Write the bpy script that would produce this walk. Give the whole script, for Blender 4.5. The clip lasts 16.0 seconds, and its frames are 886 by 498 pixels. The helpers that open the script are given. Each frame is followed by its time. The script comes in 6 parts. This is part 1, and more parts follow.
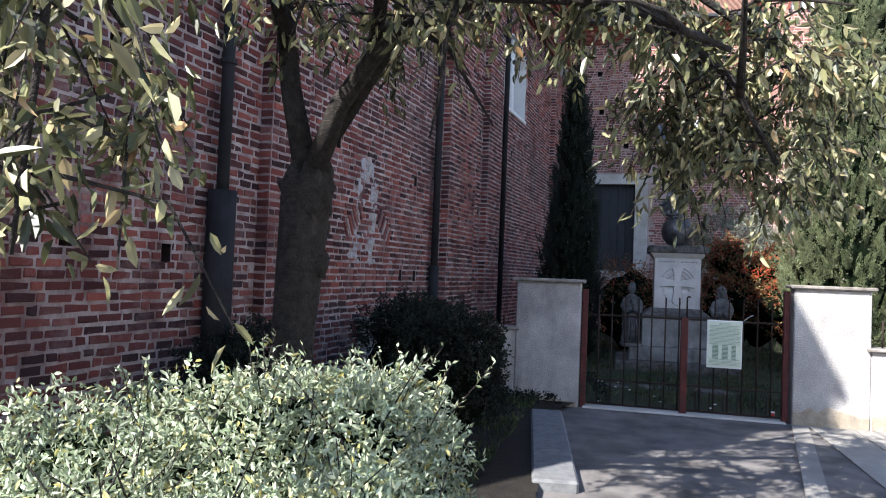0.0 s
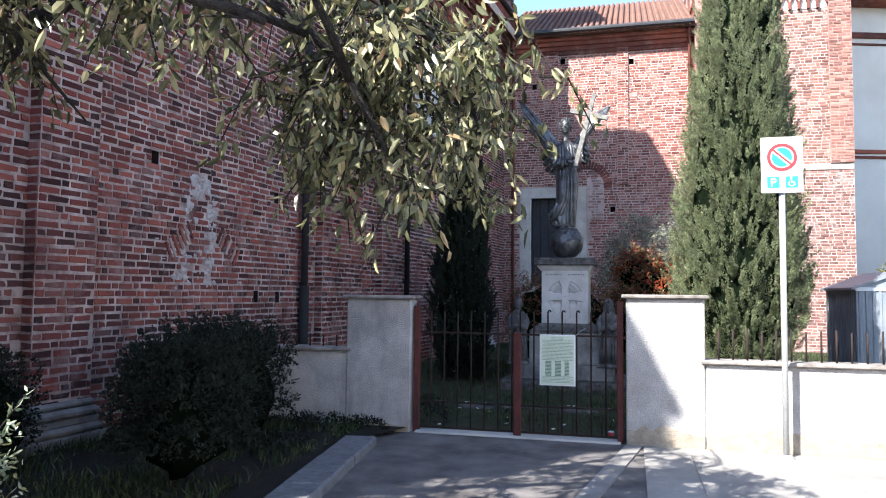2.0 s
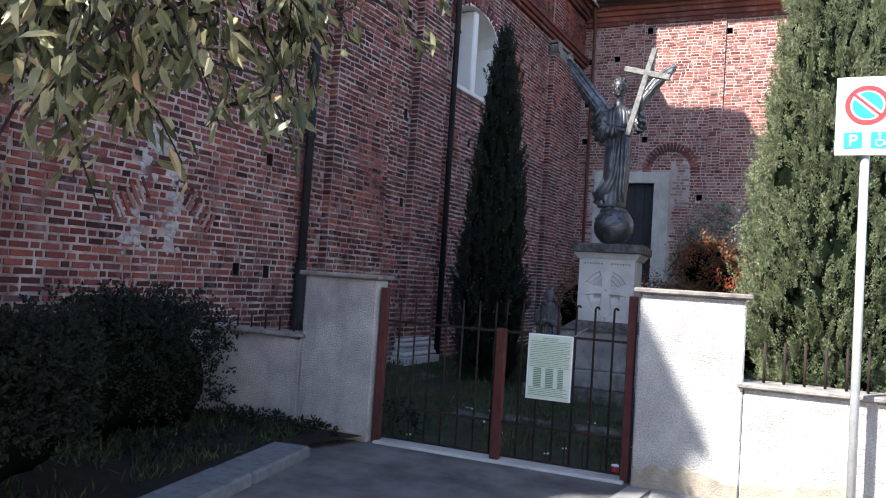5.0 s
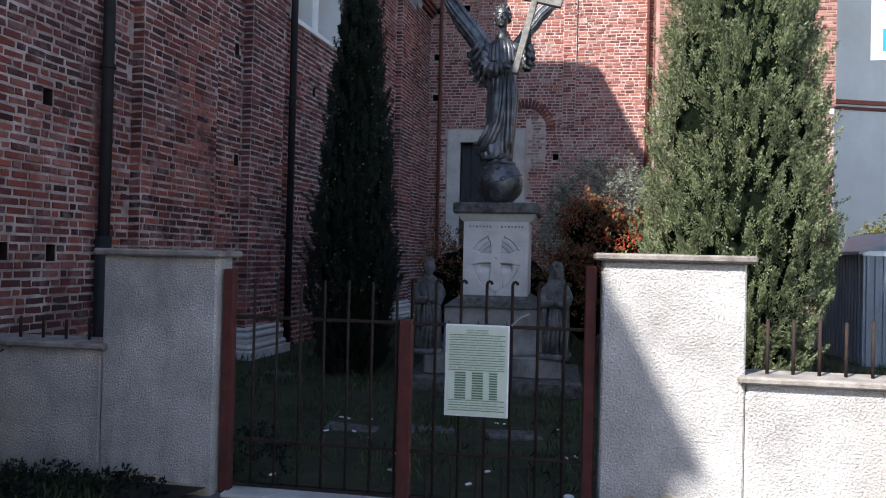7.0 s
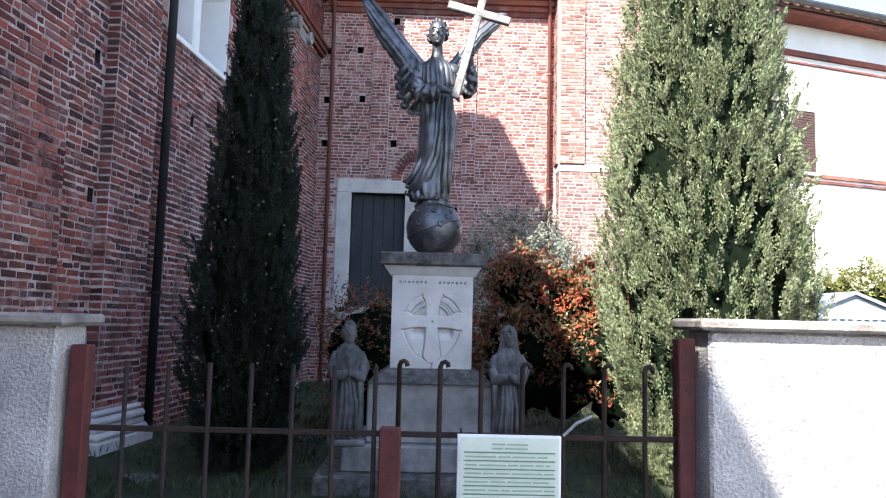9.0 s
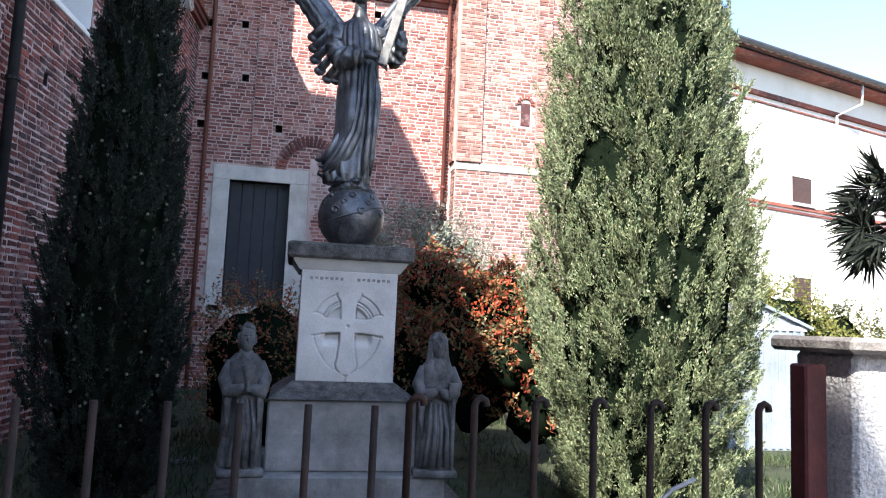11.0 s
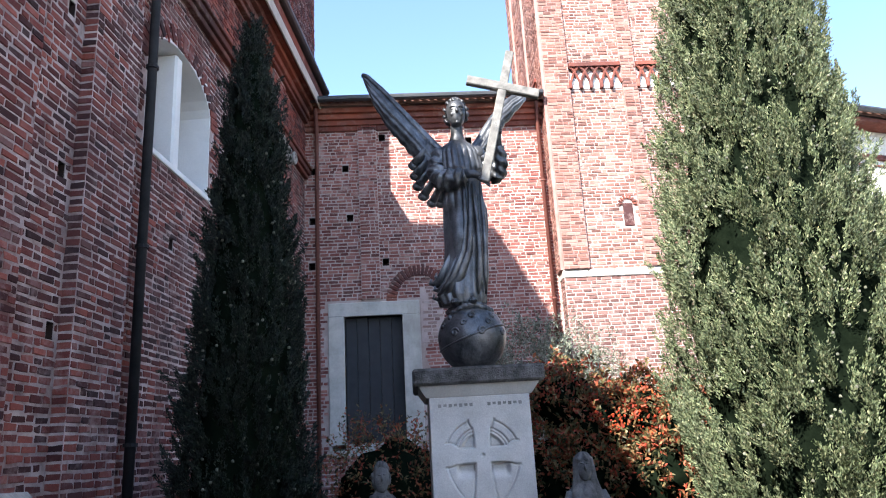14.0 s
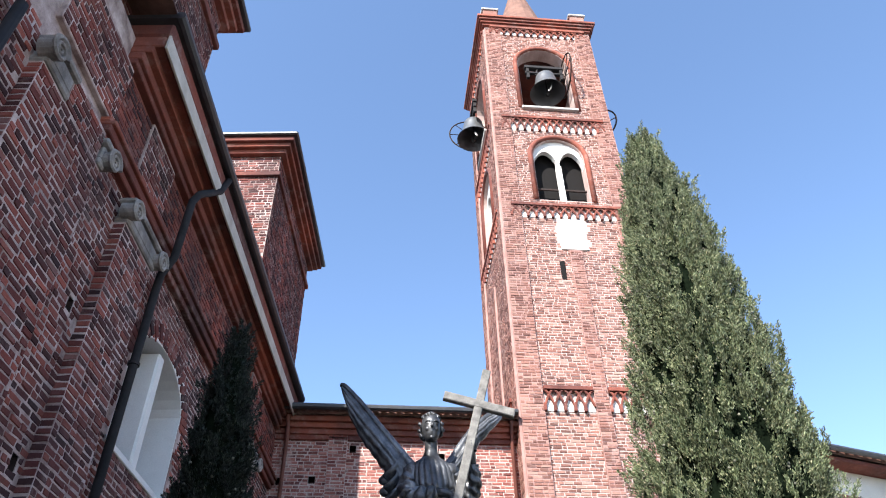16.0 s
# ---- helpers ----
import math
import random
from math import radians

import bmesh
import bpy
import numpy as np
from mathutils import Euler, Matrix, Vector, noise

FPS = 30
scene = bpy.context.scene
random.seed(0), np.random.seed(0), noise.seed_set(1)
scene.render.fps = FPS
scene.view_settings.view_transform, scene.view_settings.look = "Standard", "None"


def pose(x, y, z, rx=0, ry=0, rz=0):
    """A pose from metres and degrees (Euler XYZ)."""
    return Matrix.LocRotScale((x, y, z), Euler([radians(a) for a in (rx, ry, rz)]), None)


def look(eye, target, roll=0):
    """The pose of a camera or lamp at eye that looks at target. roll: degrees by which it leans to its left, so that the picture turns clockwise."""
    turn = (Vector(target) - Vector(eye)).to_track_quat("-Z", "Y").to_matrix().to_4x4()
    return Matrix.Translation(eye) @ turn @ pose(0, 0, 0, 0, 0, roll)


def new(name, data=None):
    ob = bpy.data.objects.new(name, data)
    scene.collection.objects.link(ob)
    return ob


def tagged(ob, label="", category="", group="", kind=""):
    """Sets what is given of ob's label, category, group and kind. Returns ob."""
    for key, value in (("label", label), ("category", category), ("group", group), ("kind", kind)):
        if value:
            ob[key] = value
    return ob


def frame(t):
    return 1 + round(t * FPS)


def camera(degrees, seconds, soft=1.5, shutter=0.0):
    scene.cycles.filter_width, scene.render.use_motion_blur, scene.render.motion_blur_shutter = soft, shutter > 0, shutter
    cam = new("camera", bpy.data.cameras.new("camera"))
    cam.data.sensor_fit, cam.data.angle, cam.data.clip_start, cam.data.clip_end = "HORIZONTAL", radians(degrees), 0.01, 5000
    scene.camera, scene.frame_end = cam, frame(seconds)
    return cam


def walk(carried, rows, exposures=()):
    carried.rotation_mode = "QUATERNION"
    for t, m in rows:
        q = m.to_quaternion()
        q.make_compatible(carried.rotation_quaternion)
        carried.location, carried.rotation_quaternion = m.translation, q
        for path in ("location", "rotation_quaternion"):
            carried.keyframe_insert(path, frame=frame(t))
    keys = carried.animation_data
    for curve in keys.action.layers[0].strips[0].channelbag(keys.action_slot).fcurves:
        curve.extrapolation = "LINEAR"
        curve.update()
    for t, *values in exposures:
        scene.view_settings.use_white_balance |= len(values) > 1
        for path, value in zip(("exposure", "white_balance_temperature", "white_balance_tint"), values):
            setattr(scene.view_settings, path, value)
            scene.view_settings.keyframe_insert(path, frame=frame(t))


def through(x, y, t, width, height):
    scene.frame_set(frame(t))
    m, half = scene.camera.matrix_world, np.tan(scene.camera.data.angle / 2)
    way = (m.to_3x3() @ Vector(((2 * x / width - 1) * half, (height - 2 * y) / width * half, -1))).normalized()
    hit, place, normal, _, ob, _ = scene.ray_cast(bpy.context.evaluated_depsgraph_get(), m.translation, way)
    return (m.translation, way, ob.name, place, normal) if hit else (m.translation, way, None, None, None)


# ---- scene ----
cam = camera(62.98, 16.0, soft=1.1)
ROWS = [
    (0, -0.841, 1.615, 1.654, 91.785, -2.254, 14.26),
    (0.5, -0.303, 1.787, 1.655, 92.899, -0.086, 18.408),
    (1, 0.205, 2.04, 1.654, 92.271, -0.825, 15.826),
    (1.5, 0.675, 2.276, 1.67, 94.8, -3.21, 13.66),
    (2, 1.157, 2.666, 1.655, 93.47, -0.61, 14.55),
    (2.5, 1.442, 2.934, 1.665, 95.38, -0.86, 18.49),
    (3, 1.784, 3.214, 1.646, 94.31, -2.45, 19.08),
    (3.5, 1.988, 3.518, 1.626, 93.34, 0.75, 20.05),
    (3.7, 1.986, 3.663, 1.628, 92.3, -2.06, 19.72),
    (5.8, 1.653, 5.427, 1.62, 92.55, -3.6, 23.07),
    (6, 1.521, 5.606, 1.613, 91.22, -4.0, 20.36),
    (6.5, 1.142, 6.052, 1.599, 91.44, -0.5, 11.66),
    (7, 0.861, 6.52, 1.616, 90.59, -1.34, 9.43),
    (7.5, 0.612, 6.998, 1.592, 90.5, -2.09, 5.78),
    (8, 0.369, 7.451, 1.615, 89.98, -1.49, 4.24),
    (8.5, 0.219, 7.879, 1.639, 94.29, -2.32, 2.08),
    (9, 0.009, 8.199, 1.631, 95.58, -1.39, -1.17),
    (9.2, -0.045, 8.346, 1.642, 95.03, -0.83, -2.62),
    (11.3, -0.419, 9.366, 1.645, 96.52, -2.83, -12.32),
    (11.5, -0.384, 9.427, 1.64, 97.06, -3.45, -12.08),
    (12, -0.422, 9.619, 1.669, 98.44, -2.22, -13.22),
    (12.5, -0.459, 9.645, 1.675, 101.66, 1.25, -9.38),
    (13, -0.471, 9.633, 1.678, 102.9, 0.92, -6.57),
    (13.5, -0.473, 9.604, 1.681, 103.79, 2.11, -3.34),
    (14, -0.476, 9.515, 1.66, 105.53, 3.12, -2.08),
    (14.5, -0.474, 9.547, 1.7, 114.52, 2.48, -2.62),
    (15, -0.478, 9.568, 1.725, 119.1, 1.47, -7.39),
    (15.5, -0.477, 9.497, 1.707, 128.46, 0.6, -7.21),
    (16, -0.491, 9.48, 1.641, 129.96, 0.98, -5.37),
]
# seconds, x, y, z, then the turn about x, y and z
EXPOSURES = [(0.0, 1.7), (0.5, 2.3), (1.0, 2.7), (1.5, 2.15), (2.0, 1.95), (2.5, 1.7), (3.0, 1.75), (3.5, 1.66), (6.0, 1.78), (6.5, 1.68), (7.0, 1.33), (8.0, 1.2), (8.5, 1.82), (9.0, 2.45), (11.5, 2.08), (12.0, 1.85), (12.5, 1.75), (13.0, 1.8), (13.5, 1.85), (14.0, 2.15), (14.5, 2.25), (15.0, 2.1), (15.5, 1.65), (16.0, 1.6)]
walk(cam, [(r[0], pose(*r[1:])) for r in ROWS], EXPOSURES)

# ---- world and sun ----
world = bpy.data.worlds.new("world")
scene.world = world
world.use_nodes = True
wn = world.node_tree
sky = wn.nodes.new("ShaderNodeTexSky")
sky.sky_type = "NISHITA"
sky.sun_disc = False
SUN_WAY = Vector((0.66, 1.0, -1.05)).normalized()
sky.sun_elevation = math.asin(-SUN_WAY.z)
sky.sun_rotation = math.atan2(-SUN_WAY.x, -SUN_WAY.y)
sky.altitude, sky.air_density, sky.dust_density, sky.ozone_density = 120, 1.0, 0.6, 3.2
wn.nodes["Background"].inputs["Strength"].default_value = 0.122
wn.links.new(sky.outputs["Color"], wn.nodes["Background"].inputs["Color"])
sun_data = bpy.data.lights.new("sun", "SUN")
sun_data.energy, sun_data.angle, sun_data.color = 4.9, radians(0.55), (1.0, 0.965, 0.91)
sun = new("sun", sun_data)
sun.matrix_world = look((-20, -30, 40), Vector((-20, -30, 40)) + SUN_WAY)


# ---- materials ----
def material(name, rough=0.8, metal=0.0, bump=0.0, bump_scale=40.0, spec=0.4):
    m = bpy.data.materials.new(name)
    m.use_nodes = True
    t = m.node_tree
    b = t.nodes["Principled BSDF"]
    b.inputs["Roughness"].default_value = rough
    b.inputs["Metallic"].default_value = metal
    b.inputs["Specular IOR Level"].default_value = spec
    return m, t, b


def place(t, kind="Object"):
    return t.nodes.new("ShaderNodeTexCoord").outputs[kind]


def world_place(t):
    return t.nodes.new("ShaderNodeNewGeometry").outputs["Position"]


def grain(t, where, scale, detail=5.0, rough=0.6, stretch=None):
    n = t.nodes.new("ShaderNodeTexNoise")
    n.inputs["Scale"].default_value = scale
    n.inputs["Detail"].default_value = detail
    n.inputs["Roughness"].default_value = rough
    if stretch:
        mp = t.nodes.new("ShaderNodeMapping")
        mp.inputs["Scale"].default_value = stretch
        t.links.new(where, mp.inputs["Vector"])
        where = mp.outputs["Vector"]
    t.links.new(where, n.inputs["Vector"])
    return n.outputs["Fac"]


def ramp(t, fac, *stops):
    r = t.nodes.new("ShaderNodeValToRGB")
    e = r.color_ramp.elements
    while len(e) < len(stops):
        e.new(0.5)
    for el, (p, c) in zip(e, stops):
        el.position = p
        el.color = (*c, 1) if len(c) == 3 else c
    t.links.new(fac, r.inputs["Fac"])
    return r.outputs["Color"]


def grey(v):
    return (v, v, v)


def mix(t, fac, a, b, how="MIX"):
    n = t.nodes.new("ShaderNodeMix")
    n.data_type, n.blend_type = "RGBA", how
    for socket, v in ((n.inputs[0], fac), (n.inputs[6], a), (n.inputs[7], b)):
        if isinstance(v, (int, float)):
            socket.default_value = v
        elif isinstance(v, tuple):
            socket.default_value = (*v, 1)
        else:
            t.links.new(v, socket)
    return n.outputs[2]


def sums(t, a, b, how="ADD"):
    n = t.nodes.new("ShaderNodeMath")
    n.operation = how
    for socket, v in zip(n.inputs, (a, b)):
        if isinstance(v, (int, float)):
            socket.default_value = v
        else:
            t.links.new(v, socket)
    return n.outputs[0]


def bumped(t, b, height, strength=0.3, distance=0.01):
    n = t.nodes.new("ShaderNodeBump")
    n.inputs["Strength"].default_value = strength
    n.inputs["Distance"].default_value = distance
    t.links.new(height, n.inputs["Height"])
    t.links.new(n.outputs["Normal"], b.inputs["Normal"])


def chance(t):
    """One random number for each loose piece and each object."""
    g = t.nodes.new("ShaderNodeNewGeometry").outputs["Random Per Island"]
    o = t.nodes.new("ShaderNodeObjectInfo").outputs["Random"]
    return sums(t, sums(t, g, o), 1.0, "MODULO")


def brick_material(name, stops, lime=0.35, lime_col=(0.5, 0.42, 0.38), soot=0.5):
    m, t, b = material(name, 0.9, spec=0.25)
    w = world_place(t)
    c = ramp(t, chance(t), *stops)
    n1 = grain(t, w, 55.0, 4)
    c = mix(t, 0.55, c, ramp(t, n1, (0.25, grey(0.35)), (0.75, grey(1.0))), "MULTIPLY")
    n2 = grain(t, w, 0.55, 6, 0.62)
    c = mix(t, sums(t, ramp(t, n2, (0.40, grey(0)), (0.66, grey(1))), soot, "MULTIPLY"), c, (0.045, 0.028, 0.03))
    n3 = grain(t, w, 3.2, 8, 0.75)
    n4 = grain(t, w, 0.4, 3)
    patch = sums(t, ramp(t, n3, (0.50, grey(0)), (0.64, grey(1))), ramp(t, n4, (0.42, grey(0.15)), (0.62, grey(1))), "MULTIPLY")
    c = mix(t, sums(t, patch, lime, "MULTIPLY"), c, lime_col)
    t.links.new(c, b.inputs["Base Color"])
    bumped(t, b, sums(t, n1, n3), 0.6, 0.006)
    return m


BRICK_CHURCH = brick_material("church_brick", ((0.0, (0.034, 0.013, 0.014)), (0.25, (0.105, 0.029, 0.026)), (0.6, (0.220, 0.055, 0.044)), (0.9, (0.36, 0.10, 0.072)), (1.0, (0.22, 0.11, 0.10))), 0.32, (0.47, 0.35, 0.33), 0.85)
BRICK_BACK = brick_material("transept_brick", ((0.0, (0.14, 0.044, 0.039)), (0.35, (0.265, 0.086, 0.071)), (0.7, (0.36, 0.132, 0.106)), (1.0, (0.44, 0.195, 0.16))), 0.4, (0.58, 0.46, 0.43), 0.35)
BRICK_TOWER = brick_material("tower_brick", ((0.0, (0.14, 0.064, 0.052)), (0.35, (0.255, 0.116, 0.092)), (0.7, (0.33, 0.160, 0.127)), (1.0, (0.41, 0.245, 0.20))), 0.28, (0.52, 0.40, 0.37), 0.4)
BRICK_PALE = brick_material("pale_old_brick", ((0.0, (0.24, 0.13, 0.115)), (0.5, (0.36, 0.22, 0.19)), (1.0, (0.47, 0.36, 0.325))), 0.7, (0.62, 0.55, 0.52), 0.3)
BRICK_FOOT = brick_material("brown_tower_foot_brick", ((0.0, (0.13, 0.062, 0.055)), (0.5, (0.22, 0.105, 0.09)), (1.0, (0.32, 0.18, 0.155))), 0.4, (0.55, 0.47, 0.44), 0.3)
TERRACOTTA = brick_material("red_terracotta", ((0.0, (0.17, 0.050, 0.038)), (0.5, (0.27, 0.076, 0.052)), (1.0, (0.36, 0.108, 0.07))), 0.35, (0.42, 0.31, 0.27), 0.8)


def rough_material(name, dark, light, scale=6.0, fine=90.0, rough=0.9, bump=0.4, dist=0.006, stain=None, stain_amount=0.5, metal=0.0, spec=0.3, speck=0.4):
    m, t, b = material(name, rough, metal, spec=spec)
    w = world_place(t)
    n1, n2 = grain(t, w, scale, 6, 0.65), grain(t, w, fine, 3)
    c = ramp(t, n1, (0.3, dark), (0.7, light))
    c = mix(t, speck, c, ramp(t, n2, (0.3, grey(0.55)), (0.7, grey(1.0))), "MULTIPLY")
    if stain:
        n3 = grain(t, w, scale * 0.35, 7, 0.7, (1, 1, 0.35))
        c = mix(t, sums(t, ramp(t, n3, (0.5, grey(0)), (0.7, grey(1))), stain_amount, "MULTIPLY"), c, stain)
    t.links.new(c, b.inputs["Base Color"])
    bumped(t, b, sums(t, n1, n2), bump, dist)
    return m


MORTAR_CHURCH = rough_material("church_mortar", (0.17, 0.11, 0.10), (0.62, 0.50, 0.47), 3.4, 120, stain=(0.115, 0.050, 0.044), stain_amount=0.95)
MORTAR_BACK = rough_material("transept_mortar", (0.36, 0.26, 0.23), (0.55, 0.44, 0.40), 3, 120, stain=(0.24, 0.16, 0.14))
MORTAR_TOWER = rough_material("tower_mortar", (0.37, 0.265, 0.24), (0.52, 0.40, 0.37), 3, 120)
MORTAR_LESENE = rough_material("red_tower_mortar", (0.28, 0.155, 0.135), (0.42, 0.26, 0.235), 3, 120)
LIME = rough_material("lime_patch", (0.32, 0.285, 0.28), (0.54, 0.49, 0.48), 9, 60, bump=0.7, dist=0.012)
ROUGHCAST = rough_material("roughcast_render", (0.36, 0.345, 0.34), (0.68, 0.655, 0.64), 2.0, 70, bump=1.0, dist=0.022, stain=(0.13, 0.122, 0.125), stain_amount=0.85, speck=0.85)
SANDY = rough_material("sandy_bare_render", (0.26, 0.22, 0.175), (0.46, 0.40, 0.32), 7, 80, bump=0.9, dist=0.012, stain=(0.17, 0.15, 0.125), stain_amount=0.6)
PLASTER = rough_material("white_plaster", (0.70, 0.68, 0.65), (0.82, 0.80, 0.77), 1.5, 80, bump=0.15)
FACADE = rough_material("cream_facade_plaster", (0.66, 0.61, 0.55), (0.78, 0.74, 0.68), 0.6, 50, bump=0.15, stain=(0.55, 0.48, 0.42), stain_amount=0.4)
COPING = rough_material("weathered_coping", (0.13, 0.115, 0.105), (0.34, 0.31, 0.285), 7, 80, bump=0.8, dist=0.01)
STONE = rough_material("pale_stone", (0.40, 0.385, 0.365), (0.58, 0.56, 0.535), 2.5, 110, bump=0.35, stain=(0.20, 0.19, 0.18), stain_amount=0.7)
STONE_DARK = rough_material("lichened_stone", (0.024, 0.023, 0.022), (0.175, 0.163, 0.155), 11, 90, bump=1.0, dist=0.016)
PLINTH = rough_material("weathered_plinth", (0.11, 0.107, 0.104), (0.30, 0.29, 0.28), 3.5, 90, bump=0.5, stain=(0.045, 0.043, 0.042), stain_amount=0.9)
STONE_STATUE = rough_material("grey_statue_stone", (0.036, 0.035, 0.036), (0.165, 0.16, 0.16), 8, 90, bump=0.7, stain=(0.02, 0.02, 0.02), stain_amount=0.85)
DOOR_STONE = rough_material("door_surround_stone", (0.40, 0.36, 0.32), (0.60, 0.55, 0.50), 3, 90, bump=0.4, stain=(0.25, 0.21, 0.18))
BRONZE = rough_material("weathered_bronze", (0.012, 0.012, 0.0135), (0.145, 0.150, 0.162), 6, 45, rough=0.40, bump=0.45, dist=0.008, stain=(0.38, 0.39, 0.41), stain_amount=0.75, metal=0.5, spec=0.5)
CAPITAL = rough_material("sooty_capital_stone", (0.16, 0.145, 0.135), (0.40, 0.365, 0.34), 5, 90, bump=0.6, stain=(0.09, 0.075, 0.07), stain_amount=0.8)
WOOD_CROSS = rough_material("silvered_cross", (0.085, 0.082, 0.078), (0.25, 0.24, 0.225), 14, 120, rough=0.75, bump=0.6)
RUST_RED = rough_material("rusty_red_paint", (0.06, 0.016, 0.015), (0.12, 0.030, 0.027), 12, 120, rough=0.7, stain=(0.035, 0.018, 0.014), stain_amount=0.8)
IRON = rough_material("rusty_iron", (0.014, 0.011, 0.010), (0.036, 0.023, 0.020), 18, 140, rough=0.75, stain=(0.055, 0.025, 0.017), stain_amount=0.6, spec=0.2)
DARK_METAL = rough_material("dark_downpipe_metal", (0.010, 0.009, 0.010), (0.028, 0.025, 0.026), 4, 60, rough=0.75, spec=0.25)
BROWN_PIPE = rough_material("red_brown_pipe", (0.12, 0.04, 0.03), (0.18, 0.065, 0.05), 4, 60, rough=0.6)
DOOR_WOOD = rough_material("dark_door_boards", (0.018, 0.018, 0.022), (0.034, 0.034, 0.04), 5, 70, rough=0.6)
SHUTTER = rough_material("brown_shutter", (0.055, 0.03, 0.025), (0.09, 0.05, 0.042), 5, 70, rough=0.6)
TILE = rough_material("clay_roof_tile", (0.12, 0.062, 0.048), (0.24, 0.13, 0.098), 3, 60, bump=0.4, stain=(0.09, 0.07, 0.06), stain_amount=0.6)
SLATE = rough_material("dark_gutter", (0.02, 0.02, 0.023), (0.045, 0.045, 0.05), 3, 60, rough=0.45, spec=0.5)
ASPHALT = rough_material("old_asphalt", (0.062, 0.057, 0.058), (0.20, 0.186, 0.182), 2.3, 160, bump=0.8, dist=0.006, stain=(0.17, 0.165, 0.16), stain_amount=0.4)
PAVING = rough_material("worn_concrete_pavement", (0.20, 0.19, 0.18), (0.33, 0.315, 0.30), 1.6, 130, bump=0.5, stain=(0.13, 0.125, 0.12), stain_amount=0.5)
KERB = rough_material("granite_kerb", (0.11, 0.115, 0.125), (0.205, 0.21, 0.22), 12, 160, bump=0.4, stain=(0.09, 0.09, 0.095))
SOIL = rough_material("dark_soil", (0.007, 0.006, 0.005), (0.026, 0.021, 0.016), 9, 70, bump=1.0, dist=0.02)
LAWN = rough_material("thin_lawn_soil", (0.014, 0.020, 0.009), (0.050, 0.056, 0.026), 5, 60, bump=1.0, dist=0.02)
# Dark colour stands in for the shade inside the deep putlog holes.
HOLE_SHADE = rough_material("shaded_hole", (0.02, 0.012, 0.011), (0.05, 0.028, 0.024), 9, 60, bump=0.6)
BARK = rough_material("dark_bark", (0.012, 0.010, 0.009), (0.06, 0.05, 0.045), 22, 90, bump=1.0, dist=0.03)
SHEET = rough_material("galvanised_sheet", (0.17, 0.20, 0.24), (0.27, 0.30, 0.345), 2, 30, rough=0.45, bump=0.05, metal=0.2, spec=0.5)
POLE_MAT = rough_material("galvanised_pole", (0.42, 0.43, 0.44), (0.56, 0.57, 0.58), 9, 60, rough=0.45, bump=0.05, metal=0.4)
# Near black: shade deep in crowns and bushes is painted into this filler.
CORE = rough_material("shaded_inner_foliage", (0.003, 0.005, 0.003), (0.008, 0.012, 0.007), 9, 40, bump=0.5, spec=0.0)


def plain(name, col, rough=0.5, metal=0.0, spec=0.5):
    m, t, b = material(name, rough, metal, spec=spec)
    n = grain(t, world_place(t), 30, 4)
    t.links.new(mix(t, 0.25, col, ramp(t, n, (0.3, grey(0.6)), (0.7, grey(1.0))), "MULTIPLY"), b.inputs["Base Color"])
    return m


SIGN_WHITE = plain("sign_white", (0.78, 0.79, 0.80), 0.4)
SIGN_RED = plain("sign_red", (0.50, 0.03, 0.035), 0.4)
SIGN_BLUE = plain("sign_blue", (0.02, 0.12, 0.38), 0.4)
SIGN_CYAN = plain("sign_light_blue", (0.02, 0.26, 0.50), 0.4)
SIGN_GREY = plain("sign_back", (0.3, 0.3, 0.31), 0.5)
BOARD = plain("board_face", (0.60, 0.66, 0.56), 0.45)
PRINT_PALE = plain("faded_board_print", (0.27, 0.40, 0.30), 0.5)
PRINT = plain("board_print", (0.10, 0.20, 0.13), 0.5)
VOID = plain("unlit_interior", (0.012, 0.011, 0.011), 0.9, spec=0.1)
BELL = plain("bell_bronze", (0.13, 0.135, 0.14), 0.4, 0.5)
WINDOW_GREY = plain("dusty_window_panel", (0.30, 0.30, 0.32), 0.4)
GLASS_DARK = plain("dim_window_glass", (0.10, 0.11, 0.12), 0.15)


def leaf_material(name, stops, through=0.35, rough=0.55):
    m, t, b = material(name, rough, spec=0.35)
    c = ramp(t, chance(t), *stops)
    c = mix(t, 0.75, c, ramp(t, grain(t, world_place(t), 5.5, 3), (0.36, grey(0.22)), (0.62, grey(1.0))), "MULTIPLY")
    t.links.new(c, b.inputs["Base Color"])
    tr = t.nodes.new("ShaderNodeBsdfTranslucent")
    t.links.new(c, tr.inputs["Color"])
    ms = t.nodes.new("ShaderNodeMixShader")
    ms.inputs[0].default_value = through
    t.links.new(b.outputs[0], ms.inputs[1])
    t.links.new(tr.outputs[0], ms.inputs[2])
    t.links.new(ms.outputs[0], t.nodes["Material Output"].inputs["Surface"])
    return m


LEAF_TREE = leaf_material("long_green_leaf", ((0.0, (0.050, 0.057, 0.026)), (0.4, (0.145, 0.153, 0.072)), (0.75, (0.32, 0.305, 0.165)), (0.95, (0.53, 0.47, 0.28)), (1.0, (0.40, 0.25, 0.13))), 0.24, 0.36)
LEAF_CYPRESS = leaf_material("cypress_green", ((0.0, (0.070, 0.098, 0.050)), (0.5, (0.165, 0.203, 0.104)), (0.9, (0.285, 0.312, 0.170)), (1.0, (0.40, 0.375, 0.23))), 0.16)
# Cypress green darkened so that the church's shade sits in the colour.
LEAF_CYPRESS_SHADED = leaf_material("shaded_cypress_green", ((0.0, (0.005, 0.009, 0.006)), (0.6, (0.013, 0.022, 0.014)), (0.97, (0.026, 0.038, 0.023)), (1.0, (0.14, 0.15, 0.11))), 0.10)
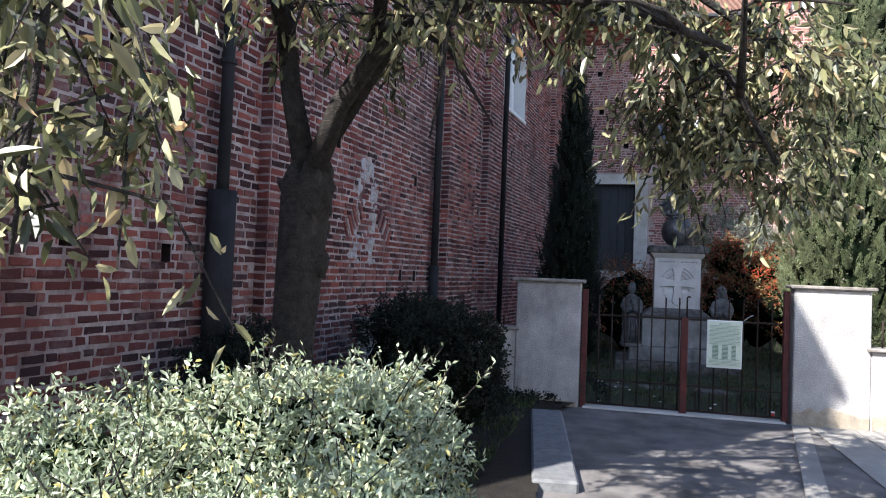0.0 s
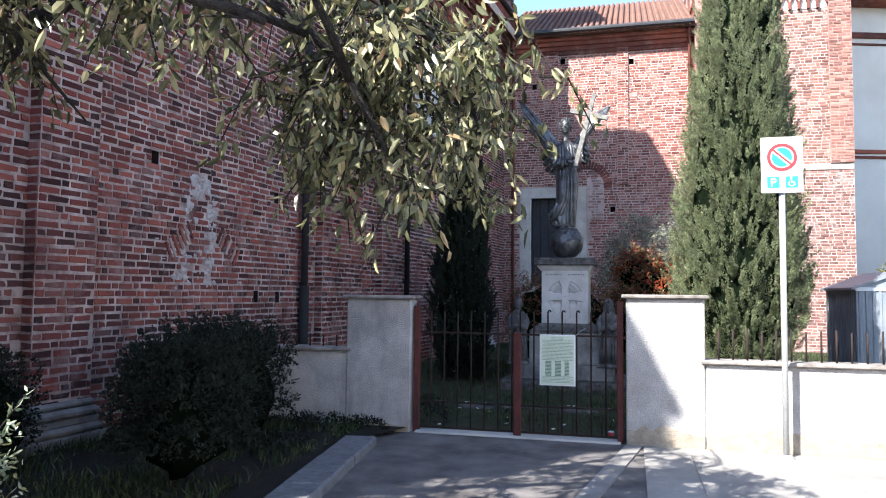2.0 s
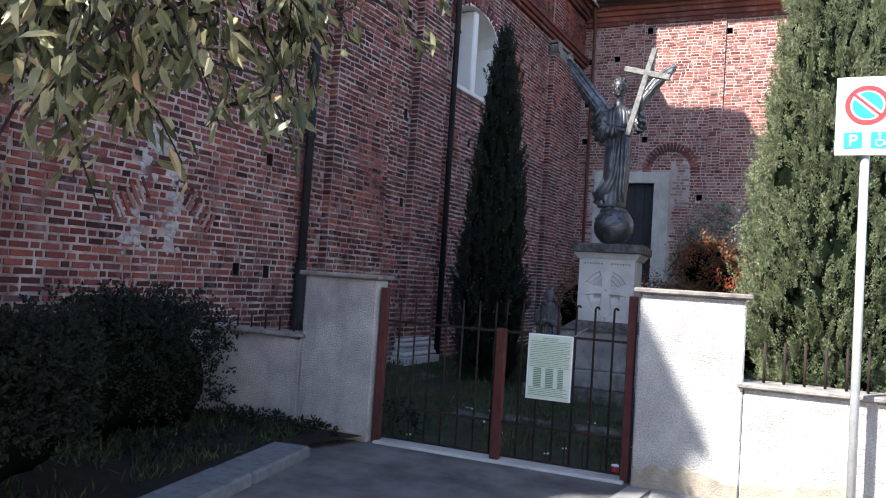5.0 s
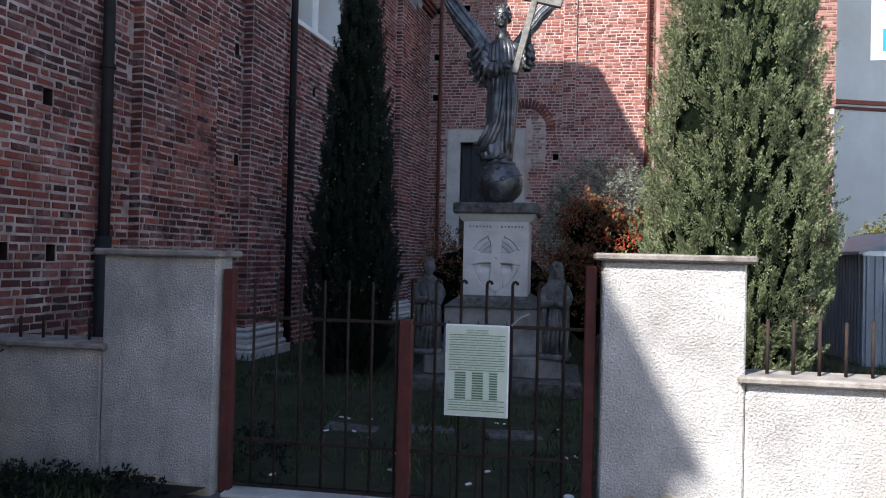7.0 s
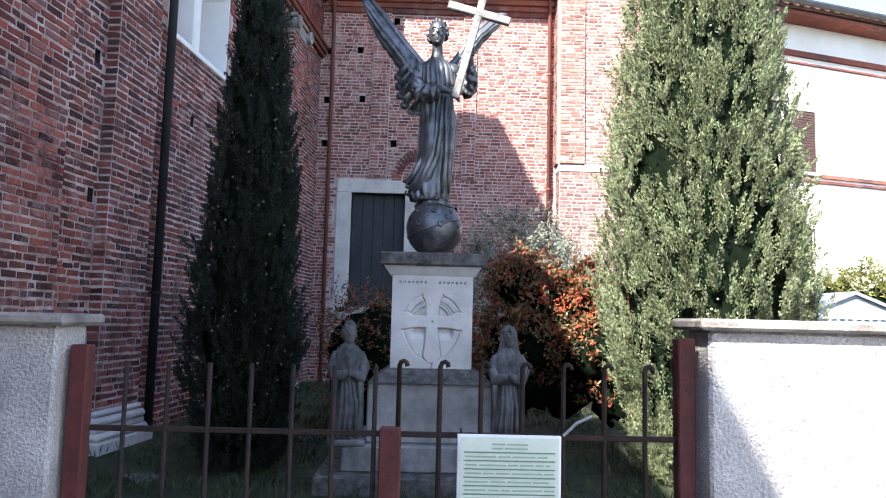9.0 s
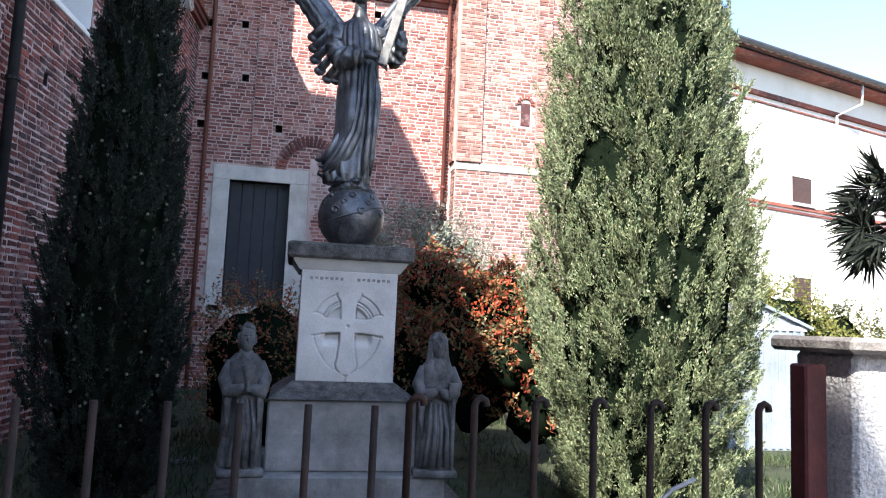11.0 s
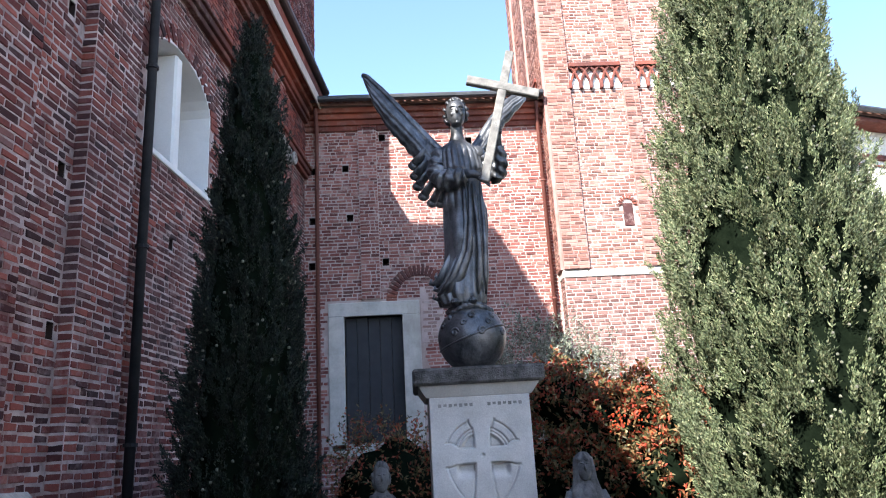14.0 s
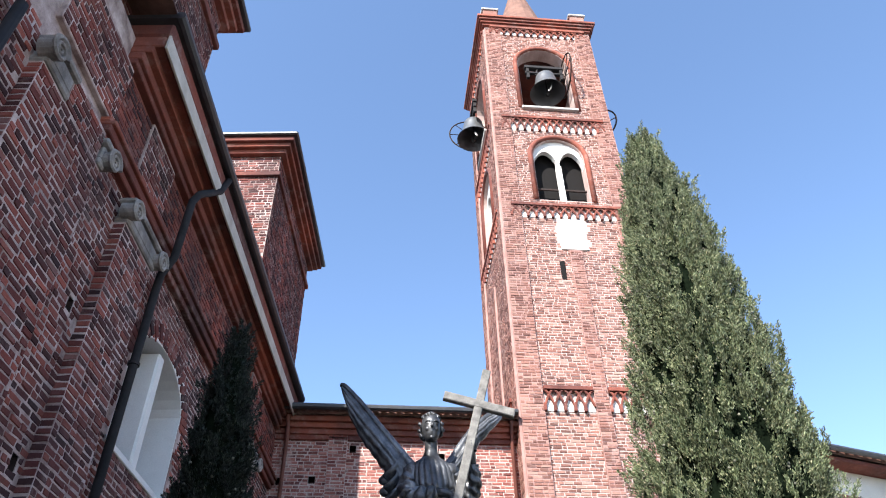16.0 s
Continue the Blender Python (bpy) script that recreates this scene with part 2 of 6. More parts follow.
LEAF_BUSH = leaf_material("pale_variegated_leaf", ((0.0, (0.20, 0.26, 0.15)), (0.4, (0.42, 0.50, 0.34)), (0.85, (0.64, 0.70, 0.54)), (1.0, (0.58, 0.50, 0.16))), 0.3, 0.4)
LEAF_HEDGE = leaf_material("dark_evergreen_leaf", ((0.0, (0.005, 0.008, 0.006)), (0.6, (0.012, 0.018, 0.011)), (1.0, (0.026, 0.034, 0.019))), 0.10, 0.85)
LEAF_FIRE = leaf_material("firethorn_leaf", ((0.0, (0.05, 0.055, 0.025)), (0.3, (0.17, 0.15, 0.065)), (0.5, (0.33, 0.22, 0.10)), (0.7, (0.38, 0.12, 0.055)), (1.0, (0.45, 0.065, 0.04))), 0.3)
LEAF_GREY = leaf_material("grey_green_leaf", ((0.0, (0.16, 0.18, 0.13)), (0.6, (0.30, 0.325, 0.25)), (1.0, (0.46, 0.47, 0.38))), 0.3)
CONE = leaf_material("cypress_cone", ((0.0, (0.10, 0.10, 0.07)), (1.0, (0.22, 0.22, 0.17))), 0.0)
LEAF_YELLOW = leaf_material("yellow_green_leaf", ((0.0, (0.10, 0.13, 0.03)), (0.6, (0.22, 0.22, 0.06)), (1.0, (0.34, 0.30, 0.09))), 0.4)
BERRY = leaf_material("orange_red_berry", ((0.0, (0.34, 0.03, 0.015)), (0.6, (0.46, 0.06, 0.02)), (1.0, (0.50, 0.12, 0.03))), 0.1)
GRASS = leaf_material("grass_blade", ((0.0, (0.022, 0.040, 0.013)), (0.6, (0.055, 0.088, 0.030)), (1.0, (0.13, 0.14, 0.06))), 0.3)


# ---- building tools ----
class Shape:
    """Gathers corners and faces of one mesh."""

    def __init__(self, m=None):
        self.v, self.f, self.m = [], [], m or Matrix()

    def add(self, verts, faces):
        n = len(self.v)
        self.v += [tuple(self.m @ Vector(p)) for p in verts]
        self.f += [tuple(n + i for i in q) for q in faces]
        return self

    def box(self, x0, x1, y0, y1, z0, z1, c=0.0):
        if c <= 0:
            return self.add([(x, y, z) for x in (x0, x1) for y in (y0, y1) for z in (z0, z1)],
                            [(0, 1, 3, 2), (4, 6, 7, 5), (0, 4, 5, 1), (2, 3, 7, 6), (0, 2, 6, 4), (1, 5, 7, 3)])
        bm = bmesh.new()
        for x, sx in ((x0, 1), (x1, -1)):
            for y, sy in ((y0, 1), (y1, -1)):
                for z, sz in ((z0, 1), (z1, -1)):
                    bm.verts.new((x, y + sy * c, z + sz * c))
                    bm.verts.new((x + sx * c, y, z + sz * c))
                    bm.verts.new((x + sx * c, y + sy * c, z))
        bmesh.ops.convex_hull(bm, input=list(bm.verts))
        bm.verts.index_update()
        self.add([v.co[:] for v in bm.verts], [[v.index for v in f.verts] for f in bm.faces])
        bm.free()
        return self

    def tube(self, pts, radii, n=8, squash=1.0, cap=True):
        pts = [Vector(p) for p in pts]
        if isinstance(radii, (int, float)):
            radii = [radii] * len(pts)
        vs, up = [], None
        for i, p in enumerate(pts):
            d = (pts[min(i + 1, len(pts) - 1)] - pts[max(i - 1, 0)]).normalized()
            if up is None:
                up = d.orthogonal().normalized()
            up = (up - d * up.dot(d)).normalized()
            side = d.cross(up)
            for k in range(n):
                a = 2 * math.pi * k / n
                vs.append(p + radii[i] * (math.cos(a) * up + squash * math.sin(a) * side))
        fs = [(i * n + k, i * n + (k + 1) % n, (i + 1) * n + (k + 1) % n, (i + 1) * n + k) for i in range(len(pts) - 1) for k in range(n)]
        if cap:
            fs += [tuple(range(n))[::-1], tuple(range((len(pts) - 1) * n, len(pts) * n))]
        return self.add(vs, fs)

    def rings(self, rows, n=24, fold=0.0, waves=9, cap=True, seed=0.0):
        """Stacked ovals: rows of z, cx, cy, rx, ry."""
        vs = []
        for j, (z, cx, cy, rx, ry) in enumerate(rows):
            for k in range(n):
                a = 2 * math.pi * k / n
                w = 1 + fold * (math.sin(waves * a + 2.2 * z + seed) * 0.6 + 0.4 * math.sin((waves * 2 - 3) * a - 1.3 * z + seed * 2))
                vs.append((cx + rx * w * math.cos(a), cy + ry * w * math.sin(a), z))
        fs = [(i * n + k, i * n + (k + 1) % n, (i + 1) * n + (k + 1) % n, (i + 1) * n + k) for i in range(len(rows) - 1) for k in range(n)]
        if cap:
            fs += [tuple(range(n))[::-1], tuple(range((len(rows) - 1) * n, len(rows) * n))]
        return self.add(vs, fs)

    def ball(self, c, rx, ry=None, rz=None, n=16, rough=0.0, freq=8.0):
        ry, rz = ry or rx, rz or rx
        vs, fs, rowsn = [], [], n // 2
        for j in range(rowsn + 1):
            th = math.pi * j / rowsn
            for k in range(n):
                a = 2 * math.pi * k / n
                d = Vector((math.sin(th) * math.cos(a), math.sin(th) * math.sin(a), math.cos(th)))
                w = 1 + rough * noise.noise(d * freq + Vector(c))
                vs.append((c[0] + rx * w * d.x, c[1] + ry * w * d.y, c[2] + rz * w * d.z))
        for j in range(rowsn):
            for k in range(n):
                fs.append((j * n + k, (j + 1) * n + k, (j + 1) * n + (k + 1) % n, j * n + (k + 1) % n))
        return self.add(vs, fs)

    def prism(self, outline, y0, y1):
        """An outline in x and z, drawn out along y."""
        n = len(outline)
        vs = [(x, y0, z) for x, z in outline] + [(x, y1, z) for x, z in outline]
        fs = [tuple(range(n)), tuple(range(2 * n - 1, n - 1, -1))] + [(i, i + n, (i + 1) % n + n, (i + 1) % n) for i in range(n)]
        return self.add(vs, fs)

    def sheet(self, a0, a1, z0, z1, holes=(), depth=0.2, back=True, x=0.0):
        """A flat wall face in the plane x, with oblong holes that go in (towards -x)."""
        us = sorted({a0, a1, *[h[0] for h in holes], *[h[1] for h in holes]})
        ws = sorted({z0, z1, *[h[2] for h in holes], *[h[3] for h in holes]})
        us, ws = [u for u in us if a0 <= u <= a1], [w for w in ws if z0 <= w <= z1]
        for u0, u1 in zip(us, us[1:]):
            for w0, w1 in zip(ws, ws[1:]):
                cu, cw = (u0 + u1) / 2, (w0 + w1) / 2
                if not any(h[0] < cu < h[1] and h[2] < cw < h[3] for h in holes):
                    self.add([(x, u0, w0), (x, u1, w0), (x, u1, w1), (x, u0, w1)], [(0, 1, 2, 3)])
        for h in holes:
            u0, u1, w0, w1 = h[:4]
            d = h[4] if len(h) > 4 else depth
            self.add([(x, u0, w0), (x, u1, w0), (x, u1, w1), (x, u0, w1), (x - d, u0, w0), (x - d, u1, w0), (x - d, u1, w1), (x - d, u0, w1)],
                     [(0, 4, 5, 1), (1, 5, 6, 2), (2, 6, 7, 3), (3, 7, 4, 0)] + ([(4, 7, 6, 5)] if back else []))
        return self

    def mesh(self, name, mat, smooth=False):
        me = bpy.data.meshes.new(name)
        me.from_pydata(self.v, [], self.f)
        me.materials.append(mat)
        if smooth:
            me.polygons.foreach_set("use_smooth", [True] * len(me.polygons))
        me.update()
        return me


def thing(name, label, category, group="", kind="", at=None, shape=None, mat=None, smooth=False):
    ob = new(name, shape.mesh(name, mat, smooth) if shape else None)
    if at is not None:
        ob.matrix_basis = at
    return tagged(ob, label, category, group, kind)


def part(name, shape, mat, parent, label="", smooth=False, kind=""):
    ob = new(name, shape.mesh(name, mat, smooth))
    ob.parent = parent
    return tagged(ob, label, "", "", kind)


def brick_mesh(name, mat, length, height, proud):
    h, e = 0.007, 0.006
    s = Shape().add([(-0.01, 0, 0), (-0.01, length, 0), (-0.01, length, height), (-0.01, 0, height),
                     (proud, e, h), (proud, length - e, h), (proud, length - e, height - h), (proud, e, height - h)],
                    [(4, 5, 6, 7), (0, 1, 5, 4), (1, 2, 6, 5), (2, 3, 7, 6), (3, 0, 4, 7)])
    return s.mesh(name, mat)


def courses(a0, a1, z0, z1, skip=None, course=0.085, long=0.238, joint=0.0135, seed=1):
    """Brick by brick: start, length, foot and height."""
    rnd = random.Random(seed)
    z, row, out = z0, 0, []
    while z + course * 0.6 < z1:
        a = a0 + joint / 2 - rnd.choice((0, 0.25, 0.5, 0.75)) * long * (1 if a1 - a0 > 1 else 0)
        i = rnd.randint(0, 1)
        while a < a1:
            ln = (long if (i % 2 == 0 or rnd.random() < 0.25) else long / 2 - joint / 2) * rnd.uniform(0.82, 1.1)
            b0, b1 = max(a, a0 + joint / 2), min(a + ln, a1 - joint / 2)
            if b1 - b0 > 0.035 and not (skip and skip((b0 + b1) / 2, z + course / 2, b0, b1)):
                out.append((b0, b1 - b0, z + joint / 2 + rnd.uniform(-0.004, 0.004), course - joint + rnd.uniform(-0.009, 0.003)))
            a += ln + joint * rnd.uniform(0.7, 1.5)
            i += 1
        z += course
        row += 1
    return out


def trimmed(bricks, gaps):
    """The bricks, cut back where square holes interrupt them."""
    out = []
    for a, ln, z, h in bricks:
        spans = [(a, a + ln)]
        for g0, g1, w0, w1 in gaps:
            if w0 - 0.02 < z + h / 2 < w1 + 0.02:
                spans = [q for s0, s1 in spans for q in ((s0, min(s1, g0 - 0.006)), (max(s0, g1 + 0.006), s1)) if q[1] - q[0] > 0.02] if any(s0 < g1 and s1 > g0 for s0, s1 in spans) else spans
        out += [(s0, s1 - s0, z, h) for s0, s1 in spans]
    return out


def brick_stuff(name, bricks, mat, parent, x=0.0, proud=0.012, m=None, seed=3, worn=0.004):
    """Many bricks of a far stretch in one mesh, every one with its own edges."""
    rnd = np.random.RandomState(seed)
    b = np.array(bricks)
    n = len(b)
    if n == 0:
        return None
    p = x + proud * rnd.uniform(0.35, 1.35, n)
    e, h = 0.007, 0.007
    j = rnd.uniform(-worn, worn, (n, 4))
    a0, a1, z0, z1 = b[:, 0], b[:, 0] + b[:, 1], b[:, 2], b[:, 2] + b[:, 3]
    v = np.zeros((n, 8, 3))
    v[:, :4, 0], v[:, 4:, 0] = x - 0.01, p[:, None]
    v[:, [0, 3], 1], v[:, [1, 2], 1] = a0[:, None], a1[:, None]
    v[:, [4, 7], 1], v[:, [5, 6], 1] = (a0 + e)[:, None] + j[:, :2] * 0.6, (a1 - e)[:, None] + j[:, :2] * 0.6
    v[:, [0, 1], 2], v[:, [2, 3], 2] = z0[:, None], z1[:, None]
    v[:, [4, 5], 2], v[:, [6, 7], 2] = (z0 + h)[:, None] + j[:, 2:], (z1 - h)[:, None] + j[:, 2:]
    if worn > 0.004:
        # chipped corners: every front corner a little out of place
        v[:, 4:, 1:] += rnd.uniform(-worn, worn, (n, 4, 2)) * 0.8
        v[:, 4:, 0] += rnd.uniform(-worn, worn * 0.3, (n, 4)) * 0.5
    v = v.reshape(-1, 3)
    if m is not None:
        mm = np.array(m)
        v = v @ mm[:3, :3].T + mm[:3, 3]
    f = np.array([(4, 5, 6, 7), (0, 1, 5, 4), (1, 2, 6, 5), (2, 3, 7, 6), (3, 0, 4, 7)])
    faces = (np.arange(n)[:, None, None] * 8 + f[None]).reshape(-1, 4)
    me = bpy.data.meshes.new(name)
    me.from_pydata(v.tolist(), [], faces.tolist())
    me.materials.append(mat)
    ob = new(name, me)
    ob.parent = parent
    return tagged(ob, "", "", "", "stuff")


def leaf_stuff(name, base, way, side, length, width, mat, parent, fold=0.25, bend=0.0, broad=False):
    """Many leaves in one mesh. base, way, side: rows of places and unit directions."""
    n = len(base)
    up = np.cross(way, side)
    L, W = np.asarray(length).reshape(-1, 1) * np.ones((n, 1)), np.asarray(width).reshape(-1, 1) * np.ones((n, 1))
    if broad:
        # rounded blades, folded along the midrib
        v = np.zeros((n, 6, 3))
        v[:, 0] = base
        for k, sg in ((1, 1), (2, -1)):
            v[:, k] = base + way * L * 0.28 + sg * side * W * 0.46 + up * W * fold
            v[:, k + 2] = base + way * L * 0.68 + sg * side * W * 0.42 + up * W * fold - up * L * bend * 0.5
        v[:, 5] = base + way * L - up * L * bend
        f = (np.arange(n)[:, None, None] * 6 + np.array([(0, 1, 3, 5), (0, 5, 4, 2)])[None]).reshape(-1, 4)
        me = bpy.data.meshes.new(name)
        me.from_pydata(v.reshape(-1, 3).tolist(), [], f.tolist())
        me.materials.append(mat)
        ob = new(name, me)
        ob.parent = parent
        return ob
    v = np.zeros((n, 4, 3))
    v[:, 0] = base
    v[:, 1] = base + way * L * 0.45 + side * W / 2 + up * W * fold
    v[:, 2] = base + way * L - up * L * bend
    v[:, 3] = base + way * L * 0.45 - side * W / 2 + up * W * fold
    f = (np.arange(n)[:, None, None] * 4 + np.array([(0, 1, 2), (0, 2, 3)])[None]).reshape(-1, 3)
    me = bpy.data.meshes.new(name)
    me.from_pydata(v.reshape(-1, 3).tolist(), [], f.tolist())
    me.materials.append(mat)
    ob = new(name, me)
    ob.parent = parent
    return ob


def unit(a):
    return a / np.maximum(np.linalg.norm(a, axis=1, keepdims=True), 1e-9)


def any_side(way, rnd):
    return unit(np.cross(way, rnd.normal(size=way.shape)))


# ---- ground ----
ground = thing("ground", "worn grey asphalt forecourt and street", "ground", kind="structure",
               shape=Shape().add([(-400, -400, 0), (400, -400, 0), (400, 400, 0), (-400, 400, 0)], [(0, 1, 2, 3)]), mat=ASPHALT)
pav = Shape()
pav.box(1.28, 14.0, -4.0, 10.98, -0.1, 0.012)
thing("pavement", "pale worn concrete pavement beside the wall", "pavement", kind="structure", shape=pav, mat=PAVING)
strip = Shape()
strip.add([(0.52, 7.6, 0.016), (0.70, 7.6, 0.016), (1.27, 10.95, 0.016), (1.09, 10.95, 0.016), (0.52, 7.6, -0.1), (0.70, 7.6, -0.1), (1.27, 10.95, -0.1), (1.09, 10.95, -0.1)],
          [(0, 1, 2, 3), (0, 4, 5, 1), (1, 5, 6, 2), (3, 7, 4, 0)])
strip.box(1.75, 1.90, 5.0, 10.95, 0.0, 0.02)
thing("paving_strip", "narrow pale stone strips set into the paving", "paving", kind="structure", shape=strip, mat=PAVING)
thing("threshold", "white stone threshold under the gate", "threshold", kind="structure", shape=Shape().box(-1.34, 1.04, 11.0, 11.22, -0.05, 0.022, 0.008), mat=STONE)
bed = Shape()
bed.add([(-5.6, 2.0, 0.06), (-1.2, 2.0, 0.06), (-1.45, 7.3, 0.06), (-1.72, 10.2, 0.06), (-1.42, 10.98, 0.06), (-4.45, 10.98, 0.06)], [(0, 1, 2, 3, 4, 5)])
planting = thing("planting_bed", "dark soil bed along the church wall", "soil", kind="structure", shape=bed, mat=SOIL)
yard = thing("courtyard_ground", "shaded patchy lawn behind the gate", "lawn", kind="structure",
             shape=Shape().add([(-4.6, 11.25, 0.03), (30, 11.25, 0.03), (30, 34, 0.03), (-3.2, 26.6, 0.03)], [(0, 1, 2, 3)]), mat=LAWN)
kerb = thing("kerb", "pale granite kerb edging the planting bed", "kerb", kind="structure", at=Matrix())
KM = Matrix.Translation((-1.72, 10.2, 0)) @ pose(0, 0, 0, 0, 0, 7.5)
for i, ln in enumerate((0.98, 1.02, 0.95)):
    y0 = -sum((0.98, 1.02, 0.95)[:i + 1]) - 0.01 * i
    part("kerb_stone", Shape(KM).box(-0.17, 0.19, y0, y0 + ln, -0.1, 0.09 + 0.004 * (i % 2), 0.02), KERB, kerb)

# ---- church ----
S0 = -10.85
CH = Matrix.Translation((-4.3, 12.5, 0)) @ pose(0, 0, 0, 0, 0, -5.54)
HOLES = [(0.58, 1.56), (0.0, 1.57), (4.02, 2.96), (3.97, 4.59), (6.59, 4.54), (0.49, 3.12), (-5.99, 3.41), (-6.37, 1.82), (-5.29, 1.72), (-2.19, 3.28), (-3.4, 5.1), (0.5, 5.2), (2.6, 6.3), (3.9, 6.4), (-2.2, 6.6), (2.1, 2.9), (2.0, 4.7)]
PIL = [(-3.95, -3.2), (1.72, 3.25), (4.15, 5.15), (11.1, 12.0)]
holes = [(s - 0.065, s + 0.065, z - 0.085, z + 0.085, 0.16) for s, z in HOLES if not any(a - 0.1 < s < b + 0.1 for a, b in PIL)]
WIN = (5.62, 7.82, 5.62, 7.5)
wall = Shape(CH)
wall.sheet(S0, 14.05, -0.2, 10.3, [(h[0], h[1], h[2], h[3], 0.012) for h in holes] + [(WIN[0], WIN[1], WIN[2], WIN[3], 0.62)], back=False)
wall.box(-1.6, -0.75, S0, 14.05, -0.2, 10.3)
wall.box(-14.0, 0.0, S0 - 0.02, S0, -0.2, 10.3)
pockets = holes
church_wall = thing("wall_church", "old dark red brick church wall with lime stains and putlog holes", "wall", kind="structure", shape=wall, mat=MORTAR_CHURCH)


for h in pockets:
    pk = Shape(CH)
    pk.sheet(h[0], h[1], h[2], h[3], [(h[0], h[1], h[2], h[3], 0.3)], x=-0.012)
    part("putlog_hole", pk, HOLE_SHADE, church_wall, "dark square hole left by scaffolding")


def in_window(s, z):
    if not (WIN[0] - 0.2 < s < WIN[1] + 0.2):
        return False
    u = (s - 6.72) / 1.1
    return WIN[2] - 0.02 < z < WIN[2] + 1.25 + 0.62 * math.sqrt(max(0, 1 - u * u)) if abs(u) < 1 else False


PATCH = lambda s, z: ((s + 1.33) / 0.17) ** 2 + ((z - 3.05) / 0.14) ** 2 < 1 or abs(abs(s + 1.33 - 0.05 * (z - 2.5)) - 0.24) < 0.05 + 0.05 * math.sin(z * 17) and 1.75 < z < 3.0


def church_skip(s, z, b0, b1):
    return in_window(b0, z) or in_window(b1, z) or in_window(s, z) or any(a < s < b for a, b in PIL) or PATCH(s, z)


church_bricks = trimmed(courses(S0, 14.0, 0.0, 8.35, church_skip, course=0.087, long=0.215, joint=0.0175, seed=5), [h[:4] for h in holes])
near = [b for b in church_bricks if -3.15 < b[0] < 0.9 and 1.25 < b[2] < 2.5]
near = near[:300]
near_set = set(near)
brick_stuff("brickwork", [b for b in church_bricks if b not in near_set], BRICK_CHURCH, church_wall, m=CH, seed=7, worn=0.009)

# lime mortar smears left round a blocked window
lime = Shape(CH)
rl = random.Random(4)
for i in range(150):
    if i % 5 == 0:
        s, z = -1.33 + rl.uniform(-0.16, 0.20), rl.uniform(2.92, 3.16)
    elif i % 5 == 1:
        s, z = -1.33 + rl.gauss(0, 0.45), rl.gauss(1.9, 0.3)
    else:
        z = rl.uniform(1.7, 3.0)
        s = -1.33 + rl.choice((-1, 1)) * rl.uniform(0.17, 0.32) + 0.05 * (z - 2.5)
    lime.ball((0.0, s, z), rl.uniform(0.012, 0.018), rl.uniform(0.02, 0.085), rl.uniform(0.012, 0.06), 9, 0.5, 11.0)
part("lime_smears", lime, LIME, church_wall, "pale lime mortar smears", True)
# slanted bricks of an old window arch
for s0, lean in ((-1.86, -0.5), (-0.98, 0.5)):
    for i in range(7):
        m = CH @ Matrix.Translation((0.0, s0 + i * 0.062, 2.02 + (0.05 * (6 - i) if lean > 0 else 0.05 * i))) @ pose(0, 0, 0, math.degrees(-lean))
        part("arch_brick", Shape(m).box(-0.01, 0.024, 0, 0.042, 0, 0.26, 0.006), BRICK_PALE if i % 2 else BRICK_CHURCH, church_wall)


